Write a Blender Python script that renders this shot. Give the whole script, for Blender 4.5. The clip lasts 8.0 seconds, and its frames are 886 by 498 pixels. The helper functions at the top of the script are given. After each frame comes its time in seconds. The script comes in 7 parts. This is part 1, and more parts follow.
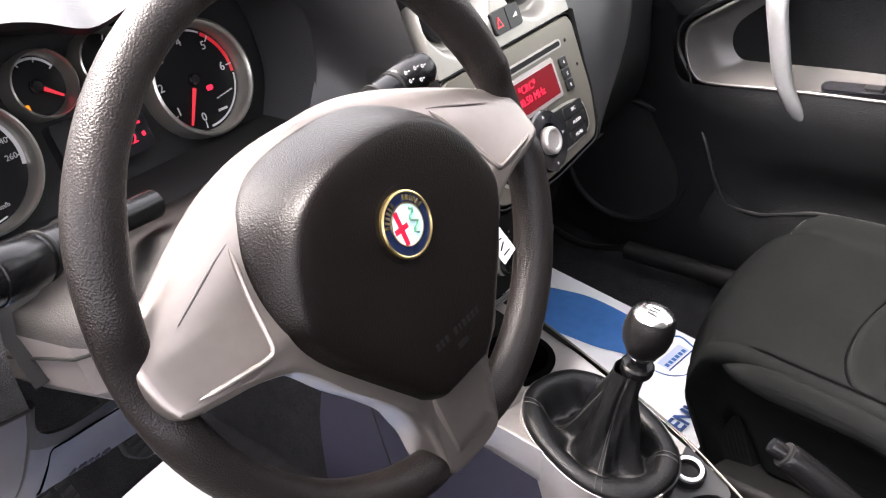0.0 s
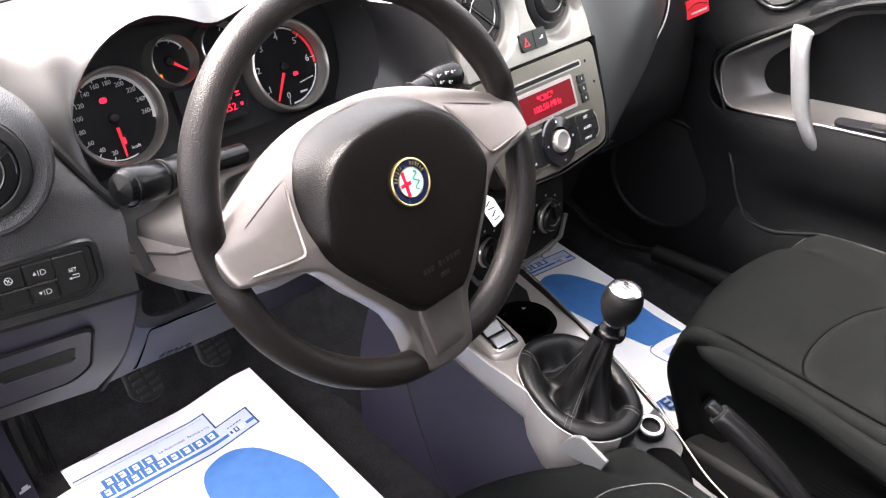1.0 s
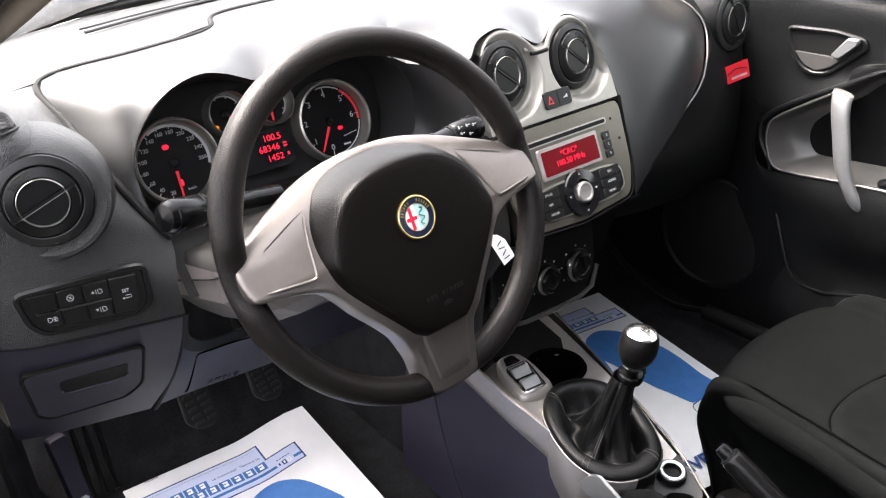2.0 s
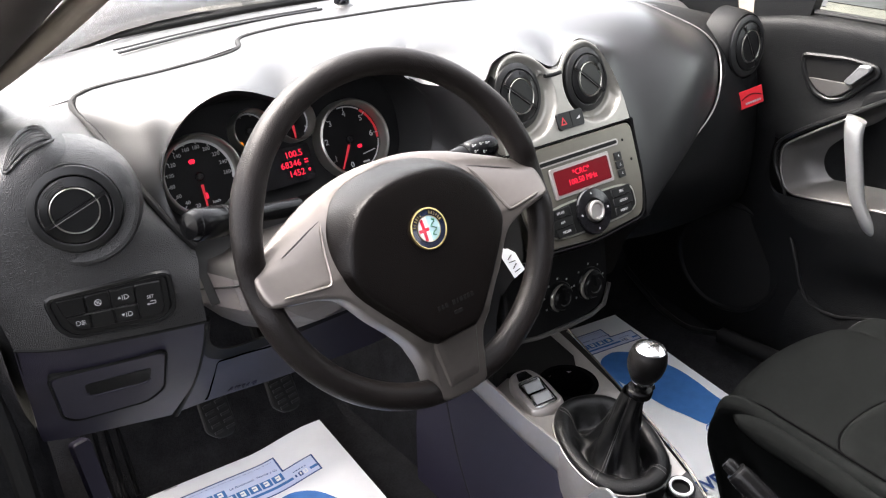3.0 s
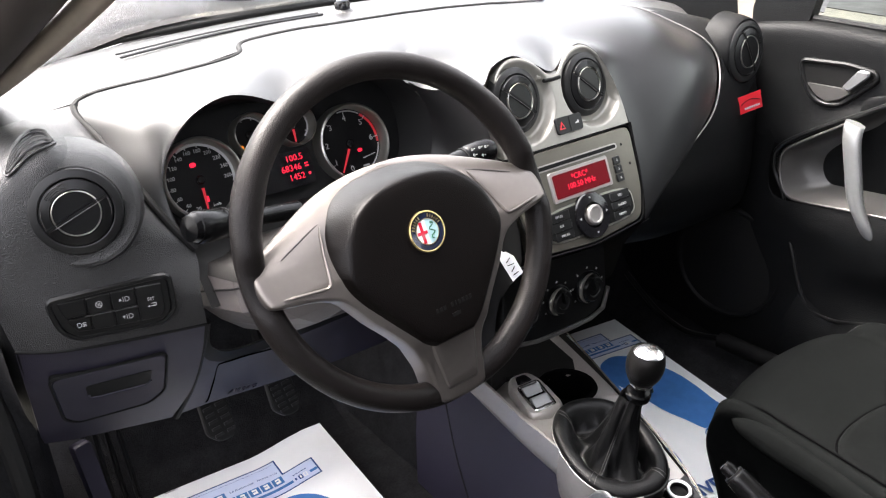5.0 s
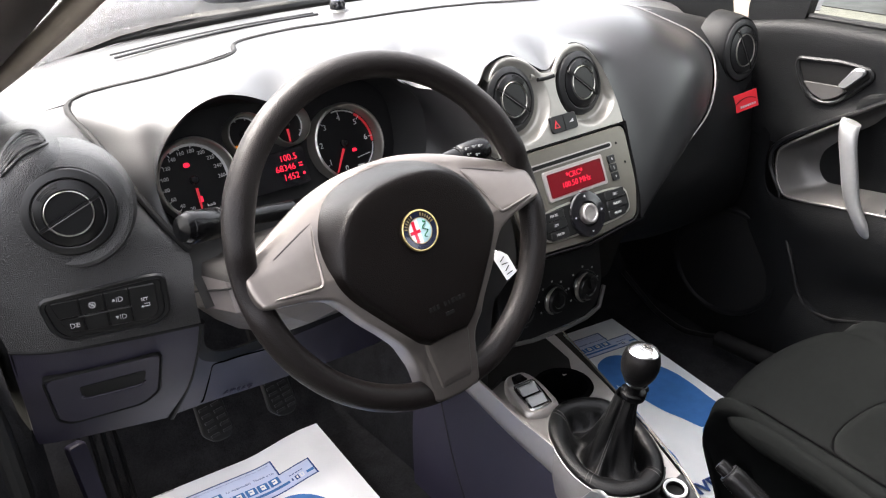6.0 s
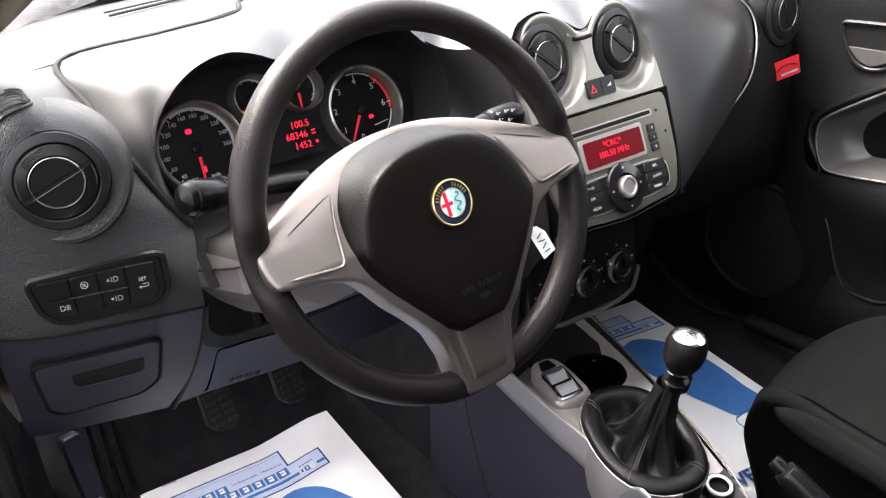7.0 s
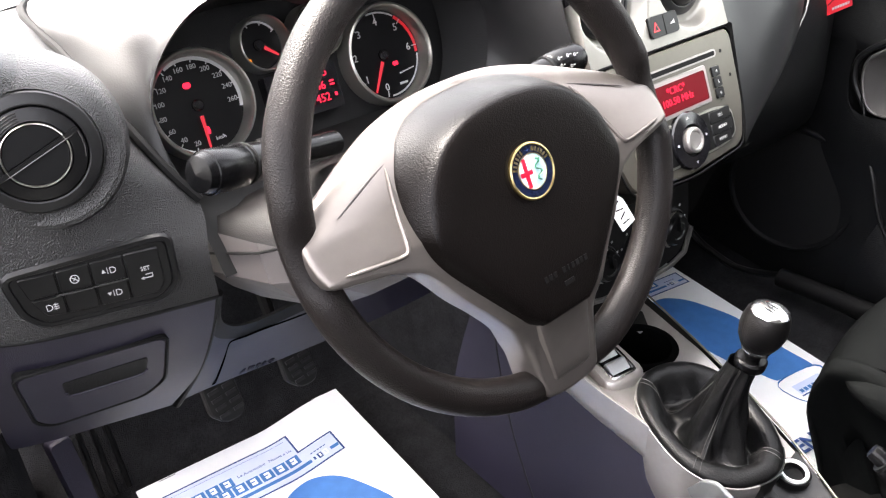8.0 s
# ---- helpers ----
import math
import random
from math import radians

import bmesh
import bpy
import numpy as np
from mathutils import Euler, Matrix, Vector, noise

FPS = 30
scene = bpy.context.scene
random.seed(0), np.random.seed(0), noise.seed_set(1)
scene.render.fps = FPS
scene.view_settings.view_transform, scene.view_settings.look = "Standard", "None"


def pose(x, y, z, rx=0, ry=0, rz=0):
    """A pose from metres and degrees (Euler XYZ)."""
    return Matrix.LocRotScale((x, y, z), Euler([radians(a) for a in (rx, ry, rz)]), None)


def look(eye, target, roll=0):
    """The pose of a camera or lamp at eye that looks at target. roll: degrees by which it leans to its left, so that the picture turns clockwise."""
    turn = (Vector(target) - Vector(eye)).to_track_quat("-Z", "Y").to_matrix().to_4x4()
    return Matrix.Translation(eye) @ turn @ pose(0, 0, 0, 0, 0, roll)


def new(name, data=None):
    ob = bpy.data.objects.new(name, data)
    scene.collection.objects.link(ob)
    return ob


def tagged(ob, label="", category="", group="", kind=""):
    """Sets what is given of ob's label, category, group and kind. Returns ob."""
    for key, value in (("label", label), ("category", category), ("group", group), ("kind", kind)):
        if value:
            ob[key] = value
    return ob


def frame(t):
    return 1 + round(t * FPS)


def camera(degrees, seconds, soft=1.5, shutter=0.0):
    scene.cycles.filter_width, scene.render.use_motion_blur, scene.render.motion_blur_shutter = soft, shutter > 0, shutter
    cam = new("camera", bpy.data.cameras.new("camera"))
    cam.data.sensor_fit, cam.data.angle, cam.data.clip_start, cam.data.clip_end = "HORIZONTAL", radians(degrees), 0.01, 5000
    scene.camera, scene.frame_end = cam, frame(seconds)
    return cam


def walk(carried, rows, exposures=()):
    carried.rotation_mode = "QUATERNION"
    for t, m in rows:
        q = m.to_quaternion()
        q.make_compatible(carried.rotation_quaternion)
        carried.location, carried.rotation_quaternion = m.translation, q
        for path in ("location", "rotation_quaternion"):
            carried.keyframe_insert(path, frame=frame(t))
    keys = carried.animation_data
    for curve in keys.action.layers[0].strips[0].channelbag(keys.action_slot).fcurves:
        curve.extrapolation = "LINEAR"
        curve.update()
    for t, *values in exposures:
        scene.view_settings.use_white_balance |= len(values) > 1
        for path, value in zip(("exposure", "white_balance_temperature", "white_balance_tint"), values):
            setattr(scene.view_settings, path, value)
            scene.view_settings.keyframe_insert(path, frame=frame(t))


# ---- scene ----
# Car axes: x to the passenger side, y to the bonnet, z up; the cabin floor is at z = 0.
cam = camera(54.7, 8.0, soft=1.2)
PATH = [
    (0, (-0.323, -0.271, 0.883), (1.003, 0.734, -0.227), -1.8),
    (0.5, (-0.388, -0.348, 0.906), (0.882, 0.728, -0.202), 1.2),
    (1, (-0.423, -0.449, 0.963), (0.773, 0.712, -0.142), 0.7),
    (1.5, (-0.418, -0.519, 0.976), (0.72, 0.731, -0.092), -0.7),
    (2, (-0.418, -0.563, 0.969), (0.675, 0.81, 0.01), -1.6),
    (3.5, (-0.434, -0.6, 0.969), (0.633, 0.834, 0.072), -1.6),
    (4, (-0.433, -0.6, 0.972), (0.635, 0.836, 0.078), -1.5),
    (4.5, (-0.433, -0.602, 0.97), (0.635, 0.835, 0.08), -1.5),
    (6, (-0.425, -0.609, 0.967), (0.643, 0.83, 0.08), -1.8),
    (6.5, (-0.426, -0.592, 0.94), (0.641, 0.846, 0.048), -1.7),
    (7, (-0.401, -0.527, 0.923), (0.653, 0.897, -0.006), -1.7),
    (7.5, (-0.365, -0.453, 0.908), (0.707, 0.923, -0.071), -1.8),
    (8, (-0.385, -0.373, 0.886), (0.691, 0.948, -0.161), -1.7),
]
GAIN = [(0, 3.92, 6800, 19), (0.5, 3.99, 6780, 18.5), (1, 3.95, 6750, 18), (1.5, 3.76, 6720, 16.5), (2, 3.35, 6700, 15), (4, 3.28, 6680, 14), (6.5, 3.30, 6680, 14), (7, 3.33, 6720, 15), (7.5, 3.62, 6720, 15), (8, 3.92, 6750, 15)]
walk(cam, [(t, look(eye, target, roll)) for t, eye, target, roll in PATH], GAIN)

# ---- world and light ----
world = bpy.data.worlds.new("sky")
scene.world = world
world.use_nodes = True
wn, wl = world.node_tree.nodes, world.node_tree.links
sky = wn.new("ShaderNodeTexSky")
sky.sky_type = "NISHITA"
sky.sun_disc = False
sky.sun_elevation, sky.sun_rotation = radians(57), radians(-23)
sky.air_density, sky.dust_density = 1.0, 4.0
grey = wn.new("ShaderNodeHueSaturation")
grey.inputs["Saturation"].default_value = 0.25
wl.new(sky.outputs[0], grey.inputs["Color"])
wl.new(grey.outputs[0], wn["Background"].inputs["Color"])
wn["Background"].inputs["Strength"].default_value = 0.15
sun = new("sun", bpy.data.lights.new("sun", "SUN"))
sun.data.energy, sun.data.angle, sun.data.color = 1.4, radians(30), (1.0, 0.96, 0.9)
sun.matrix_world = look((-0.5, 1.2, 2.0), (0, 0, 0))


# ---- small mesh tools ----
def frame_of(o, xa, ya):
    """A local frame: origin, x axis, y axis; z is their cross product."""
    xa, ya = Vector(xa).normalized(), Vector(ya)
    za = xa.cross(ya).normalized()
    ya = za.cross(xa)
    m = Matrix((xa, ya, za)).transposed().to_4x4()
    m.translation = o
    return m


def thing(name, loc, label, category, group="", kind=""):
    return tagged(place(new(name), loc), label, category, group, kind)


def place(ob, loc):
    ob.empty_display_size = 0.05
    ob.location = loc
    return ob


def part(name, bm, mat, parent=None, label="", bevel=0.0, seg=2, sharp=35, flat=False):
    """Links a bmesh, built in the car's axes, as one mesh object under parent."""
    bmesh.ops.recalc_face_normals(bm, faces=bm.faces)
    me = bpy.data.meshes.new(name)
    bm.to_mesh(me)
    bm.free()
    me.materials.append(mat)
    if not flat:
        me.shade_smooth()
        me.set_sharp_from_angle(angle=radians(sharp))
    ob = new(name, me)
    if parent is not None:
        ob.parent = parent
        if parent.type == "EMPTY":
            ob.matrix_parent_inverse = Matrix.Translation(-parent.location)
    if bevel:
        mod = ob.modifiers.new("edge", "BEVEL")
        mod.width, mod.segments, mod.limit_method, mod.angle_limit = bevel, seg, "ANGLE", radians(30)
    return tagged(ob, label) if label else ob


def setting(name, bm, mat, label, category, bevel=0.0):
    return tagged(part(name, bm, mat, bevel=bevel), label, category, "", "structure")


def box(bm, c, s, m=None):
    mat = (m or Matrix()) @ Matrix.LocRotScale(c, None, s)
    bmesh.ops.create_cube(bm, size=1.0, matrix=mat)


def prism(bm, pts, z0, z1, m=None, inset=0.0):
    """A plate from a plane outline, between two heights; inset chamfers its upper rim."""
    m = m or Matrix()
    n = len(pts)
    cx, cy = sum(p[0] for p in pts) / n, sum(p[1] for p in pts) / n
    lo = [bm.verts.new(m @ Vector((x, y, z0))) for x, y in pts]
    hi = [bm.verts.new(m @ Vector((x, y, z1 - inset))) for x, y in pts]
    rings = [lo, hi]
    if inset:
        tp = []
        for x, y in pts:
            d = Vector((x - cx, y - cy))
            k = max(0.0, 1 - inset / max(d.length, 1e-6))
            tp.append(bm.verts.new(m @ Vector((cx + d.x * k, cy + d.y * k, z1))))
        rings.append(tp)
    for a, b in zip(rings, rings[1:]):
        for i in range(n):
            bm.faces.new((a[i], a[(i + 1) % n], b[(i + 1) % n], b[i]))
    bm.faces.new(rings[-1])
    bm.faces.new(lo[::-1])


def loft(bm, rings, closed=True, caps=True):
    """Skins rings of equally many points."""
    vs = [[bm.verts.new(p) for p in r] for r in rings]
    n = len(vs[0])
    for a, b in zip(vs, vs[1:]):
        for i in range(n if closed else n - 1):
            bm.faces.new((a[i], a[(i + 1) % n], b[(i + 1) % n], b[i]))
    if caps and closed:
        bm.faces.new(vs[0][::-1])
        bm.faces.new(vs[-1])
    return vs


def lathe(bm, prof, n=40, m=None, start=0.0, turn=math.tau):
    """Turns a profile of (radius, height) round the local z axis."""
    m = m or Matrix()
    full = turn > 6.28
    rings = []
    for r, z in prof:
        rings.append([m @ Vector((max(r, 1e-5) * math.cos(start + turn * i / n), max(r, 1e-5) * math.sin(start + turn * i / n), z)) for i in range(n if full else n + 1)])
    loft(bm, rings, closed=full, caps=False)
    bmesh.ops.remove_doubles(bm, verts=bm.verts, dist=1e-5)


def smooth_line(pts, n=6, closed=False):
    """A Catmull-Rom line through the points."""
    ps = [Vector(p) for p in pts]
    k = len(ps)
    out = []
    for i in range(k if closed else k - 1):
        a, b, c, d = (ps[(i + j) % k] if closed else ps[min(max(i + j, 0), k - 1)] for j in (-1, 0, 1, 2))
        for j in range(n):
            t = j / n
            out.append(0.5 * (2 * b + (c - a) * t + (2 * a - 5 * b + 4 * c - d) * t * t + (3 * b - a - 3 * c + d) * t ** 3))
    if not closed:
        out.append(ps[-1])
    return out


def tube(bm, pts, rad, n=10, closed=False, flat=1.0, caps=True):
    """A round bar along a line; rad is a number or one for each point; flat squeezes it across."""
    pts = [Vector(p) for p in pts]
    k = len(pts)
    rings, side = [], None
    for i, p in enumerate(pts):
        d = (pts[(i + 1) % k] - pts[i - 1]) if closed else (pts[min(i + 1, k - 1)] - pts[max(i - 1, 0)])
        d.normalize()
        if side is None:
            side = d.orthogonal().normalized()
        side = (side - d * side.dot(d)).normalized()
        up = d.cross(side)
        r = rad if isinstance(rad, (int, float)) else rad[i]
        rings.append([p + r * (math.cos(math.tau * j / n) * side + flat * math.sin(math.tau * j / n) * up) for j in range(n)])
    if closed:
        rings.append(rings[0])
    loft(bm, rings, caps=caps and not closed)
    if closed:
        bmesh.ops.remove_doubles(bm, verts=bm.verts, dist=1e-6)


def rrect(w, h, r, n=4, cx=0.0, cy=0.0):
    out = []
    for sx, sy, a0 in ((1, 1, 0), (-1, 1, 90), (-1, -1, 180), (1, -1, 270)):
        for i in range(n + 1):
            a = radians(a0 + 90 * i / n)
            out.append((cx + sx * (w / 2 - r) + r * math.cos(a), cy + sy * (h / 2 - r) + r * math.sin(a)))
    return out


def oval(a, b, n=32, p=2.0, cx=0.0, cy=0.0):
    out = []
    for i in range(n):
        c, s = math.cos(math.tau * i / n), math.sin(math.tau * i / n)
        out.append((cx + a * math.copysign(abs(c) ** (2 / p), c), cy + b * math.copysign(abs(s) ** (2 / p), s)))
    return out


def rounded(pts, r, n=4):
    """Rounds the corners of a plane outline."""
    out = []
    k = len(pts)
    for i in range(k):
        p, a, b = Vector(pts[i]), Vector(pts[i - 1]), Vector(pts[(i + 1) % k])
        da, db = (a - p), (b - p)
        q = min(r, da.length * 0.45, db.length * 0.45)
        s, e = p + da.normalized() * q, p + db.normalized() * q
        for j in range(n + 1):
            t = j / n
            v = s * (1 - t) ** 2 + p * 2 * t * (1 - t) + e * t * t
            out.append((v.x, v.y))
    return out


def ring_line(bm, pts, r, m=None, n=6, z=0.0):
    """A thin bead along a closed plane outline."""
    m = m or Matrix()
    tube(bm, [m @ Vector((x, y, z)) for x, y in pts], r, n, closed=True)


def lettering(name, body, size, m, mat, parent, depth=0.0003, align="CENTER", bold=0.0):
    cu = bpy.data.curves.new(name, "FONT")
    cu.body, cu.size, cu.align_x, cu.align_y, cu.extrude = body, size, align, "CENTER", depth
    cu.resolution_u, cu.offset = 3, bold
    tmp = bpy.data.objects.new("tmp", cu)
    scene.collection.objects.link(tmp)
    me = bpy.data.meshes.new_from_object(tmp.evaluated_get(bpy.context.evaluated_depsgraph_get()))
    bpy.data.objects.remove(tmp)
    bpy.data.curves.remove(cu)
    bm = bmesh.new()
    bm.from_mesh(me)
    bpy.data.meshes.remove(me)
    bm.transform(m)
    return part(name, bm, mat, parent, flat=True)


# ---- materials ----
def material(name, col, rough=0.5, metal=0.0, spec=0.5, var=0.0, scale=40.0, bump=0.0, bscale=400.0, coat=0.0, kind="noise", dist=0.0008):
    """Colour with two scales of variation, a fine relief and uneven gloss."""
    m = bpy.data.materials.new(name)
    m.use_nodes = True
    nt = m.node_tree
    b = nt.nodes["Principled BSDF"]
    b.inputs["Base Color"].default_value = (*col, 1)
    b.inputs["Roughness"].default_value = rough
    b.inputs["Metallic"].default_value = metal
    b.inputs["Specular IOR Level"].default_value = spec
    b.inputs["Coat Weight"].default_value = coat
    co = nt.nodes.new("ShaderNodeTexCoord")
    if var:
        n1 = nt.nodes.new("ShaderNodeTexNoise")
        n1.inputs["Scale"].default_value, n1.inputs["Detail"].default_value = scale, 6
        n2 = nt.nodes.new("ShaderNodeTexNoise")
        n2.inputs["Scale"].default_value, n2.inputs["Detail"].default_value = scale / 9, 3
        add = nt.nodes.new("ShaderNodeMath")
        add.operation = "ADD"
        ramp = nt.nodes.new("ShaderNodeMapRange")
        ramp.inputs["From Min"].default_value, ramp.inputs["From Max"].default_value = 0.7, 1.3
        ramp.inputs["To Min"].default_value, ramp.inputs["To Max"].default_value = 1 - var, 1 + var
        mul = nt.nodes.new("ShaderNodeVectorMath")
        mul.operation = "SCALE"
        mul.inputs[0].default_value = col
        for n in (n1, n2):
            nt.links.new(co.outputs["Object"], n.inputs["Vector"])
        nt.links.new(n1.outputs["Fac"], add.inputs[0])
        nt.links.new(n2.outputs["Fac"], add.inputs[1])
        nt.links.new(add.outputs[0], ramp.inputs["Value"])
        nt.links.new(ramp.outputs[0], mul.inputs["Scale"])
        nt.links.new(mul.outputs[0], b.inputs["Base Color"])
        rr = nt.nodes.new("ShaderNodeMapRange")
        rr.inputs["From Min"].default_value, rr.inputs["From Max"].default_value = 0.3, 0.7
        rr.inputs["To Min"].default_value, rr.inputs["To Max"].default_value = rough * 0.9, min(1, rough * 1.12)
        nt.links.new(n2.outputs["Fac"], rr.inputs["Value"])
        nt.links.new(rr.outputs[0], b.inputs["Roughness"])
    if bump:
        bp = nt.nodes.new("ShaderNodeBump")
        bp.inputs["Strength"].default_value, bp.inputs["Distance"].default_value = bump, dist
        if kind == "grain":
            tx = nt.nodes.new("ShaderNodeTexVoronoi")
            tx.feature = "SMOOTH_F1"
            tx.inputs["Scale"].default_value = bscale
            out = tx.outputs["Distance"]
        elif kind == "weave":
            wv = nt.nodes.new("ShaderNodeTexWave")
            wv.inputs["Scale"].default_value = bscale
            wv.inputs["Distortion"].default_value = 1.5
            w2 = nt.nodes.new("ShaderNodeTexWave")
            w2.bands_direction = "Y"
            w2.inputs["Scale"].default_value = bscale
            w2.inputs["Distortion"].default_value = 1.5
            mx = nt.nodes.new("ShaderNodeMath")
            mx.operation = "MULTIPLY"
            nt.links.new(co.outputs["Object"], w2.inputs["Vector"])
            nt.links.new(wv.outputs["Fac"], mx.inputs[0])
            nt.links.new(w2.outputs["Fac"], mx.inputs[1])
            tx, out = wv, mx.outputs[0]
        else:
            tx = nt.nodes.new("ShaderNodeTexNoise")
            tx.inputs["Scale"].default_value, tx.inputs["Detail"].default_value = bscale, 4
            out = tx.outputs["Fac"]
        nt.links.new(co.outputs["Object"], tx.inputs["Vector"])
        nt.links.new(out, bp.inputs["Height"])
        nt.links.new(bp.outputs[0], b.inputs["Normal"])
    return m


def glow(name, col, strength):
    m = material(name, (0.02, 0.004, 0.004), 0.4, spec=0.06)
    b = m.node_tree.nodes["Principled BSDF"]
    b.inputs["Emission Color"].default_value = (*col, 1)
    b.inputs["Emission Strength"].default_value = strength
    return m


PAD = material("dash_pad", (0.007, 0.007, 0.0074), 0.37, spec=0.36, var=0.10, scale=60, bump=0.2, bscale=900, kind="grain", dist=0.0004)
GRAIN = material("grained_plastic", (0.0122, 0.0118, 0.0118), 0.36, spec=0.6, var=0.12, scale=50, bump=1.0, bscale=1000, kind="grain", dist=0.0010)
TOPM = material("dash_top_plastic", (0.015, 0.015, 0.016), 0.40, spec=0.45, var=0.10, scale=60, bump=0.6, bscale=700, kind="grain", dist=0.0007)
PLAS = material("smooth_black_plastic", (0.0050, 0.0050, 0.0052), 0.34, spec=0.27, var=0.08, scale=30, bump=0.08, bscale=900)
# The violet in this colour stands for bluish sky light on dark plastic.
LOW = material("lower_panel_skylit", (0.0172, 0.0152, 0.0272), 0.5, spec=0.30, var=0.10, scale=40, bump=0.45, bscale=1000, kind="grain", dist=0.0004)
DARK = material("matt_black", (0.005, 0.005, 0.005), 0.6, spec=0.12, var=0.1, scale=30, bump=0.1, bscale=500)
GLOSS = material("gloss_black", (0.006, 0.006, 0.007), 0.12)
RIM = material("rim_leather_grain", (0.0075, 0.0060, 0.0056), 0.40, spec=0.17, var=0.12, scale=70, bump=0.65, bscale=980, kind="grain", dist=0.00055)
BAG = material("airbag_cover", (0.0028, 0.0020, 0.0018), 0.36, spec=0.13, var=0.10, scale=60, bump=0.5, bscale=1050, kind="grain", dist=0.0005)
TRIM = material("satin_taupe_trim", (0.150, 0.133, 0.122), 0.34, metal=0.75, var=0.05, scale=120, bump=0.04, bscale=2500)
SILV = material("champagne_silver", (0.305, 0.287, 0.274), 0.36, metal=0.6, var=0.05, scale=120, bump=0.04, bscale=2500)
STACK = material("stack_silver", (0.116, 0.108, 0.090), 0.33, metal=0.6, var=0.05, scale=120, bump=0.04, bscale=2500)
# Lit copy of the stack silver: the vent bowls' brightness sits in its colour.
STACK_LIT = material("stack_silver_lit", (0.25, 0.24, 0.218), 0.36, metal=0.6, var=0.05, scale=120, bump=0.04, bscale=2500)
CHROME = material("satin_chrome", (0.78, 0.78, 0.78), 0.16, metal=1.0, var=0.03, scale=60)
LEATHER = material("black_leather", (0.0030, 0.0030, 0.0032), 0.42, spec=0.18, var=0.12, scale=40, bump=0.5, bscale=600, kind="grain", dist=0.0005)
CLOTH = material("charcoal_cloth", (0.0050, 0.0054, 0.0054), 0.95, spec=0.0, var=0.14, scale=90, bump=0.6, bscale=420, kind="weave", dist=0.0005)
GRIPM = material("lever_plastic", (0.0028, 0.0028, 0.003), 0.24, spec=0.16, var=0.1, scale=60, bump=0.1, bscale=700)
GRIPM2 = material("upper_shroud_plastic", (0.005, 0.0046, 0.0045), 0.5, spec=0.15, var=0.1, scale=60, bump=0.5, bscale=900, kind="grain", dist=0.0004)
HOUS = material("vent_ring_plastic", (0.0095, 0.0095, 0.0097), 0.40, spec=0.32, var=0.08, scale=60, bump=0.1, bscale=900)
KNOB = material("knob_leather", (0.004, 0.0037, 0.0037), 0.36, spec=0.16, var=0.10, scale=60, bump=0.7, bscale=900, kind="grain", dist=0.0005)
SEAM_C = material("cloth_seam", (0.0015, 0.0015, 0.0016), 0.95, spec=0.0, var=0.1, scale=200, bump=0.2, bscale=900)
CARPET = material("carpet", (0.020, 0.020, 0.0215), 0.95, spec=0.03, var=0.35, scale=300, bump=1.0, bscale=700, dist=0.003)
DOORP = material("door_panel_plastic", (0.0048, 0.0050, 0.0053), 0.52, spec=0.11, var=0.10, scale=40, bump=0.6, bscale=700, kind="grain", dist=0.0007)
PAPER = material("white_paper", (0.80, 0.81, 0.82), 0.6, spec=0.3, var=0.03, scale=25, bump=0.12, bscale=30, dist=0.002)
BLUE = material("blue_print", (0.045, 0.16, 0.42), 0.6, spec=0.3, var=0.12, scale=60)
NAVY = material("navy_print", (0.02, 0.055, 0.20), 0.6, spec=0.3, var=0.1, scale=60)
PALE = material("pale_blue_print", (0.55, 0.62, 0.80), 0.6, spec=0.3, var=0.05, scale=60)
WHITE = material("white_print", (0.40, 0.40, 0.40), 0.5)
POCK = material("satin_grey_plastic", (0.075, 0.072, 0.070), 0.42, metal=0.5, var=0.06, scale=80, bump=0.05, bscale=2000)
DIAL = material("dial_black", (0.004, 0.004, 0.0045), 0.35, spec=0.15, var=0.1, scale=90)
RED = material("red_card", (0.55, 0.02, 0.03), 0.35, var=0.05, scale=60)
REDLIT = glow("red_lit", (1.0, 0.022, 0.06), 0.16)
REDDIM = glow("red_screen", (1.0, 0.008, 0.05), 0.016)
ORANGE = glow("orange_lit", (1.0, 0.30, 0.02), 0.12)
NEEDLE = glow("needle_red", (1.0, 0.06, 0.09), 0.055)
GOLD = material("gold_rim", (0.55, 0.42, 0.18), 0.32, metal=1.0)
ENAMEL_B = material("blue_enamel", (0.006, 0.010, 0.028), 0.15, coat=0.6)
ENAMEL_W = material("white_enamel", (0.75, 0.76, 0.75), 0.15, coat=0.6)
ENAMEL_R = material("red_enamel", (0.50, 0.01, 0.03), 0.15, coat=0.6)
ENAMEL_G = material("green_enamel", (0.01, 0.12, 0.05), 0.15, coat=0.6)
SKYEN = material("pale_enamel", (0.40, 0.58, 0.60), 0.15, coat=0.6)
PEDAL = material("grey_rubber", (0.018, 0.018, 0.0185), 0.5, spec=0.25, var=0.2, scale=80, bump=0.2, bscale=300)
RUBBER = material("rubber", (0.009, 0.009, 0.009), 0.65, spec=0.3, var=0.2, scale=80, bump=0.2, bscale=300)
BEIGE = material("pillar_beige", (0.30, 0.255, 0.21), 0.7, var=0.06, scale=60, bump=0.2, bscale=700)
PILLAR = material("pillar_brown", (0.045, 0.037, 0.034), 0.7, spec=0.2, var=0.08, scale=60, bump=0.2, bscale=700)
SHELLM = material("dark_headlining", (0.48, 0.48, 0.47), 0.9, var=0.06, scale=60, bump=0.2, bscale=500)
STITCH = material("grey_thread", (0.07, 0.07, 0.07), 0.8)
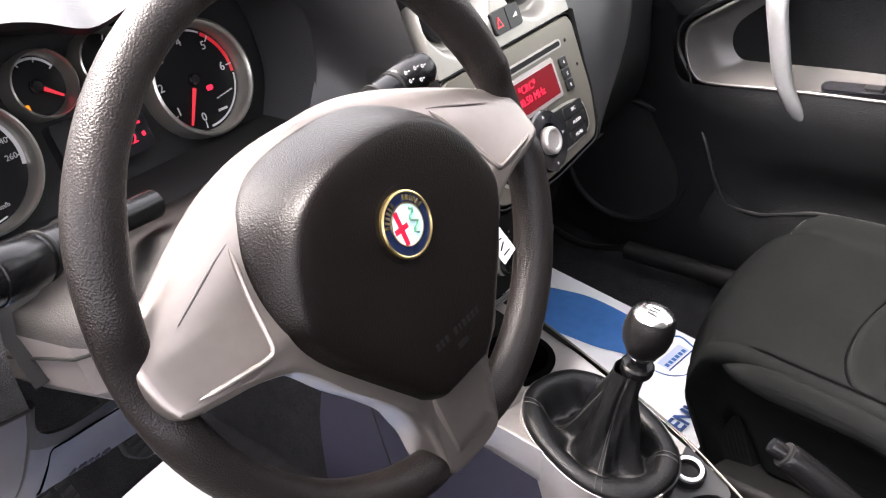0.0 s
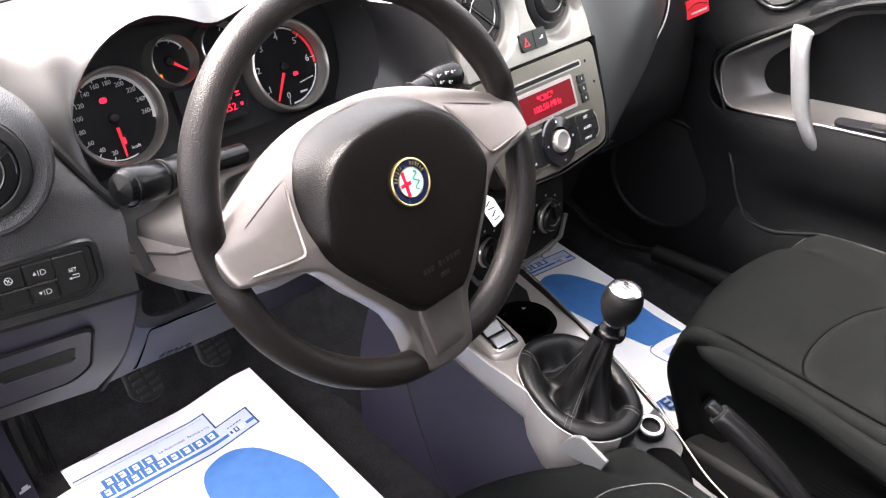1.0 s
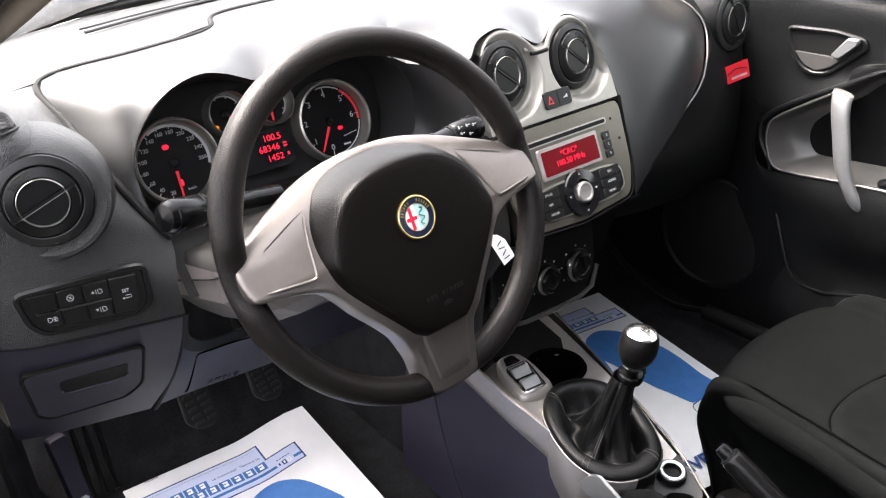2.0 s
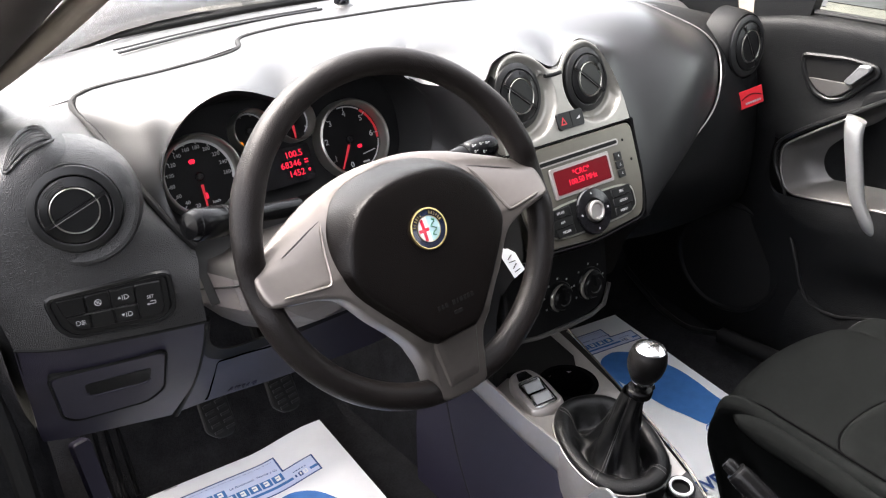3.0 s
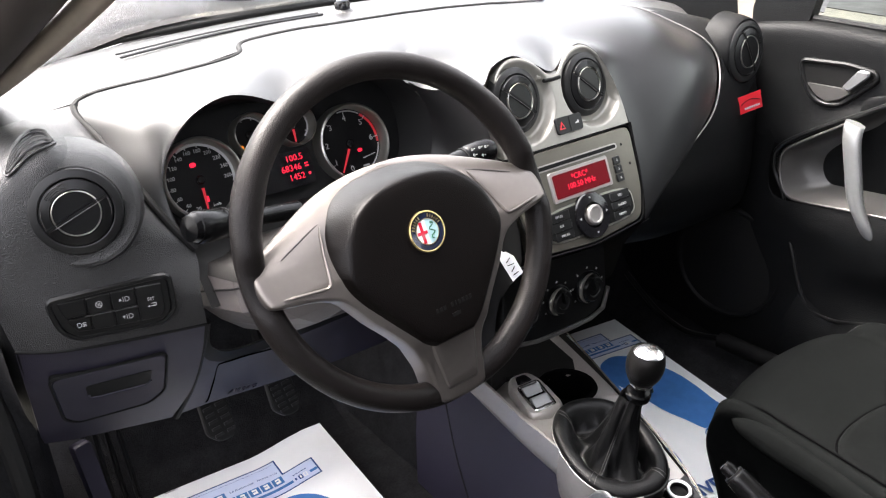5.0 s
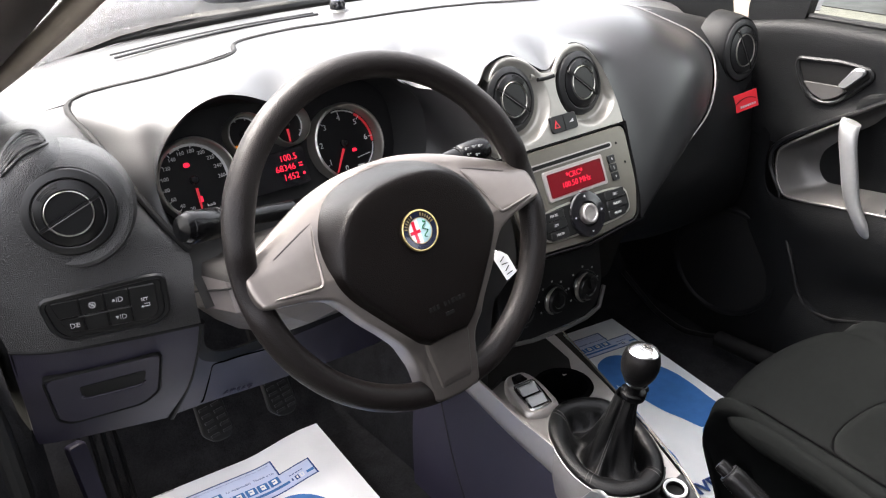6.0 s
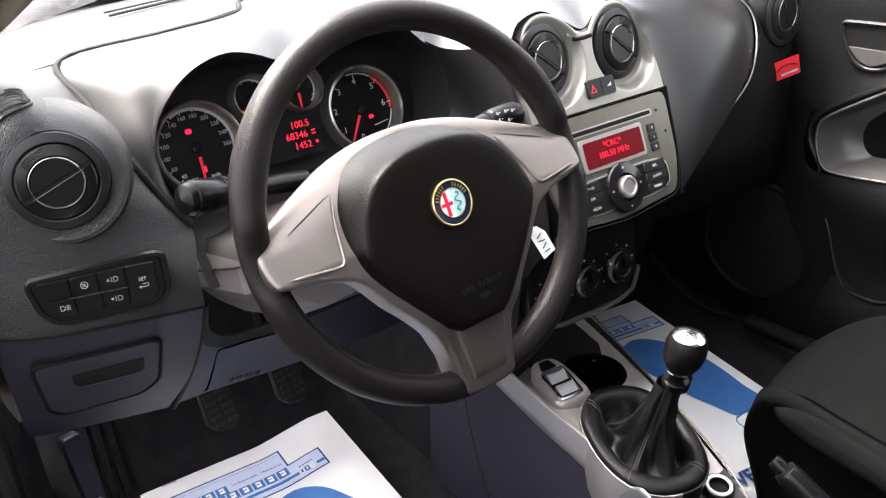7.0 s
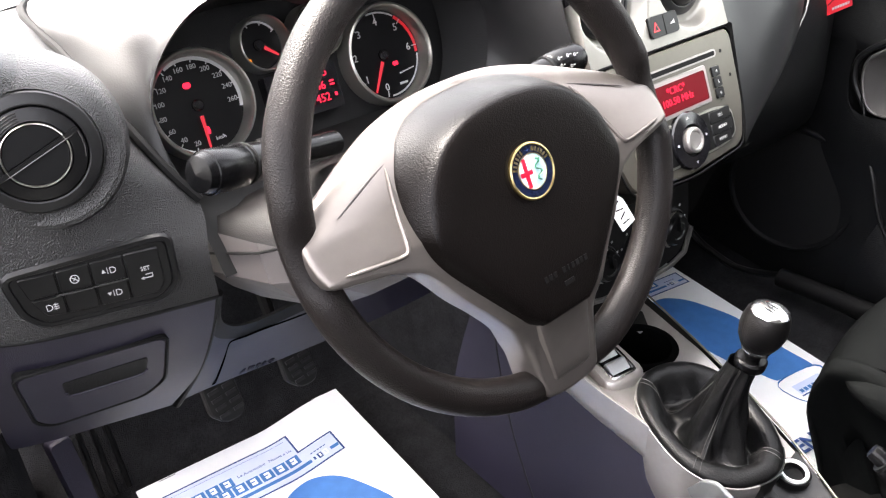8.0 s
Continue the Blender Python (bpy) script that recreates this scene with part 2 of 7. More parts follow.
PAINT = material("silver_green_paint", (0.45, 0.49, 0.48), 0.25, metal=0.3, coat=0.7, var=0.03, scale=5)
GRAVEL = material("gravel", (0.060, 0.058, 0.047), 0.9, var=0.4, scale=30, bump=0.8, bscale=60, dist=0.01)
CYANP = material("pale_car_paint", (0.40, 0.56, 0.58), 0.3, coat=0.5, var=0.03, scale=5)
SHROUD = material("shroud_plastic", (0.066, 0.058, 0.056), 0.45, spec=0.4, var=0.08, scale=40, bump=0.3, bscale=900, kind="grain", dist=0.0003)
SYMB = material("grey_white_print", (0.30, 0.30, 0.30), 0.5)
STALKM = material("stalk_plastic", (0.003, 0.003, 0.0033), 0.22, spec=0.16, var=0.08, scale=30, bump=0.08, bscale=900)
HANDLE = material("handle_silver", (0.19, 0.193, 0.196), 0.38, metal=0.6, var=0.05, scale=120, bump=0.04, bscale=2500)
RINGM = material("satin_ring", (0.42, 0.41, 0.37), 0.3, metal=0.9, var=0.03, scale=60)
HOODM = material("hood_plastic", (0.010, 0.010, 0.0105), 0.6, spec=0.2, var=0.1, scale=60, bump=0.5, bscale=900, kind="grain", dist=0.0005)


def patch(rows, nu=6, nv=6):
    """A smooth sheet through rows of control points."""
    fine = [smooth_line(r, nu) for r in rows]
    cols = [smooth_line([r[i] for r in fine], nv) for i in range(len(fine[0]))]
    return [[cols[i][j] for i in range(len(cols))] for j in range(len(cols[0]))]


def sheet(bm, rows, nu=6, nv=6, thick=0.0, way=(0, 1, -1)):
    g = patch(rows, nu, nv)
    loft(bm, g, closed=False)
    if thick:
        w = Vector(way).normalized() * thick
        h, k = len(g), len(g[0])
        edge = [g[0][i] for i in range(k)] + [g[j][-1] for j in range(1, h)] + [g[-1][i] for i in range(k - 2, -1, -1)] + [g[j][0] for j in range(h - 2, 0, -1)]
        loft(bm, [edge, [p + w for p in edge]], caps=False)
        bmesh.ops.remove_doubles(bm, verts=bm.verts, dist=1e-6)
    return g


# ---- shell of the car ----
bm = bmesh.new()
box(bm, (0.33, -0.55, -0.03), (1.36, 2.3, 0.05))
setting("floor", bm, CARPET, "black carpeted cabin floor", "floor")
bm = bmesh.new()
sheet(bm, [[(-0.34, 0.50, -0.005), (0.05, 0.50, -0.005), (0.17, 0.5, -0.005)], [(-0.34, 0.60, 0.06), (0.05, 0.60, 0.06), (0.17, 0.6, 0.06)], [(-0.34, 0.76, 0.32), (0.05, 0.76, 0.32), (0.17, 0.76, 0.32)], [(-0.34, 0.78, 0.6), (0.05, 0.78, 0.6), (0.17, 0.78, 0.6)]], thick=0.02, way=(0, 1, -0.4))
setting("toe_board_1", bm, CARPET, "carpeted toe board of the driver's footwell", "carpet")
bm = bmesh.new()
sheet(bm, [[(0.42, 0.46, -0.005), (0.7, 0.46, -0.005), (0.97, 0.46, -0.005)], [(0.42, 0.56, 0.06), (0.7, 0.56, 0.06), (0.97, 0.56, 0.06)], [(0.42, 0.72, 0.32), (0.7, 0.72, 0.32), (0.97, 0.72, 0.32)], [(0.42, 0.74, 0.6), (0.7, 0.74, 0.6), (0.97, 0.74, 0.6)]], thick=0.02, way=(0, 1, -0.4))
setting("toe_board_2", bm, CARPET, "carpeted toe board of the passenger footwell", "carpet")
bm = bmesh.new()
sheet(bm, [[(-0.28, -0.30, 1.17), (0.33, -0.25, 1.20), (0.94, -0.30, 1.17)], [(-0.28, -0.7, 1.20), (0.33, -0.7, 1.24), (0.94, -0.7, 1.20)], [(-0.26, -1.5, 1.10), (0.33, -1.5, 1.14), (0.92, -1.5, 1.10)]], thick=0.03, way=(0, 0, 1))
setting("ceiling", bm, SHELLM, "grey cloth headlining under the roof", "ceiling")
bm = bmesh.new()
box(bm, (0.33, -1.65, 0.55), (1.4, 0.06, 1.1))
setting("wall_rear", bm, CLOTH, "dark rear wall of the cabin", "wall")

# ---- dashboard ----
dash = thing("dashboard", (0.33, 0.4, 0.3), "black grained plastic dashboard with twin hooded dials", "dashboard")

SEAM = [(-0.143, 0.240, 0.556), (-0.160, 0.253, 0.584), (-0.178, 0.290, 0.626), (-0.186, 0.360, 0.658), (-0.183, 0.449, 0.685),
        (-0.068, 0.460, 0.693), (0.010, 0.464, 0.698), (0.045, 0.482, 0.700), (0.075, 0.535, 0.700), (0.16, 0.548, 0.702), (0.23, 0.544, 0.702),
        (0.30, 0.54, 0.702), (0.36, 0.54, 0.701), (0.38, 0.54, 0.70), (0.40, 0.538, 0.70), (0.42, 0.535, 0.70), (0.44, 0.53, 0.70),
        (0.47, 0.52, 0.70), (0.50, 0.51, 0.70), (0.53, 0.495, 0.70), (0.57, 0.445, 0.705), (0.62, 0.385, 0.706), (0.67, 0.345, 0.697),
        (0.714, 0.308, 0.675), (0.752, 0.262, 0.645), (0.762, 0.235, 0.605), (0.702, 0.193, 0.550), (0.592, 0.164, 0.507), (0.487, 0.132, 0.475)]
LIP = [(-0.150, 0.245, 0.558), (-0.159, 0.264, 0.606), (-0.150, 0.273, 0.648), (-0.127, 0.278, 0.678), (-0.099, 0.281, 0.697),
       (-0.065, 0.282, 0.705), (-0.035, 0.281, 0.699), (0.0, 0.279, 0.685), (0.03, 0.278, 0.690), (0.07, 0.278, 0.702), (0.11, 0.278, 0.705),
       (0.15, 0.278, 0.696), (0.18, 0.276, 0.672), (0.201, 0.24, 0.669), (0.215, 0.180, 0.682), (0.239, 0.187, 0.7015), (0.275, 0.190, 0.7090),
       (0.306, 0.185, 0.695), (0.332, 0.178, 0.682), (0.358, 0.185, 0.695), (0.389, 0.190, 0.7065), (0.420, 0.183, 0.690), (0.438, 0.168, 0.65),
       (0.447, 0.143, 0.60), (0.446, 0.118, 0.545), (0.440, 0.098, 0.50), (0.436, 0.092, 0.480), (0.440, 0.093, 0.470), (0.45, 0.10, 0.466)]
bm = bmesh.new()
fs, bs = smooth_line(LIP, 4), smooth_line(SEAM, 4)
span = len(fs) - 1
soft_lip = [sum((fs[min(max(i + j, 0), span)] for j in range(-11, 12)), Vector()) / 23 for i in range(span + 1)]
cols = []
for i, (f, b) in enumerate(zip(fs, bs)):
    k = i / span
    swell = min(1, max(0, (k - 0.70) / 0.12)) * (1 - min(1, max(0, (k - 0.83) / 0.15)))
    bulge = 0.010 + 0.040 * swell * swell * (3 - 2 * swell)
    bulge *= min(1, (b - f).length / 0.12)
    out = Vector((0, -0.35, 0.94)) if k < 0.62 else Vector((0, -0.35, 0.94)).lerp(Vector((0.0, -0.68, 0.73)), min(1, (k - 0.62) / 0.22))
    fade = 0.55 if k < 0.42 else 0.30
    ends = min(1.0, k / 0.1, (1 - k) / 0.3)
    col = []
    for j in range(19):
        t = j / 18
        s = min(1.0, t / fade)
        root = f.lerp(soft_lip[i], s * s * (3 - 2 * s) * max(0.0, ends))
        col.append(root.lerp(b, t) + out * bulge * math.sin(math.pi * t) ** (0.8 if k < 0.66 else 1.3))
    rim_in = f + Vector((0, 0.006, -0.006))
    groove = b + Vector((0.0, 0.002, -0.006))
    cols.append([rim_in] + col + [groove])
loft(bm, cols, closed=False)
part("dash_pad", bm, PAD, dash, "soft black pad over dials and passenger side")

# rear strip up to the windscreen
BASE = [(-0.36, 0.50, 0.655), (-0.30, 0.56, 0.672), (-0.195, 0.645, 0.685), (-0.07, 0.685, 0.690), (0.11, 0.70, 0.695), (0.273, 0.705, 0.697), (0.45, 0.70, 0.695), (0.65, 0.68, 0.69), (0.84, 0.62, 0.672), (0.98, 0.52, 0.640)]
FRONT = [(-0.345, 0.40, 0.655), (-0.27, 0.425, 0.677), (-0.186, 0.450, 0.684), (-0.068, 0.463, 0.692), (0.055, 0.502, 0.698), (0.16, 0.551, 0.700), (0.36, 0.543, 0.699), (0.53, 0.498, 0.698), (0.67, 0.362, 0.690), (0.84, 0.36, 0.657)]
bm = bmesh.new()
fa, fb = smooth_line(FRONT, 8), smooth_line(BASE, 8)
loft(bm, [[a + Vector((0, 0, -0.008)), a, a.lerp(b, 0.3) + Vector((0, 0, 0.004)), a.lerp(b, 0.65) + Vector((0, 0, 0.004)), b, b + Vector((0, 0.02, -0.02))] for a, b in zip(fa, fb)], closed=False)
part("top_panel", bm, TOPM, dash, "grained top panel below the windscreen")

# driver's end panel
bm = bmesh.new()
END = [[(-0.345, 0.43, 0.652), (-0.29, 0.45, 0.673), (-0.24, 0.465, 0.679), (-0.186, 0.479, 0.679)],
       [(-0.345, 0.40, 0.655), (-0.29, 0.42, 0.675), (-0.24, 0.435, 0.681), (-0.186, 0.449, 0.682)],
       [(-0.35, 0.33, 0.657), (-0.29, 0.345, 0.688), (-0.24, 0.35, 0.692), (-0.188, 0.39, 0.665)],
       [(-0.352, 0.285, 0.648), (-0.30, 0.270, 0.687), (-0.25, 0.265, 0.694), (-0.185, 0.32, 0.640)],
       [(-0.354, 0.268, 0.61), (-0.30, 0.247, 0.650), (-0.25, 0.240, 0.652), (-0.164, 0.255, 0.585)],
       [(-0.352, 0.262, 0.56), (-0.30, 0.243, 0.57), (-0.24, 0.233, 0.57), (-0.145, 0.237, 0.552)],
       [(-0.346, 0.262, 0.53), (-0.30, 0.240, 0.53), (-0.23, 0.226, 0.525), (-0.153, 0.218, 0.515)],
       [(-0.340, 0.262, 0.492), (-0.30, 0.240, 0.488), (-0.23, 0.226, 0.482), (-0.153, 0.215, 0.476)]]
end_grid = sheet(bm, END, 8, 6, thick=0.006, way=(0, 1, 0))
part("end_panel", bm, GRAIN, dash, "grained black end panel at the driver's door")
bm = bmesh.new()
sheet(bm, [[(-0.346, 0.262, 0.53), (-0.354, 0.268, 0.61), (-0.352, 0.285, 0.645), (-0.35, 0.33, 0.655), (-0.36, 0.5, 0.655)], [(-0.365, 0.40, 0.50), (-0.365, 0.42, 0.55), (-0.365, 0.45, 0.58), (-0.365, 0.48, 0.6), (-0.365, 0.55, 0.62)]], 5, 3)
part("end_cap", bm, GRAIN, dash)

flat_end = [v for row in end_grid for v in row]

# lower panel with the drawer
bm = bmesh.new()
LOWER = [[(-0.340, 0.266, 0.490), (-0.30, 0.245, 0.486), (-0.23, 0.230, 0.480), (-0.153, 0.220, 0.474)],
         [(-0.338, 0.285, 0.440), (-0.30, 0.266, 0.436), (-0.23, 0.250, 0.430), (-0.156, 0.244, 0.42)],
         [(-0.334, 0.315, 0.385), (-0.30, 0.298, 0.38), (-0.23, 0.280, 0.372), (-0.165, 0.275, 0.36)],
         [(-0.330, 0.350, 0.312), (-0.30, 0.345, 0.306), (-0.23, 0.342, 0.293), (-0.178, 0.338, 0.285)]]
low_grid = sheet(bm, LOWER, 8, 6, thick=0.012, way=(0, 1, 0))
part("lower_panel", bm, LOW, dash, "smooth dark lower panel")
bm = bmesh.new()
sheet(bm, [[(-0.339, 0.262, 0.535), (-0.338, 0.264, 0.490), (-0.336, 0.284, 0.440), (-0.332, 0.314, 0.385), (-0.328, 0.345, 0.332)], [(-0.352, 0.30, 0.535), (-0.352, 0.30, 0.490), (-0.350, 0.32, 0.440), (-0.347, 0.35, 0.385), (-0.344, 0.38, 0.332)], [(-0.356, 0.42, 0.535), (-0.356, 0.42, 0.490), (-0.354, 0.42, 0.440), (-0.352, 0.44, 0.385), (-0.350, 0.46, 0.332)]], 5, 5)
part("lower_end", bm, DOORP, dash, "dark end of the lower panel")
bm = bmesh.new()
KNEE = [[(-0.146, 0.225, 0.468), (-0.141, 0.248, 0.425), (-0.115, 0.262, 0.400), (-0.06, 0.268, 0.393), (0.03, 0.268, 0.395), (0.10, 0.262, 0.41), (0.16, 0.24, 0.45)],
        [(-0.150, 0.258, 0.41), (-0.138, 0.268, 0.392), (-0.11, 0.274, 0.378), (-0.06, 0.277, 0.374), (0.03, 0.278, 0.375), (0.10, 0.275, 0.38), (0.17, 0.265, 0.40)],
        [(-0.158, 0.288, 0.356), (-0.14, 0.29, 0.352), (-0.11, 0.292, 0.350), (-0.06, 0.293, 0.350), (0.03, 0.293, 0.350), (0.10, 0.29, 0.35), (0.17, 0.29, 0.36)],
        [(-0.168, 0.336, 0.287), (-0.14, 0.336, 0.286), (-0.11, 0.336, 0.284), (-0.06, 0.336, 0.279), (0.03, 0.336, 0.272), (0.10, 0.336, 0.268), (0.17, 0.334, 0.27)]]
sheet(bm, KNEE[1:], 8, 6, thick=0.012, way=(0, 1, 0))
part("knee_panel", bm, LOW, dash, "smooth dark knee panel under the column")
# Upper rows of the knee panel in matt black: shade under the column, painted.
bm = bmesh.new()
sheet(bm, KNEE[:2], 8, 4, thick=0.004, way=(0, 1, 0))
part("recess_shade", bm, DARK, dash, "top of the knee panel with the recess shade painted black")

bm = bmesh.new()
tube(bm, smooth_line([(-0.1335, 0.3300, 0.2935), (-0.1312, 0.3240, 0.301), (-0.130, 0.2960, 0.343), (-0.1285, 0.2770, 0.3755), (-0.122, 0.2732, 0.3798), (-0.112, 0.2732, 0.3785), (-0.091, 0.2742, 0.3765), (-0.053, 0.2812, 0.3675), (-0.02, 0.2850, 0.3625)], 4), 0.0011, 6)
part("airbag_crease", bm, SEAM_C, dash)
# gaps between the panels
bm = bmesh.new()
tube(bm, smooth_line([(-0.150, 0.222, 0.474), (-0.153, 0.244, 0.43), (-0.161, 0.278, 0.365), (-0.173, 0.336, 0.285)], 5), 0.0042, 8)
part("panel_gap", bm, DARK, dash)
bm = bmesh.new()
tube(bm, smooth_line([(-0.340, 0.263, 0.491), (-0.30, 0.2415, 0.487), (-0.23, 0.2268, 0.481), (-0.153, 0.216, 0.475)], 5), 0.0022, 8)
part("panel_gap", bm, DARK, dash)
bm = bmesh.new()
tube(bm, [p + (Vector((0, 0.0015, -0.0012)) if p.z > 0.682 else Vector((-0.0012, -0.0016, 0.0004))) for p in smooth_line(SEAM[:21], 6)], 0.0042, 8)
part("pad_gap", bm, DARK, dash, "dark groove round the pad")
# passenger end
bm = bmesh.new()
sheet(bm, [[(0.675, 0.362, 0.688), (0.76, 0.38, 0.678), (0.84, 0.37, 0.658), (0.95, 0.40, 0.630)],
           [(0.725, 0.302, 0.664), (0.79, 0.31, 0.663), (0.85, 0.30, 0.648), (0.945, 0.32, 0.615)],
           [(0.766, 0.252, 0.630), (0.80, 0.262, 0.63), (0.86, 0.265, 0.62), (0.94, 0.29, 0.60)],
           [(0.772, 0.226, 0.590), (0.80, 0.232, 0.58), (0.86, 0.245, 0.57), (0.94, 0.275, 0.55)],
           [(0.72, 0.205, 0.545), (0.79, 0.21, 0.53), (0.86, 0.23, 0.52), (0.94, 0.265, 0.50)],
           [(0.62, 0.185, 0.49), (0.75, 0.195, 0.47), (0.86, 0.225, 0.45), (0.94, 0.26, 0.42)],
           [(0.50, 0.15, 0.462), (0.70, 0.19, 0.41), (0.86, 0.225, 0.38), (0.94, 0.26, 0.35)],
           [(0.46, 0.19, 0.40), (0.68, 0.23, 0.33), (0.86, 0.25, 0.31), (0.94, 0.28, 0.29)],
           [(0.45, 0.30, 0.34), (0.68, 0.33, 0.29), (0.86, 0.35, 0.27), (0.94, 0.37, 0.26)],
           [(0.44, 0.55, 0.36), (0.68, 0.55, 0.33), (0.86, 0.55, 0.32), (0.96, 0.55, 0.32)],
           [(0.44, 0.74, 0.42), (0.68, 0.74, 0.42), (0.86, 0.74, 0.42), (0.97, 0.74, 0.42)]], 8, 5, thick=0.006, way=(0, 1, -0.3))
part("glovebox_side", bm, DOORP, dash, "grained black panel below the pad")
# Silver bead that paints the thin highlight along the pad's edge.
bm = bmesh.new()
tube(bm, [p + Vector((0.0014, -0.0042, -0.0010)) for p in smooth_line(SEAM[21:], 8)], 0.0014, 8)
part("edge_highlight", bm, SILV, dash, "thin bright bead painting the highlight on the passenger pad's edge")

# flank between dials and centre vents
bm = bmesh.new()
sheet(bm, [[(0.178, 0.279, 0.676), (0.195, 0.25, 0.668), (0.216, 0.185, 0.682)],
           [(0.200, 0.272, 0.640), (0.210, 0.23, 0.625), (0.212, 0.165, 0.64)],
           [(0.200, 0.265, 0.590), (0.215, 0.21, 0.575), (0.214, 0.14, 0.59)],
           [(0.175, 0.255, 0.545), (0.20, 0.20, 0.52), (0.218, 0.115, 0.53)],
           [(0.16, 0.235, 0.46), (0.20, 0.18, 0.45), (0.225, 0.10, 0.46)]], 6, 5)
part("flank", bm, PAD, dash)

# ---- instrument cluster ----
CL = frame_of((0, 0.325, 0.60), (1, 0, 0), (0, math.sin(radians(22)), math.cos(radians(22))))
cluster = thing("instrument_cluster", (0.012, 0.33, 0.55), "instrument cluster with lit red display and four chrome-ringed dials", "instrument cluster")
bm = bmesh.new()
inner = [CL @ Vector((x, y, 0)) for x, y in ((-0.150, -0.06), (-0.150, 0.01), (-0.135, 0.045), (-0.115, 0.06), (-0.092, 0.07), (-0.06, 0.077), (-0.03, 0.078), (0.0, 0.074), (0.03, 0.076), (0.07, 0.082), (0.11, 0.083), (0.15, 0.076), (0.178, 0.06))]
tunnel = [LIP[i] for i in range(13)]
outer = [Vector(p) + Vector((0, 0.004, -0.002)) for p in tunnel] + [Vector((0.200, 0.27, 0.64)), Vector((0.200, 0.263, 0.59)), Vector((0.176, 0.253, 0.545))]
inner += [CL @ Vector(p) for p in ((0.19, 0.03, 0), (0.185, -0.02, 0), (0.165, -0.055, 0))]
loft(bm, [smooth_line(outer, 4), smooth_line(inner, 4)], closed=False)
part("hood", bm, HOODM, cluster, "matt black hood round the dials")
bm = bmesh.new()
prism(bm, [(-0.165, -0.075), (0.20, -0.075), (0.20, 0.085), (-0.165, 0.085)], -0.020, -0.012, CL)
part("face", bm, HOODM, cluster)
bm = bmesh.new()
sheet(bm, [[CL @ Vector((-0.15, -0.055, 0)), CL @ Vector((0.0, -0.055, 0)), CL @ Vector((0.18, -0.055, 0))], [(-0.15, 0.24, 0.54), (0, 0.24, 0.545), (0.18, 0.245, 0.54)], [(-0.15, 0.20, 0.50), (0, 0.19, 0.51), (0.18, 0.19, 0.50)]], 6, 4)
part("lower_shroud", bm, DARK, cluster)


def dial(cx, cy, r, name, label):
    m = CL @ Matrix.Translation((cx, cy, -0.0095))
    bm = bmesh.new()
    lathe(bm, [(0, 0.001), (r * 0.93, 0.001), (r * 0.93, -0.001)], 48, m)
    d = part(name, bm, DIAL, cluster, label)
    bm = bmesh.new()
    lathe(bm, [(r * 0.90, 0.0), (r * 0.915, 0.0165), (r * 0.925, 0.0180), (r * 0.96, 0.0205), (r, 0.0195), (r * 1.03, 0.014), (r * 1.03, -0.003)], 56, m)
    part("ring", bm, RINGM, d, "satin chrome ring")
    return m, d


def ticks(m, d, r, angles, size, mat=WHITE, width=0.0009):
    for a in angles:
        bm = bmesh.new()
        box(bm, ((r - size / 2), 0, 0.0022), (size, width, 0.0006), m @ Matrix.Rotation(radians(a), 4, "Z"))
        part("scale_mark", bm, mat, d)


def arc(m, d, r0, r1, a0, a1, mat, name, z=0.0018):
    bm = bmesh.new()
    n = 28
    va = [bm.verts.new(m @ Vector((r0 * math.cos(radians(a0 + (a1 - a0) * i / n)), r0 * math.sin(radians(a0 + (a1 - a0) * i / n)), z))) for i in range(n + 1)]
    vb = [bm.verts.new(m @ Vector((r1 * math.cos(radians(a0 + (a1 - a0) * i / n)), r1 * math.sin(radians(a0 + (a1 - a0) * i / n)), z))) for i in range(n + 1)]
    for i in range(n):
        bm.faces.new((va[i], va[i + 1], vb[i + 1], vb[i]))
    part(name, bm, mat, d)


def needle(m, d, ang, r0, r1):
    bm = bmesh.new()
    mm = m @ Matrix.Rotation(radians(ang), 4, "Z")
    prism(bm, [(r0, -0.0016), (r1, -0.0008), (r1, 0.0008), (r0, 0.0016)], 0.003, 0.0045, mm)
    part("needle", bm, NEEDLE, d, "red needle")
    bm = bmesh.new()
    lathe(bm, [(0, 0.006), (0.004, 0.006), (0.0055, 0.004), (0.0055, 0.001)], 20, m)
    part("hub", bm, GLOSS, d)


m, d = dial(-0.092, -0.0005, 0.0490, "speedometer", "black speedometer dial with white numerals")
for i, v in enumerate(range(20, 261, 20)):
    a = 251 - i * 21.3
    mm = m @ Matrix.Translation((0.0345 * math.cos(radians(a)), 0.0345 * math.sin(radians(a)), 0.0015))
    lettering("numeral", str(v), 0.0064, mm, SYMB, d)
ticks(m, d, 0.0435, [251 - i * 21.3 for i in range(13)], 0.005)
arc(m, d, 0.0405, 0.0438, -15, 118, WHITE, "white_band")
arc(m, d, 0.0415, 0.0428, 205, 285, WHITE, "white_band")
needle(m, d, 268, 0.010, 0.040)
lettering("unit", "km/h", 0.005, m @ Matrix.Translation((0.012, -0.033, 0.0015)), WHITE, d)
bm = bmesh.new()
prism(bm, rrect(0.0075, 0.0055, 0.0026, 5, -0.004, 0.019), 0.0016, 0.0024, m)
part("brake_light", bm, REDLIT, d, "lit red brake symbol")
bm = bmesh.new()
prism(bm, rrect(0.0045, 0.0070, 0.001, 3, 0.0015, -0.024), 0.0016, 0.0024, m)
part("door_light", bm, REDLIT, d, "lit red open-door symbol")

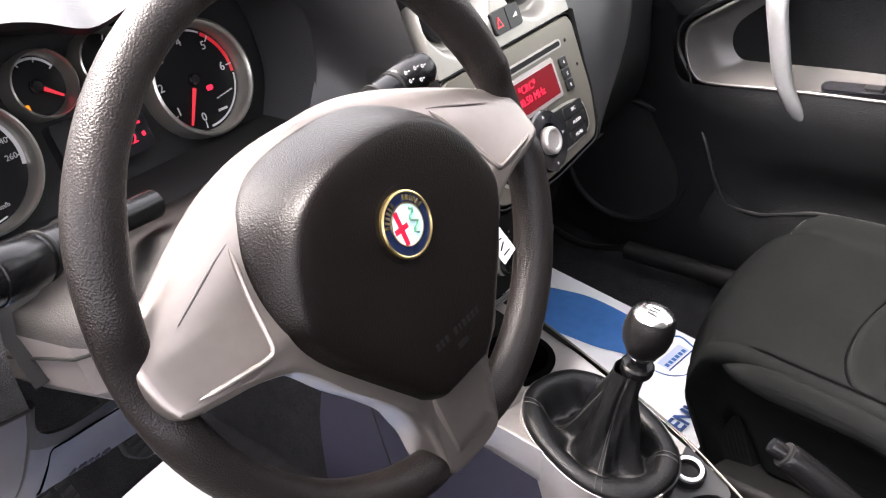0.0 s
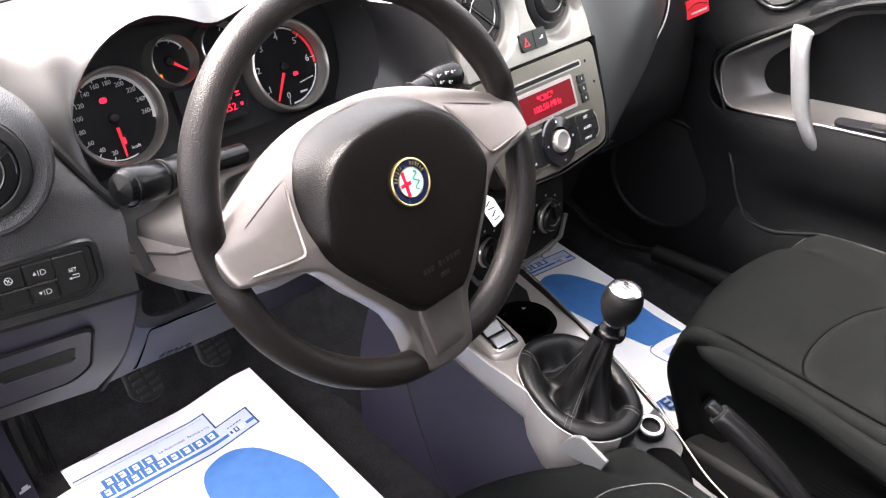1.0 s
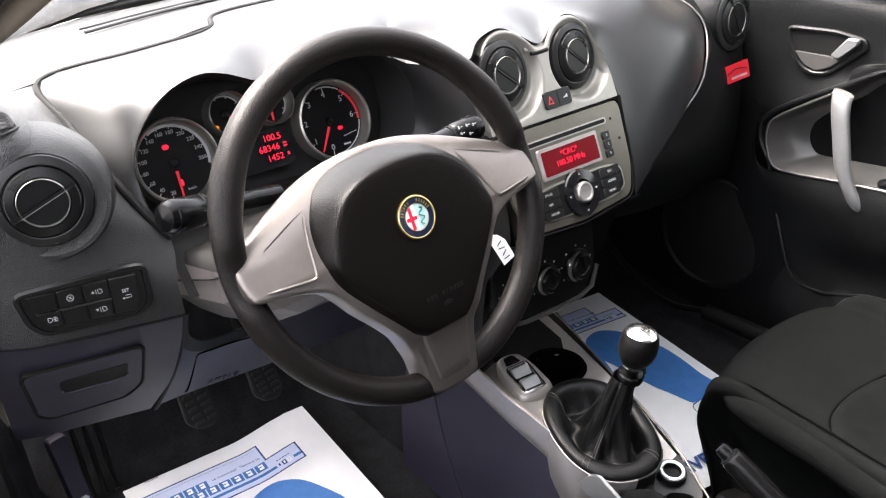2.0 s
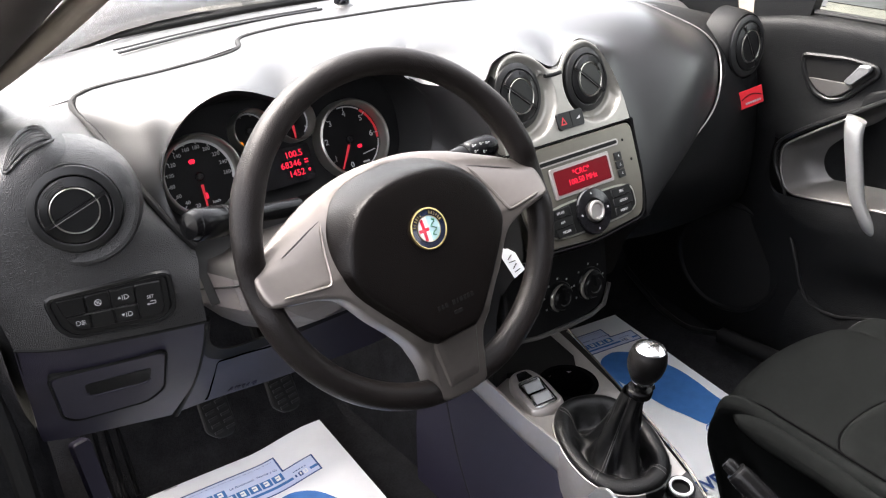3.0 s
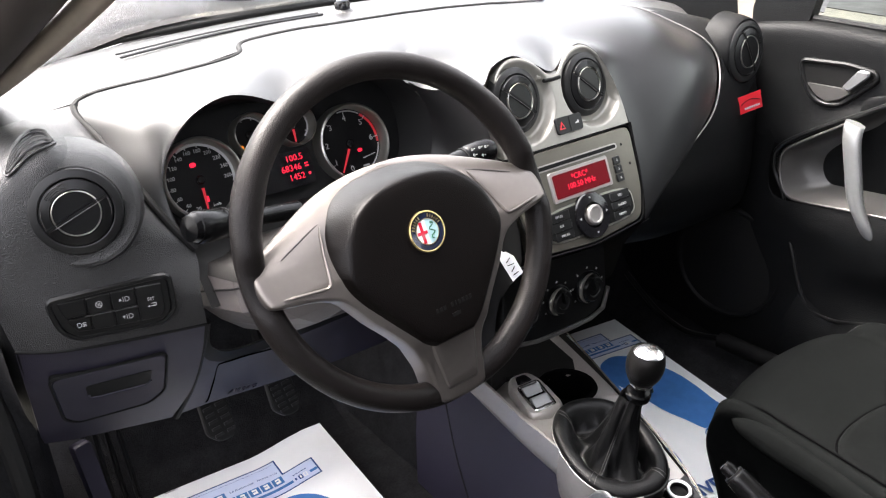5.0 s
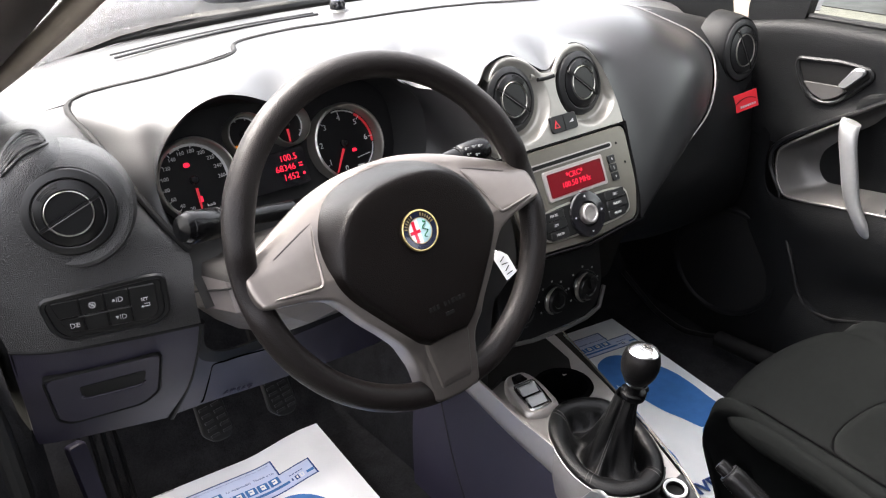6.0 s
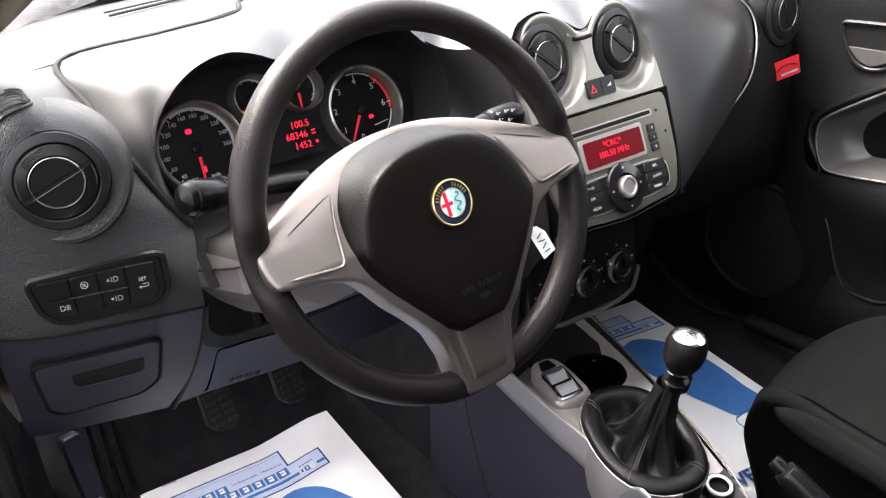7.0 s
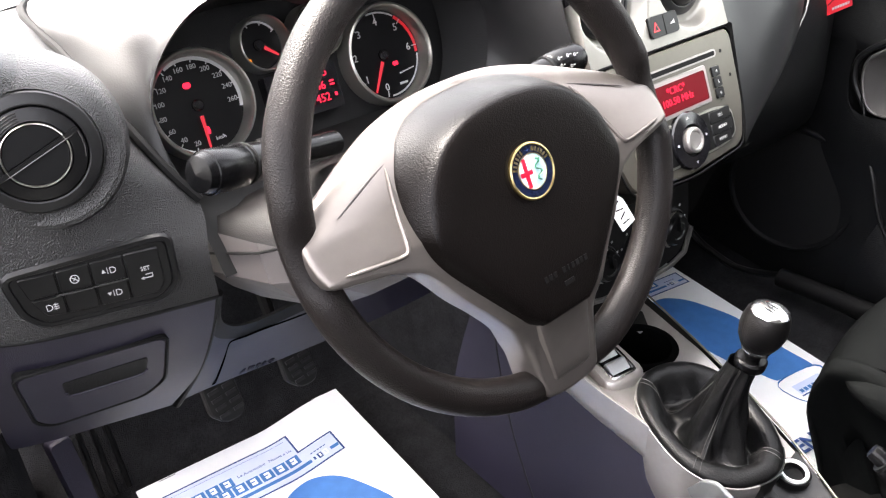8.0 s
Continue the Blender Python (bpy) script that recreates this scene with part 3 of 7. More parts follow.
m, d = dial(0.116, -0.003, 0.0505, "rev_counter", "black rev counter dial with red zone")
for i in range(7):
    a = 261 - i * 43.2
    mm = m @ Matrix.Translation((0.0335 * math.cos(radians(a)), 0.0335 * math.sin(radians(a)), 0.0015))
    lettering("numeral", str(i), 0.0105, mm, WHITE, d)
ticks(m, d, 0.0435, [261 - i * 43.2 for i in range(7)], 0.006)
arc(m, d, 0.0420, 0.0438, -10, -92, WHITE, "white_band")
arc(m, d, 0.0405, 0.0440, 54, -8, RED, "red_zone")
arc(m, d, 0.0420, 0.0438, 100, 56, WHITE, "white_band")
needle(m, d, 239, 0.008, 0.041)
bm = bmesh.new()
prism(bm, rrect(0.0065, 0.0045, 0.0018, 4, 0.012, -0.0115), 0.0016, 0.0024, m)
part("oil_light", bm, REDLIT, d, "lit red oil symbol")
bm = bmesh.new()
for i in range(5):
    box(bm, (0.016 + 0.004 * i, -0.0225 + 0.0006 * i, 0.002), (0.0032, 0.0012, 0.0006), m)
part("script_bars", bm, WHITE, d)
bm = bmesh.new()
box(bm, (0.016, -0.033, 0.002), (0.010, 0.0022, 0.0006), m)
part("unit_bar", bm, WHITE, d)

m, d = dial(-0.016, 0.037, 0.026, "fuel_gauge", "small black fuel gauge with chrome ring")
arc(m, d, 0.0205, 0.0225, 150, 30, WHITE, "white_band")
needle(m, d, -38, 0.004, 0.021)
ticks(m, d, 0.0225, [150, 110, 70, 30], 0.004)
bm = bmesh.new()
prism(bm, rrect(0.0050, 0.0064, 0.001, 3, -0.0145, -0.0135), 0.0016, 0.0024, m)
part("fuel_light", bm, ORANGE, d, "lit orange fuel pump symbol")
m, d = dial(0.042, 0.037, 0.026, "temperature_gauge", "small black temperature gauge with chrome ring")
arc(m, d, 0.0205, 0.0225, 40, -50, WHITE, "white_band")
needle(m, d, 268, 0.004, 0.021)
ticks(m, d, 0.0225, [210, 120, 60, -30], 0.004)
bm = bmesh.new()
prism(bm, rrect(0.078, 0.046, 0.004, 3, 0.012, -0.016), -0.013, 0.002, CL)
scr = part("display", bm, GLOSS, cluster, "dark display with red digits")
for txt, y, sz, x in (("100.5", -0.003, 0.0112, 0.028), ("68346", -0.0150, 0.0112, 0.021), ("1452", -0.0270, 0.0112, 0.026)):
    lettering("digits", txt, sz, CL @ Matrix.Translation((x, y, 0.0024)), REDLIT, scr)
for x, y, w, h in ((0.0425, -0.0125, 0.005, 0.0018), (0.0425, -0.0160, 0.005, 0.0018), (0.044, -0.0260, 0.003, 0.0035)):
    bm = bmesh.new()
    box(bm, (x, y, 0.0024), (w, h, 0.0005), CL)
    part("unit_bar", bm, REDLIT, scr)


# ---- round air vents ----
def air_vent(name, m, r, tilt, group, label):
    """A round vent: outer ring, stepped barrel, thin chrome ring and two half discs with a slot at the given turn."""
    v = thing(name, m.translation, label, "air vent", group)
    bm = bmesh.new()
    lathe(bm, [(r * 1.0, -0.012), (r * 1.0, 0.001), (r * 0.985, 0.0028), (r * 0.94, 0.0040), (r * 0.82, 0.0054), (r * 0.797, 0.0050), (r * 0.79, 0.0020), (r * 0.78, -0.004)], 56, m)
    part("housing", bm, HOUS, v, "smooth black outer ring")
    mt = m @ Matrix.Rotation(radians(tilt), 4, "Z")
    bm = bmesh.new()
    lathe(bm, [(r * 0.780, -0.006), (r * 0.776, 0.0030), (r * 0.762, 0.0056), (r * 0.70, 0.0068), (r * 0.56, 0.0082), (r * 0.538, 0.0070), (r * 0.53, 0.004)], 56, m)
    part("barrel", bm, PLAS, v, "black turning barrel")
    bm = bmesh.new()
    lathe(bm, [(r * 0.500, 0.006), (r * 0.504, 0.0090), (r * 0.514, 0.0096), (r * 0.526, 0.0090), (r * 0.530, 0.006)], 56, m)
    part("chrome_ring", bm, RINGM, v, "thin satin chrome ring")
    for sgn in (1, -1):
        bm = bmesh.new()
        n = 24
        a0 = math.asin(0.04 / 0.50)
        pts = [(r * 0.50 * math.cos(a0 + (math.pi - 2 * a0) * i / n), sgn * r * 0.50 * math.sin(a0 + (math.pi - 2 * a0) * i / n)) for i in range(n + 1)]
        prism(bm, pts if sgn > 0 else pts[::-1], -0.004, 0.0082, mt, inset=0.0010)
        part("flap", bm, PLAS, v)
    bm = bmesh.new()
    box(bm, (0, 0, 0.0050), (r * 1.52, r * 0.07, 0.0088), mt)
    part("slat", bm, DARK, v)
    # bright edge of the slot and the stops at its ends
    bm = bmesh.new()
    tube(bm, [mt @ Vector((x * r, -0.045 * r, 0.0096 - 0.012 * max(0.0, abs(x) - 0.5))) for x in (-0.74, -0.5, -0.2, 0.2, 0.5, 0.74)], r * 0.011, 6)
    for sgn in (-1, 1):
        tube(bm, [mt @ Vector((sgn * r * math.cos(radians(a)) * 0.735, sgn * r * math.sin(radians(a)) * 0.735, 0.0070)) for a in (-4, -14, -26, -38)], r * 0.010, 6)
    part("slot_edge", bm, POCK, v, "thin satin slot edge")
    bm = bmesh.new()
    for i in range(4):
        k = r * (0.595 + 0.042 * i)
        tube(bm, [mt @ Vector((k * math.cos(radians(a)), k * math.sin(radians(a)), 0.0084 - 0.0005 * i)) for a in range(75, 121, 5)], r * 0.012, 5)
    part("grip_ribs", bm, PLAS, v)
    return v


def facing(o, n, up=(0, 0, 1)):
    n, up = Vector(n).normalized(), Vector(up)
    xa = up.cross(n).normalized()
    return frame_of(o, xa, n.cross(xa))


VL = facing((-0.2560, 0.2355, 0.6355), (-0.25, -0.95, 0.12))
air_vent("air_vent", VL, 0.0440, 25, "round air vents", "round black air vent with thin chrome ring")
bm = bmesh.new()
rings = []
for rad, low, high in ((0.0442, -0.006, -0.006), (0.0450, -0.0012, -0.0012), (0.0470, -0.0040, -0.0030), (0.0510, -0.0040, -0.010), (0.0560, -0.0010, -0.022), (0.0600, -0.0015, -0.036), (0.0630, -0.0070, -0.050), (0.0650, -0.0180, -0.060)):
    ring = []
    for i in range(64):
        a = math.tau * i / 64
        up = 0.5 + 0.5 * math.cos(a - radians(125))
        ring.append(VL @ Vector((rad * math.cos(a), rad * math.sin(a), low + (high - low) * up ** 1.3)))
    rings.append(ring)
loft(bm, rings, caps=False)
part("vent_pod", bm, GRAIN, dash, "grained pod round the vent")
VR = facing((0.842, 0.2380, 0.6130), (0.05, -0.975, 0.12))
air_vent("air_vent", VR, 0.0510, -62, "round air vents", "round black air vent beside the passenger door")
bm = bmesh.new()
rings = []
for rad, z in ((0.0512, -0.006), (0.0518, 0.0), (0.0532, 0.001), (0.0560, -0.003), (0.0600, -0.016), (0.0660, -0.045)):
    rings.append([VR @ Vector((rad * math.cos(math.tau * i / 64), rad * math.sin(math.tau * i / 64) * (1 + (0.34 if rad > 0.0525 else 0.04) * max(0.0, -math.sin(math.tau * i / 64)) ** 3), z)) for i in range(64)])
loft(bm, rings, caps=False)
part("vent_pod", bm, DOORP, dash, "grained pod round the vent")

# ---- centre stack ----
ST = frame_of((0.33, 0.139, 0.598), (1, 0, 0), (0, 0.41, 0.912))
stack = thing("centre_stack", (0.33, 0.14, 0.46), "champagne silver centre stack with twin round vents", "centre stack")
TOP = [(0.0, 0.0885), (0.009, 0.0905), (0.019, 0.1005), (0.034, 0.1125), (0.052, 0.1185), (0.070, 0.1155), (0.086, 0.1030), (0.098, 0.0800), (0.1050, 0.0550), (0.1090, 0.0300), (0.1105, 0.0012)]
VENT_AT = ((-0.0615, 0.0675), (0.0600, 0.0665))


def bowl(x, y):
    """Depth of the stack's skin: two conical bowls hold the vents, a shallow notch lies between them."""
    z = 0.0
    for cx, cy in VENT_AT:
        d = math.hypot(x - cx - 0.003, y - cy + 0.005)
        k = min(1.0, max(0.0, (0.0535 - d) / 0.0095))
        z = min(z, (-0.0115 + 0.16 * (y - cy)) * (k * k * (3 - 2 * k) * 0.4 + 0.6 * k))
    return z


bm = bmesh.new()
top2 = smooth_line([(-x * (1.0 + 0.03 * min(1.0, y / 0.05)), y + 0.0015, 0) for x, y in TOP[::-1]] + [(x, y, 0) for x, y in TOP[1:]], 8)
grid = []
for p in top2:
    col = [ST @ Vector((p.x + 0.002, 0.0012, -0.03))]
    for j in range(57):
        x, y = p.x + 0.002, 0.0012 + (p.y - 0.0012) * j / 56
        edge = 0.0025 * max(0.0, 1 - (p.y - y) / 0.004) ** 2 if p.y > 0.01 else 0.0
        z = bowl(x, y)
        if z < 0:
            z *= min(1.0, max(0.0, min(math.hypot(q.x + 0.002 - x, q.y - y) for q in top2) - 0.0010) / 0.0050)
        col.append(ST @ Vector((x, y, z - edge)))
    col.append(ST @ Vector((p.x + 0.002, p.y + 0.0005, -0.03)))
    grid.append(col)
loft(bm, grid, closed=False)
part("vent_panel", bm, STACK_LIT, stack, "champagne silver panel with two vent bowls", sharp=50)
bm = bmesh.new()
tube(bm, smooth_line([ST @ Vector((x, y, -0.007)) for x, y in ((-0.022, 0.0895), (-0.003, 0.0890), (0.015, 0.0900))], 5), 0.0040, 10)
part("bridge", bm, STACK_LIT, stack, "silver bridge between the vents")
bm = bmesh.new()
tube(bm, smooth_line([ST @ Vector((x, y, -0.0005)) for x, y in ((-0.016, 0.0830), (-0.002, 0.0822), (0.012, 0.0832))], 5), 0.0026, 8)
part("bridge_gap", bm, DARK, stack)
for cx, cy in VENT_AT:
    vm = ST @ Matrix.Translation((cx, cy, -0.0095)) @ Matrix.Rotation(radians(9), 4, "X") @ Matrix.Rotation(radians(5), 4, "Y")
    air_vent("air_vent", vm, 0.0420, -38, "round air vents", "round black air vent in the silver centre stack")
bm = bmesh.new()
prism(bm, rrect(0.046, 0.022, 0.004, 3, 0.006, 0.022), -0.002, 0.003, ST, inset=0.001)
hz = part("hazard_switch", bm, PLAS, stack, "black hazard and lock buttons")
bm = bmesh.new()
prism(bm, [(-0.013, 0.017), (-0.003, 0.017), (-0.008, 0.027)], 0.003, 0.0036, ST)
part("hazard_triangle", bm, RED, hz, "red warning triangle")
bm = bmesh.new()
prism(bm, [(-0.0107, 0.0184), (-0.0053, 0.0184), (-0.008, 0.0238)], 0.0036, 0.0040, ST)
part("triangle_field", bm, PLAS, hz)
bm = bmesh.new()
prism(bm, [(0.0145, 0.0205), (0.0215, 0.0205), (0.0215, 0.0245)], 0.003, 0.0036, ST)
part("lock_mark", bm, WHITE, hz)
bm = bmesh.new()
box(bm, (0.006, 0.022, 0.003), (0.0008, 0.020, 0.0008), ST)
part("button_gap", bm, DARK, hz)

radio = thing("car_radio", (0.33, 0.11, 0.47), "champagne silver car radio with lit red display", "radio")
bm = bmesh.new()
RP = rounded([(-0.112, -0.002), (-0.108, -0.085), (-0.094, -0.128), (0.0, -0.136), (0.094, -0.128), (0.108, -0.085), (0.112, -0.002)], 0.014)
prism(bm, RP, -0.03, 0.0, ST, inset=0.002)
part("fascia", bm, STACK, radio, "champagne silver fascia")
bm = bmesh.new()
ring_line(bm, rounded([(-0.114, 0.0), (-0.110, -0.086), (-0.095, -0.131), (0.0, -0.139), (0.095, -0.131), (0.110, -0.086), (0.114, 0.0)], 0.014), 0.0010, ST, z=-0.001)
part("gap_seal", bm, DARK, radio)
bm = bmesh.new()
prism(bm, rrect(0.150, 0.0085, 0.004, 4, 0.004, -0.0235), -0.004, 0.0012, ST)
part("disc_slot_rim", bm, SILV, radio)
bm = bmesh.new()
prism(bm, rrect(0.144, 0.0048, 0.0022, 4, 0.004, -0.0235), -0.004, 0.0016, ST)
part("disc_slot", bm, DARK, radio, "black disc slot")
bm = bmesh.new()
prism(bm, rrect(0.108, 0.040, 0.003, 3, 0.002, -0.0515), -0.002, 0.0022, ST, inset=0.0015)
part("display_bezel", bm, SILV, radio)
bm = bmesh.new()
prism(bm, rrect(0.097, 0.031, 0.002, 3, 0.002, -0.0515), -0.002, 0.0027, ST)
scr = part("display", bm, REDDIM, radio, "lit red display")
lettering("display_text", "*CRC*", 0.0105, ST @ Matrix.Translation((0.000, -0.0445, 0.003)), REDLIT, scr)
lettering("display_text", "100.50 MHz", 0.0105, ST @ Matrix.Translation((0.000, -0.0555, 0.003)), REDLIT, scr)
for i in range(3):
    bm = bmesh.new()
    prism(bm, rrect(0.0125, 0.0108, 0.001, 2, 0.0715, -0.0425 - 0.0118 * i), -0.002, 0.0024, ST, inset=0.0008)
    bt = part("preset_button", bm, PLAS, radio)
    lettering("digit", "456"[i], 0.005, ST @ Matrix.Translation((0.0715, -0.0425 - 0.0118 * i, 0.0026)), WHITE, bt)
for x, y in ((0.088, -0.024), (0.096, -0.052), (-0.096, -0.04)):
    bm = bmesh.new()
    lathe(bm, [(0, 0.0003), (0.0018, 0.0003), (0.002, 0.0)], 12, ST @ Matrix.Translation((x, y, 0.0005)))
    part("screw_hole", bm, DARK, radio)
bm = bmesh.new()
prism(bm, oval(0.082, 0.0225, 48, 4.0, 0.003, -0.100), -0.002, 0.0018, ST, inset=0.0012)
part("key_rim", bm, RINGM, radio, "bright rim round the keys")
bm = bmesh.new()
prism(bm, oval(0.079, 0.020, 48, 4.0, 0.003, -0.100), -0.002, 0.0030, ST, inset=0.0012)
part("key_pod", bm, DARK, radio)
for side in (-1, 1):
    for i, txt in enumerate((("FM AS", "AM", "MEDIA"), ("SRC", "AUDIO", "MENU"))[(side + 1) // 2]):
        y = -0.0875 - 0.0125 * i
        w = 0.037 - (0.006 if i == 2 else 0)
        bm = bmesh.new()
        x = 0.003 + side * (0.056 - (0.003 if i == 2 else 0))
        prism(bm, rrect(w, 0.0115, 0.002, 3, x, y), 0.0, 0.0042, ST, inset=0.001)
        bt = part("radio_key", bm, PLAS, radio, "black key")
        lettering("key_text", txt, 0.0048, ST @ Matrix.Translation((x, y, 0.0044)), WHITE, bt)
km = ST @ Matrix.Translation((0.003, -0.100, 0))
bm = bmesh.new()
lathe(bm, [(0.0305, 0.0), (0.0305, 0.004), (0.029, 0.006), (0.017, 0.007), (0.0165, 0.003)], 48, km)
part("control_ring", bm, GLOSS, radio, "black control ring")
bm = bmesh.new()
lathe(bm, [(0.0135, 0.003), (0.0135, 0.010), (0.0118, 0.0118), (0.0098, 0.0118), (0.0085, 0.0105), (0, 0.0102)], 40, km)
part("knob", bm, SILV, radio, "satin silver volume knob")
for a in range(4):
    bm = bmesh.new()
    prism(bm, [(0.0225, -0.0016), (0.0252, 0), (0.0225, 0.0016)], 0.0062, 0.0070, km @ Matrix.Rotation(radians(90 * a), 4, "Z"))
    part("arrow_mark", bm, WHITE, radio)

# heater panel below the radio
AC = frame_of((0.33, 0.135, 0.37), (1, 0, 0), (0, 0.12, 1))
ac = thing("heater_panel", (0.33, 0.135, 0.30), "black heater panel with rotary knobs", "heater controls")
bm = bmesh.new()
prism(bm, rounded([(-0.112, 0.075), (-0.108, -0.02), (-0.085, -0.046), (0.025, -0.052), (0.072, -0.043), (0.086, -0.006), (0.082, 0.075)], 0.02), -0.04, 0.0, AC, inset=0.003)
part("plate", bm, PLAS, ac)
bm = bmesh.new()
tube(bm, [AC @ Vector((x, y, 0.003)) for x, y in ((-0.108, -0.02), (-0.095, -0.040), (-0.06, -0.047), (0.0, -0.051), (0.045, -0.050), (0.072, -0.042), (0.084, -0.012))], 0.0032, 8)
part("trim_bow", bm, POCK, ac, "satin trim bow")
for x, r in ((-0.075, 0.019), (-0.015, 0.019), (0.045, 0.021)):
    mk = AC @ Matrix.Translation((x, 0.0, 0))
    bm = bmesh.new()
    lathe(bm, [(r * 1.15, -0.001), (r * 1.15, 0.004), (r * 1.08, 0.006), (r * 1.0, 0.005), (r, 0.003)], 36, mk)
    kn = part("knob_ring", bm, PLAS, ac, "black knob collar")
    bm = bmesh.new()
    tube(bm, [mk @ Vector((r * 1.04 * math.cos(radians(a)), r * 1.04 * math.sin(radians(a)), 0.0085)) for a in range(85, 246, 8)], [0.0006 + 0.0022 * math.sin(math.pi * i / 20) for i in range(21)], 8)
    part("crescent", bm, RINGM, kn, "satin silver crescent")
    bm = bmesh.new()
    lathe(bm, [(r * 0.98, 0.0), (r * 0.92, 0.012), (r * 0.8, 0.015), (r * 0.55, 0.015), (r * 0.5, 0.0135), (0, 0.0135)], 36, mk)
    part("knob", bm, PLAS, kn, "black rotary knob")
    bm = bmesh.new()
    box(bm, (0, r * 0.45, 0.0165), (r * 0.18, r * 0.9, 0.006), mk @ Matrix.Rotation(radians(10), 4, "Z"))
    part("pointer", bm, PLAS, kn)
    bm = bmesh.new()
    for i in range(7):
        a = radians(-30 + 40 * i)
        box(bm, (r * 1.4 * math.cos(a), r * 1.4 * math.sin(a), 0.0005), (0.0025, 0.0025, 0.0006), mk)
    part("marks", bm, WHITE, ac)
# cheeks joining stack and console
for sx, zb in ((0.215, 0.05), (0.443, 0.345)):
    bm = bmesh.new()
    sheet(bm, [[(sx, 0.135, 0.60), (sx, 0.8, 0.66)], [(sx, 0.10, 0.48), (sx, 0.8, 0.5)], [(sx, 0.13, 0.42), (sx, 0.8, 0.42)], [(sx, 0.15, max(0.36, zb)), (sx, 0.8, max(0.36, zb))], [(sx, 0.17, zb), (sx, 0.8, zb)]], 3, 4)
    part("cheek", bm, PLAS, stack)
bm = bmesh.new()
sheet(bm, [[(0.215, 0.088, 0.474), (0.33, 0.086, 0.466), (0.443, 0.088, 0.474)], [(0.215, 0.14, 0.45), (0.33, 0.14, 0.445), (0.443, 0.14, 0.45)]], 5, 3)
part("underside", bm, PLAS, stack)

# ---- steering wheel ----
WR = Matrix.Rotation(radians(-3.4), 4, "Y")
WM = Matrix.Translation((0, 0, 0.62)) @ WR @ frame_of((0, 0, 0), (1, 0, 0), (0, math.sin(radians(24)), math.cos(radians(24))))
wheel = thing("steering_wheel", (0, 0.03, 0.60), "black grained steering wheel with satin taupe spokes", "steering wheel")
RC, RR = Vector((0.0012, 0.003, -0.038)), 0.1658
bm = bmesh.new()
n = 120
rings = []
for i in range(n + 1):
    a = math.tau * i / n
    deg = (math.degrees(a)) % 360
    # thumb rests swell the rim near ten and two o'clock
    sw = 1 + 0.10 * math.exp(-((deg - 28) / 9) ** 2) + 0.10 * math.exp(-((deg - 152) / 9) ** 2)
    # the rim is let in where the spokes lie on it
    seat_in = 1 - sum(dp * math.exp(-((((deg - d + 180) % 360) - 180) / wd) ** 4) for d, wd, dp in ((179, 8.0, 0.60), (1, 8.0, 0.60), (270, 12, 0.62)))
    c = RC + Vector((RR * math.cos(a), RR * math.sin(a), 0))
    rd = Vector((math.cos(a), math.sin(a), 0))
    rings.append([WM @ (c + 0.0137 * sw * math.cos(math.tau * j / 20) * rd + Vector((0, 0, 0.0155 * sw * math.sin(math.tau * j / 20) * (seat_in if j < 10 else 1)))) for j in range(20)])
loft(bm, rings, caps=False)
bmesh.ops.remove_doubles(bm, verts=bm.verts, dist=1e-6)
part("rim", bm, RIM, wheel, "grained black rim")
# spokes and cover: half outlines, mirrored
TRIM_HALF = [(0.0235, -0.1705), (0.0305, -0.153), (0.0345, -0.127), (0.0455, -0.103), (0.0600, -0.0825), (0.0750, -0.0645), (0.0880, -0.0455), (0.0985, -0.0335), (0.1085, -0.0280), (0.1240, -0.0225), (0.1420, -0.0190), (0.1590, -0.0160), (0.1650, -0.0105), (0.1668, 0.0045), (0.1640, 0.0180), (0.1560, 0.0245), (0.1340, 0.0360), (0.1030, 0.0505), (0.0730, 0.0625), (0.0380, 0.0710)]
BASE_HALF = [(0.0230, -0.1110), (0.0345, -0.1020), (0.0490, -0.0850), (0.0680, -0.0615), (0.0840, -0.0405), (0.0930, -0.0220), (0.0955, -0.0040), (0.0930, 0.0150), (0.0850, 0.0335), (0.0680, 0.0530), (0.0400, 0.0660), (0.0, 0.0705)]
FACE_HALF = [(0.0205, -0.1065), (0.0325, -0.0975), (0.0480, -0.0790), (0.0700, -0.0500), (0.0845, -0.0285), (0.0895, -0.0135), (0.0850, 0.0035), (0.0775, 0.0205), (0.0625, 0.0375), (0.0455, 0.0475), (0.0260, 0.0530), (0.0, 0.0550)]


def dish(x, y, w=0.0):
    """The spokes lean back above the hub and towards the lower rim."""
    side = max(0.0, abs(x) - 0.0205) * min(1.0, max(0.0, (-0.104 - y) / 0.016))
    fold = 0.60 * max(0.0, y - 0.0400 + 0.3776 * (abs(x) - 0.088))
    return -0.0135 - fold - 0.18 * max(0.0, abs(x) - 0.14) - 0.43 * max(0.0, y + 0.013) - 0.20 * max(0.0, -0.10 - y) - 0.30 * side + w


def both_sides(h, n=5):
    return smooth_line([(-x, y, 0) for x, y in h] + [(x, y, 0) for x, y in h[-2::-1]], n)


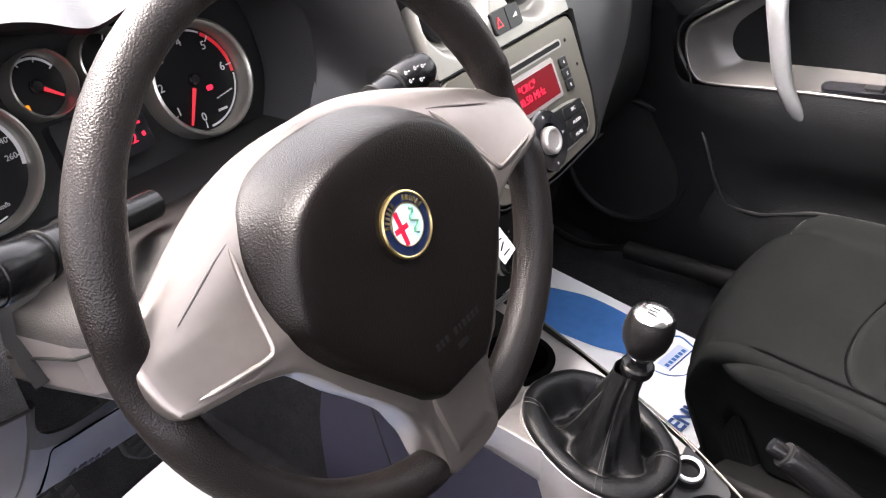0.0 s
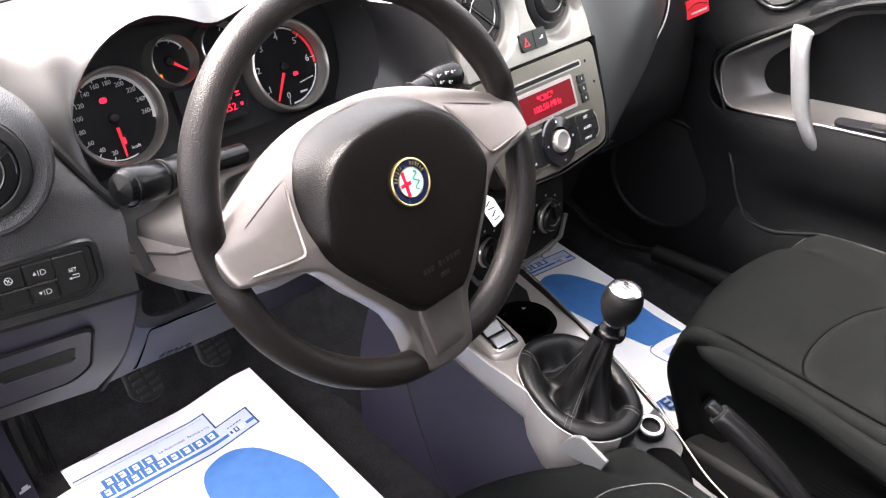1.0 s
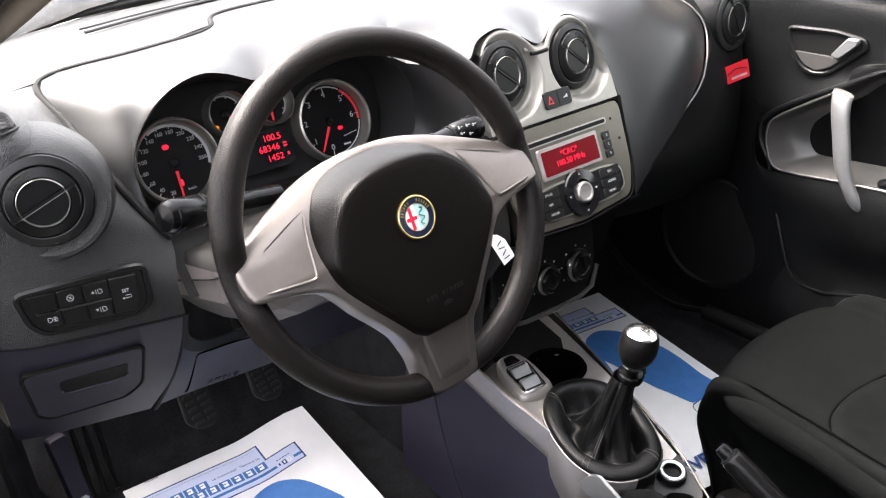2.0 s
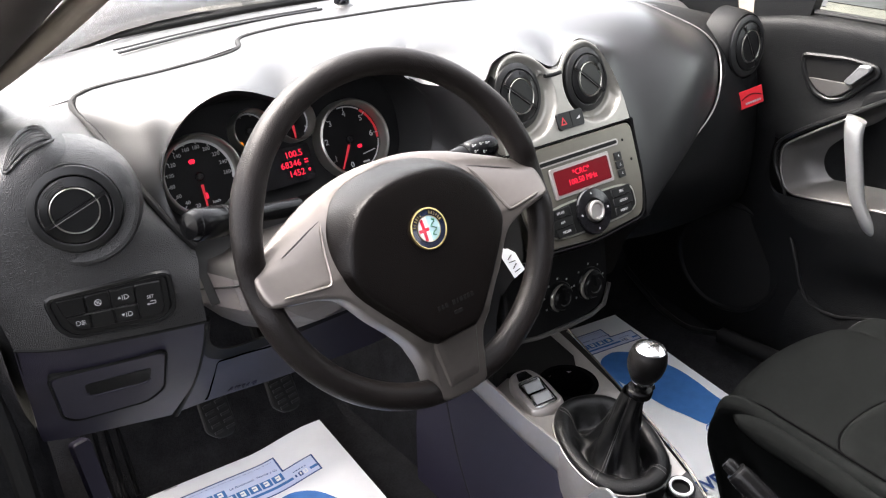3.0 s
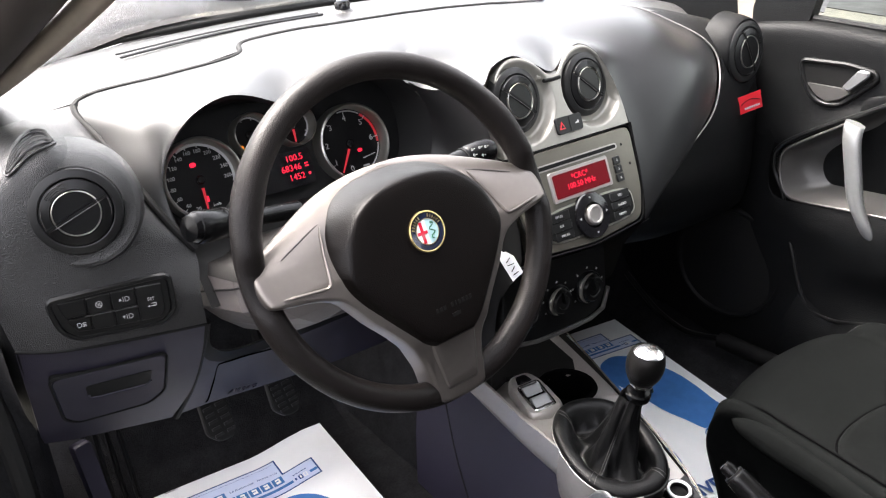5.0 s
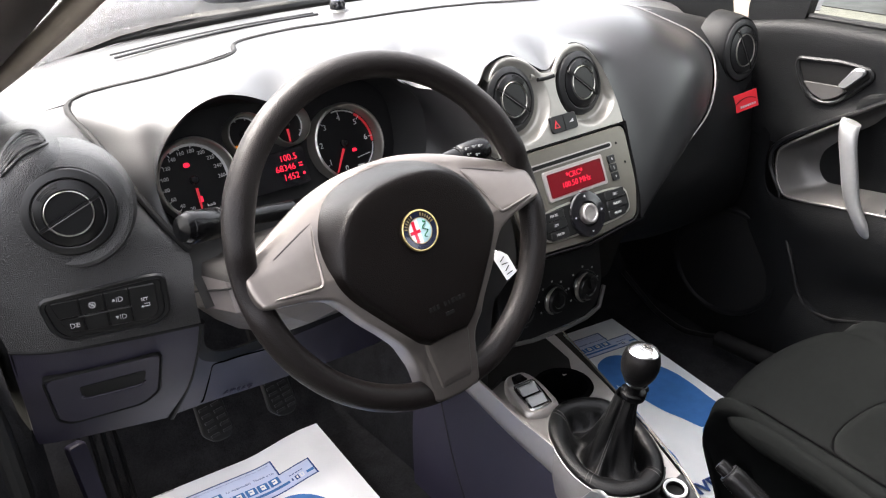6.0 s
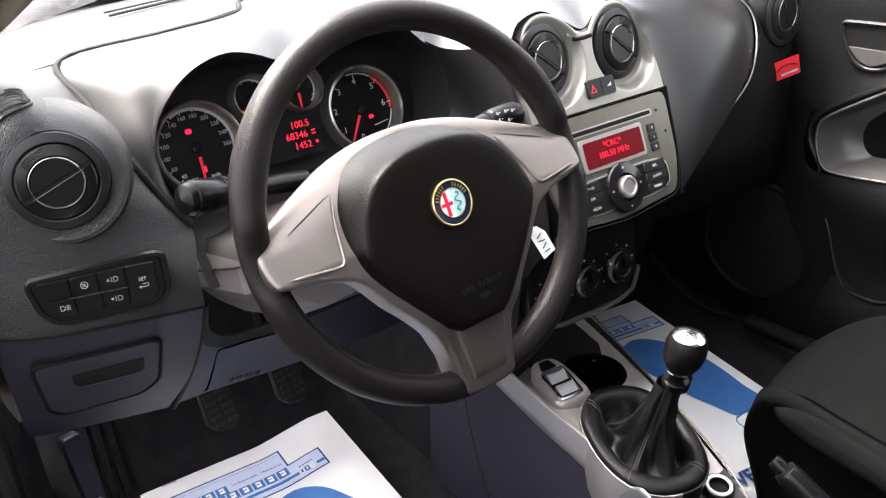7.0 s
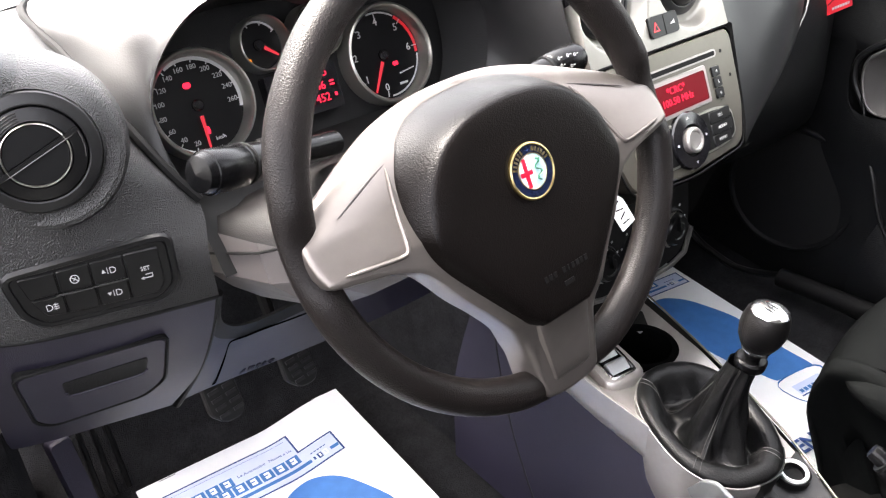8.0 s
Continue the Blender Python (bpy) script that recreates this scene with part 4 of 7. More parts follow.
fo, bo = both_sides(FACE_HALF), both_sides(BASE_HALF)
bm = bmesh.new()
rings = [[WM @ Vector((p.x * 0.97, p.y * 0.97, dish(p.x, p.y, -0.008))) for p in bo]]
for t, e in ((0.0, 0.0), (0.08, 0.10), (0.2, 0.26), (0.4, 0.50), (0.6, 0.71), (0.78, 0.865), (0.91, 0.955), (1.0, 1.0)):
    ring = []
    for f, b in zip(fo, bo):
        low, high = dish(b.x, b.y, -0.001), -0.0038 - 0.03 * max(0.0, -0.05 - f.y)
        ring.append(WM @ Vector((*(b.lerp(f, t).xy), low + (high - low) * e)))
    rings.append(ring)
for k, z in ((0.985, -0.0028), (0.95, -0.0020), (0.85, -0.0013), (0.7, -0.0010), (0.45, -0.0010), (0.2, -0.0010)):
    rings.append([WM @ Vector((p.x * k, p.y * k, z - 0.03 * max(0.0, -0.05 - p.y * k))) for p in fo])
loft(bm, rings)
part("airbag_cover", bm, BAG, wheel, "black grained airbag cover", sharp=50)

# trim: left, right and lower spokes in one shell
yf = smooth_line([(-x, y, 0) for x, y in TRIM_HALF] + [(0.0, 0.0735, 0)] + [(x, y, 0) for x, y in TRIM_HALF[::-1]], 4, closed=True)
bm = bmesh.new()
rings = []
for grow, back in ((0.0015, 0.030), (0.0022, 0.017), (0.0018, 0.007), (0.0012, 0.0028), (0.0004, 0.0008), (-0.0012, 0.0), (-0.0030, -0.0003)):
    ring = []
    for i, f in enumerate(yf):
        d = yf[(i + 1) % len(yf)] - yf[i - 1]
        nrm = Vector((-d.y, d.x, 0)).normalized() * -1
        p = f - nrm * grow
        more = 1.0 - 0.65 * min(1.0, max(0.0, (f.y - 0.005) / 0.03))
        ring.append(WM @ Vector((p.x, p.y, dish(p.x, p.y) - back * more)))
    rings.append(ring)
for k in (0.93, 0.82, 0.68, 0.5):
    rings.append([WM @ Vector((p.x * k, p.y * k, dish(p.x * k, p.y * k))) for p in yf])
loft(bm, rings)
part("spoke_trim", bm, TRIM, wheel, "satin taupe metallic spoke shell", sharp=40)


def plate(pts, lift, mat, name, label="", skirt=1.06):
    """A raised panel on a spoke, with a sloping edge."""
    bm = bmesh.new()
    n = len(pts)
    cx, cy = sum(p[0] for p in pts) / n, sum(p[1] for p in pts) / n
    rs = []
    for k, dz in ((skirt, -0.002), (1.0, lift * 0.5), (0.965, lift), (0.6, lift), (0.2, lift)):
        rs.append([WM @ Vector((cx + (x - cx) * k, cy + (y - cy) * k, dish(cx + (x - cx) * k, cy + (y - cy) * k, dz))) for x, y in pts])
    loft(bm, rs)
    part(name, bm, mat, wheel, label)


plate(rounded([(-0.0265, -0.103), (-0.0185, -0.1585), (0.0185, -0.1585), (0.0265, -0.103)], 0.004), 0.0014, TRIM, "spoke_panel", "raised satin panel", 1.10)
for sx in (-1, 1):
    # step of the wing: a bright ridge on two sides; a darker bead paints the crease's shade above
    bm = bmesh.new()
    line = smooth_line([(sx * x, y, dish(x, y, 0.0003)) for x, y in ((0.0885, 0.0385), (0.0925, 0.0285), (0.0985, 0.0120), (0.1035, -0.0060), (0.1065, -0.0140), (0.1120, -0.0158), (0.1280, -0.0140), (0.1420, -0.0122), (0.1520, -0.0110))], 4)
    k = len(line) - 1
    tube(bm, [WM @ p for p in line], [0.0004 + 0.0015 * min(1.0, 3.0 * math.sin(math.pi * i / k)) for i in range(k + 1)], 10, flat=0.8)
    part("edge_bead", bm, TRIM, wheel, "bright edge ridge of the wing")
    bm = bmesh.new()
    line = smooth_line([(sx * x, y, dish(x, y, -0.0002)) for x, y in ((0.0880, 0.0405), (0.1000, 0.0365), (0.1180, 0.0295), (0.1370, 0.0220))], 5)
    k = len(line) - 1
    tube(bm, [WM @ p for p in line], [0.0003 + 0.0006 * math.sin(math.pi * i / k) for i in range(k + 1)], 8)
    part("crease", bm, SHROUD, wheel)
# badge
bm = bmesh.new()
BD = WM @ Matrix.Translation((0, 0, -0.0012)) @ Matrix.Diagonal((0.89, 0.89, 1, 1))
lathe(bm, [(0.0262, -0.001), (0.0262, 0.0006), (0.0236, 0.0006), (0.0236, -0.001)], 48, BD)
badge = part("badge_rim", bm, BAG, wheel)
bm = bmesh.new()
lathe(bm, [(0.0228, 0.0), (0.0228, 0.0026), (0.0216, 0.0032), (0.0208, 0.0028), (0.0208, 0.001)], 48, BD)
badge = part("badge", bm, GOLD, wheel, "round gold-rimmed enamel badge")
bm = bmesh.new()
lathe(bm, [(0.0, 0.0022), (0.021, 0.0022)], 48, BD)
part("ring", bm, ENAMEL_B, badge, "dark blue enamel ring")
bm = bmesh.new()
lathe(bm, [(0.0138, 0.0022), (0.0138, 0.0028), (0.0146, 0.0028), (0.0146, 0.0022)], 40, BD)
part("inner_rim", bm, GOLD, badge)
for nm, mt, a0 in (("white_half", ENAMEL_W, 90), ("pale_half", SKYEN, -90)):
    bm = bmesh.new()
    prism(bm, [(0.0138 * math.cos(radians(a0 + 180 * i / 20)), 0.0138 * math.sin(radians(a0 + 180 * i / 20))) for i in range(21)], 0.0018, 0.0025, BD)
    part(nm, bm, mt, badge)
bm = bmesh.new()
box(bm, (-0.0066, 0, 0.0027), (0.0036, 0.0236, 0.0005), BD)
part("red_bar", bm, ENAMEL_R, badge)
bm = bmesh.new()
box(bm, (-0.0066, 0.0, 0.00275), (0.0124, 0.0036, 0.0005), BD)
part("red_bar", bm, ENAMEL_R, badge)
bm = bmesh.new()
tube(bm, [BD @ Vector((0.006 + 0.0032 * math.sin(i * 1.25), 0.009 - 0.0018 * i, 0.0027)) for i in range(11)], 0.0012, 6, flat=0.5)
part("green_shape", bm, ENAMEL_G, badge)
bm = bmesh.new()
for i in range(15):
    a = radians(20 + 140 * i / 14)
    if i in (6, 7, 8):
        continue
    box(bm, (0.0177, 0, 0.0025), (0.0036, 0.0016, 0.0005), BD @ Matrix.Rotation(a, 4, "Z"))
part("gold_marks", bm, GOLD, badge)
bm = bmesh.new()
for i, w in enumerate((0.004, 0.004, 0.004, 0.0, 0.004, 0.002, 0.004, 0.004, 0.004, 0.004)):
    if w:
        box(bm, (-0.016 + 0.0045 * i, -0.076, -0.0020), (w * 0.75, 0.0042, 0.0016), WM)
box(bm, (0.004, -0.086, -0.0023), (0.010, 0.0035, 0.0016), WM)
part("embossed_marks", bm, PLAS, wheel)

# ---- column and stalks ----
column = thing("steering_column", (0, 0.15, 0.5), "grey plastic steering column shroud with two control stalks", "steering column")
CM = Matrix.Translation((0, 0, 0.62)) @ frame_of((0, 0, 0), (1, 0, 0), (0, math.sin(radians(24)), math.cos(radians(24))))


def section(w, hw, sh, top, bot):
    """Across the column: a raised middle, sloping shoulders and a flat underside."""
    pts = [(0.45 * hw, top), (0.72 * hw, (top + sh) / 2), (0.95 * hw, sh), (hw, sh - 0.012), (hw, 0.45 * sh + 0.55 * bot), (0.86 * hw, 0.20 * sh + 0.80 * bot), (0.70 * hw, bot)]
    return [CM @ Vector((x, y, w)) for x, y in pts] + [CM @ Vector((-x, y, w)) for x, y in pts[::-1]]


bm = bmesh.new()
SECS = [section(-0.088, 0.062, -0.012, 0.020, -0.045), section(-0.10, 0.080, -0.014, 0.026, -0.058), section(-0.135, 0.112, -0.008, 0.030, -0.068), section(-0.175, 0.138, 0.010, 0.034, -0.074), section(-0.30, 0.142, 0.028, 0.035, -0.07)]
loft(bm, [s[3:11] for s in SECS], closed=False)
bm.faces.new([bm.verts.new(p) for p in SECS[0]])
sh = part("lower_shroud", bm, SHROUD, column, "grey lower shroud", flat=True)
bm = bmesh.new()
loft(bm, [s[10:] + s[:4] for s in SECS], closed=False)
part("upper_shroud", bm, GRIPM2, column, "black grained upper shroud", sharp=70)
bm = bmesh.new()
for sx in (-1, 1):
    tube(bm, [CM @ Vector((sx * x, -0.010, w)) for x, w in ((0.0625, -0.088), (0.0807, -0.10), (0.1127, -0.135), (0.1387, -0.175), (0.1427, -0.30))], 0.0012, 6)
part("shroud_seam", bm, DARK, column)
bm = bmesh.new()
lathe(bm, [(0.045, -0.095), (0.052, -0.07), (0.055, -0.05)], 40, CM)
part("hub_collar", bm, DARK, column)
bm = bmesh.new()
lathe(bm, [(0.0, 0.003), (0.012, 0.003), (0.0135, 0.0)], 24, facing((0.074, 0.20, 0.47), (1, -0.25, -0.1)))
part("ignition_lock", bm, CHROME, column)


def stalk(base, tip, name, fat=1.0):
    d = (Vector(tip) - Vector(base))
    L = d.length
    m = facing(base, d, (0, 0.4, 1))
    bm = bmesh.new()
    prof = [(0.0, -0.01), (0.010, -0.01), (0.0095, L * 0.2), (0.0085, L * 0.38), (0.0125, L * 0.48), (0.0145, L * 0.54), (0.0150, L * 0.75), (0.0155, L * 0.94), (0.013, L * 0.985), (0.0, L)]
    lathe(bm, [(r * fat, h) for r, h in prof], 28, m)
    s = part(name, bm, STALKM, column, "black control stalk with white symbols")
    bm = bmesh.new()
    lathe(bm, [(r * fat, h) for r, h in ((0.0152, L * 0.70), (0.0162, L * 0.71), (0.0166, L * 0.93), (0.0162, L * 0.94), (0.0150, L * 0.945))], 28, m)
    part("end_ring", bm, STALKM, s)
    for k in (0.50, 0.66):
        bm = bmesh.new()
        lathe(bm, [(r * fat, h) for r, h in ((0.0135, L * k), (0.0158, L * k + 0.0006), (0.0158, L * k + 0.0024), (0.0135, L * k + 0.003))], 28, m)
        part("groove_ring", bm, DARK, s)
    side = m.inverted() @ Vector((-0.42, -0.55, 0.95))
    return m @ Matrix.Rotation(math.atan2(side.y, side.x), 4, "Z"), L, s


m, L, s = stalk((-0.050, 0.185, 0.594), (-0.181, 0.143, 0.626), "light_stalk")
bm = bmesh.new()
for y in (0.0035, -0.0035):
    ring_line(bm, oval(0.0017, 0.0021, 12), 0.0005, m @ Matrix.Translation((0.0157, y, L * 0.585)) @ Matrix.Rotation(radians(90), 4, "Y"), 4)
box(bm, (0.0157, -0.0035, L * 0.585 + 0.0035), (0.0006, 0.003, 0.0016), m)
part("symbol_marks", bm, WHITE, s)
m, L, s = stalk((0.055, 0.125, 0.611), (0.192, 0.131, 0.624), "wiper_stalk", 0.94)
bm = bmesh.new()
for k, y in ((0.62, 0.006), (0.72, 0.0), (0.80, 0.004), (0.86, -0.004), (0.80, -0.006), (0.72, -0.007)):
    ring_line(bm, oval(0.0011, 0.0014, 8), 0.0003, m @ Matrix.Translation((0.0153, y, L * k)) @ Matrix.Rotation(radians(90), 4, "Y"), 4)
    box(bm, (0.0155, y, L * k + 0.0034), (0.0008, 0.0007, 0.0016), m)
part("symbol_marks", bm, WHITE, s)
# key tag hanging at the lock
tag = thing("key_tag", (0.12, 0.02, 0.52), "small white paper key tag with handwriting", "tag")
bm = bmesh.new()
TG = frame_of((0.1205, 0.0145, 0.5375), (0.0036, -0.0176, -0.0205), (0.0133, -0.0035, 0.0011))
prism(bm, rounded([(-0.0165, -0.003), (-0.010, -0.0080), (0.0165, -0.0075), (0.0135, 0.0080), (-0.007, 0.0085), (-0.0155, 0.003)], 0.001), -0.0004, 0.0004, TG)
part("card", bm, PAPER, tag)
bm = bmesh.new()
for i in range(4):
    box(bm, (0, 0, 0.0006), (0.0010, 0.0075, 0.0004), TG @ Matrix.Translation((-0.006 + 0.0055 * i, 0.0, 0)) @ Matrix.Rotation(radians((25, -10, 30, 5)[i]), 4, "Z"))
part("ink_bars", bm, DARK, tag)
bm = bmesh.new()
tube(bm, [(0.1185, 0.0245, 0.549), (0.104, 0.06, 0.562), (0.085, 0.11, 0.545), (0.076, 0.17, 0.51)], 0.0008, 6)
part("string", bm, PAPER, tag)

# ---- switch panel and drawer in the dash ----
SP = frame_of((-0.2445, 0.2258, 0.524), (1, -0.27, 0.0), (0, 0.06, 1)) @ Matrix.Diagonal((0.905, 1, 1, 1))
sw = thing("switch_panel", (-0.24, 0.23, 0.50), "black switch panel with seven soft keys", "switch panel")
bm = bmesh.new()
BZ = rounded([(-0.066, 0.021), (-0.058, -0.012), (-0.044, -0.0235), (0.050, -0.0245), (0.064, -0.014), (0.064, 0.0245), (0.05, 0.0255)], 0.010)
prism(bm, BZ, -0.012, 0.002, SP, inset=0.002)
part("bezel", bm, PLAS, sw)
bm = bmesh.new()
ring_line(bm, [(x * 1.03, y * 1.05) for x, y in BZ], 0.0034, SP, z=0.0)
part("bezel_rim", bm, PLAS, sw)
SOFT_BUTTONS = [((-0.057, 0.019), (-0.052, 0.0005), (-0.028, 0.001), (-0.028, 0.019)), ((-0.027, 0.019), (-0.027, 0.0005), (-0.001, 0.0005), (-0.001, 0.020)), ((0.0, 0.020), (0.0, 0.0005), (0.026, 0.0005), (0.026, 0.0205)),
        ((-0.051, -0.001), (-0.042, -0.016), (-0.026, -0.0175), (-0.026, -0.001)), ((-0.025, -0.001), (-0.025, -0.0175), (0.0, -0.018), (0.0, -0.001)), ((0.001, -0.001), (0.001, -0.018), (0.026, -0.0185), (0.026, -0.001)), ((0.027, 0.0205), (0.027, -0.0185), (0.050, -0.0185), (0.056, -0.01), (0.056, 0.0205))]
for i, k in enumerate(SOFT_BUTTONS):
    bm = bmesh.new()
    prism(bm, rounded(k, 0.002, 2), 0.0, 0.004, SP, inset=0.001)
    kb = part("key", bm, PLAS, sw)
    cx, cy = sum(p[0] for p in k) / len(k), sum(p[1] for p in k) / len(k)
    if i == 1:
        bm = bmesh.new()
        ring_line(bm, oval(0.0034, 0.0034, 16, 2.0, cx, cy), 0.00035, SP, 4, 0.0042)
        for ang in (-38, 52):
            box(bm, (0, 0, 0.0042), (0.0066 if ang < 0 else 0.0036, 0.0006, 0.0004), SP @ Matrix.Translation((cx, cy, 0)) @ Matrix.Rotation(radians(ang), 4, "Z"))
        part("symbol_marks", bm, WHITE, kb)
    if i in (2, 3, 5):
        bm = bmesh.new()
        lx = cx + (0.0034 if i != 3 else -0.0028)
        ring_line(bm, [(lx - 0.0018, cy - 0.0024), (lx + 0.0004, cy - 0.0024), (lx + 0.0024, cy - 0.0012), (lx + 0.0024, cy + 0.0012), (lx + 0.0004, cy + 0.0024), (lx - 0.0018, cy + 0.0024)], 0.00035, SP, 4, 0.0042)
        if i == 3:
            for j in (-1, 0, 1):
                box(bm, (cx + 0.0028, cy + 0.0018 * j, 0.0042), (0.0042, 0.0005, 0.0004), SP)
            box(bm, (cx + 0.0024, cy, 0.0042), (0.0005, 0.0058, 0.0004), SP)
        else:
            up = 1 if i == 2 else -1
            box(bm, (cx - 0.0006, cy, 0.0042), (0.0006, 0.0052, 0.0004), SP)
            prism(bm, [(cx - 0.0056, cy - 0.0013 * up), (cx - 0.0022, cy - 0.0013 * up), (cx - 0.0039, cy + 0.0017 * up)][::up], 0.0040, 0.0044, SP)
        part("symbol_marks", bm, WHITE, kb)
    if i == 6:
        lettering("key_text", "SET", 0.0050, SP @ Matrix.Translation((cx - 0.001, cy + 0.006, 0.0042)), WHITE, kb)
        bm = bmesh.new()
        box(bm, (cx + 0.001, cy + 0.001, 0.0042), (0.006, 0.0006, 0.0005), SP)
        box(bm, (cx + 0.0038, cy - 0.0005, 0.0042), (0.0006, 0.0034, 0.0005), SP)
        box(bm, (cx, cy - 0.002, 0.0042), (0.008, 0.0006, 0.0005), SP)
        prism(bm, [(cx - 0.006, cy - 0.002), (cx - 0.0035, cy - 0.0035), (cx - 0.0035, cy - 0.0005)], 0.0040, 0.0044, SP)
        part("symbol_marks", bm, WHITE, kb)
bm = bmesh.new()
box(bm, (-0.002, -0.0003, 0.0044), (0.058, 0.0011, 0.0016), SP)
part("divider", bm, GRAIN, sw)

DR = facing((-0.252, 0.2672, 0.404), (-0.20, -0.90, -0.42))
drawer = thing("storage_drawer", (-0.25, 0.29, 0.37), "closed dark storage drawer with recessed grip", "drawer")
bm = bmesh.new()
DO = rounded([(-0.062, 0.047), (-0.060, -0.034), (-0.048, -0.047), (0.032, -0.045), (0.052, -0.026), (0.060, 0.046)], 0.010)
prism(bm, [(x * 1.025, y * 1.028) for x, y in DO], -0.02, 0.0006, DR)
part("gap", bm, DARK, drawer)
bm = bmesh.new()
prism(bm, DO, -0.02, 0.0026, DR, inset=0.002)
part("front", bm, LOW, drawer)
bm = bmesh.new()
ring_line(bm, [(x * 1.018, y * 1.022) for x, y in DO], 0.0017, DR, 6, 0.0016)
part("gap_line", bm, DARK, drawer)
# The grip is a plate on the front; its darker colour paints the recess's shade.
bm = bmesh.new()
prism(bm, rounded([(-0.030, 0.022), (-0.029, -0.003), (0.037, -0.003), (0.042, 0.023)], 0.005), 0.0, 0.0030, DR)
part("grip", bm, DOORP, drawer, "dark grip plate with the recess's shade in its colour")
bm = bmesh.new()
tube(bm, smooth_line([DR @ Vector((x, y, 0.0030)) for x, y in ((-0.0285, 0.004), (-0.025, -0.0025), (0.006, -0.0034), (0.033, -0.0028), (0.0385, 0.003))], 4), 0.0013, 6)
part("grip_lip", bm, LOW, drawer)
lettering("airbag_text", "AIRBAG", 0.0125, frame_of((-0.0840, 0.3205, 0.2974), (0.968, 0.117, -0.224), (0.252, -0.516, 0.8185)), LOW, dash, 0.0010)

# ---- centre console ----
cons = thing("centre_console", (0.29, 0.0, 0.0), "dark centre console with champagne silver top and rails", "centre console")
bm = bmesh.new()
sheet(bm, [[(0.209, 0.30, 0.246), (0.2095, 0.195, 0.230), (0.210, 0.118, 0.212), (0.2105, 0.024, 0.197), (0.215, -0.10, 0.165), (0.212, -0.25, 0.15), (0.22, -0.6, 0.15)],
           [(0.198, 0.325, 0.12), (0.198, 0.24, 0.12), (0.198, 0.12, 0.12), (0.198, 0.02, 0.115), (0.20, -0.10, 0.10), (0.205, -0.25, 0.10), (0.21, -0.6, 0.1)],
           [(0.180, 0.305, 0.0), (0.178, 0.22, 0.0), (0.175, 0.12, 0.0), (0.175, 0.02, 0.0), (0.18, -0.10, 0.0), (0.19, -0.25, 0.0), (0.2, -0.6, 0.0)]], 5, 4)
part("side_wall", bm, LOW, cons, "smooth dark side wall")
bm = bmesh.new()
sheet(bm, [[(0.41, 0.8, 0.30), (0.422, 0.30, 0.235), (0.42, 0.215, 0.23), (0.368, 0.06, 0.235), (0.347, -0.085, 0.19), (0.30, -0.19, 0.175), (0.29, -0.6, 0.16)],
           [(0.43, 0.8, 0.0), (0.435, 0.30, 0.0), (0.43, 0.215, 0.0), (0.40, 0.06, 0.0), (0.38, -0.085, 0.0), (0.36, -0.19, 0.0), (0.36, -0.6, 0.0)]], 5, 4)
part("side_wall", bm, DARK, cons, "smooth black side wall")
# top deck: silver round the cup holder and the boot
bm = bmesh.new()
deck = [[(0.213, 0.30, 0.232), (0.30, 0.30, 0.225), (0.42, 0.30, 0.235)], [(0.213, 0.20, 0.232), (0.30, 0.21, 0.218), (0.41, 0.215, 0.228)], [(0.213, 0.10, 0.234), (0.29, 0.10, 0.224), (0.38, 0.10, 0.228)],
        [(0.213, 0.03, 0.231), (0.28, 0.05, 0.226), (0.362, 0.05, 0.232)], [(0.225, -0.02, 0.20), (0.28, -0.02, 0.21), (0.352, -0.02, 0.212)], [(0.235, -0.07, 0.186), (0.29, -0.075, 0.184), (0.345, -0.085, 0.187)], [(0.245, -0.11, 0.176), (0.29, -0.12, 0.172), (0.335, -0.12, 0.182)]]
sheet(bm, deck, 10, 8)
bmesh.ops.delete(bm, geom=[f for f in bm.faces if math.hypot((f.calc_center_median().x - 0.266) / 0.058, (f.calc_center_median().y + 0.017) / 0.076) < 1 or math.hypot(f.calc_center_median().x - 0.325, f.calc_center_median().y - 0.118) < 0.041], context="FACES")
part("deck", bm, SILV, cons, "champagne silver top deck")
bm = bmesh.new()
sheet(bm, [[(0.212, -0.085, 0.186), (0.27, -0.09, 0.184), (0.345, -0.085, 0.190)], [(0.226, -0.14, 0.176), (0.27, -0.15, 0.170), (0.322, -0.14, 0.183)], [(0.22, -0.22, 0.165), (0.26, -0.22, 0.16), (0.29, -0.20, 0.17)], [(0.22, -0.6, 0.15), (0.26, -0.6, 0.15), (0.30, -0.6, 0.15)]], 6, 5)
part("rear_deck", bm, PLAS, cons, "black rear deck")
bm = bmesh.new()
tube(bm, smooth_line([(0.424, 0.225, 0.236), (0.395, 0.14, 0.237), (0.366, 0.058, 0.238), (0.357, -0.02, 0.215), (0.347, -0.085, 0.194), (0.322, -0.14, 0.187), (0.296, -0.193, 0.182), (0.28, -0.25, 0.178)], 5), 0.0013, 8)
part("rail", bm, STACK, cons, "slim silver side rail")
# silver flank panel on the driver's side
bm = bmesh.new()
FLT = [(0.2075, 0.30, 0.280), (0.2075, 0.20, 0.266), (0.2075, 0.14, 0.256), (0.2075, 0.09, 0.246), (0.2085, 0.05, 0.242), (0.2095, 0.010, 0.237)]
FLB = [(0.207, 0.30, 0.245), (0.207, 0.20, 0.2295), (0.2075, 0.14, 0.216), (0.2075, 0.09, 0.206), (0.208, 0.05, 0.200), (0.2085, 0.010, 0.194)]
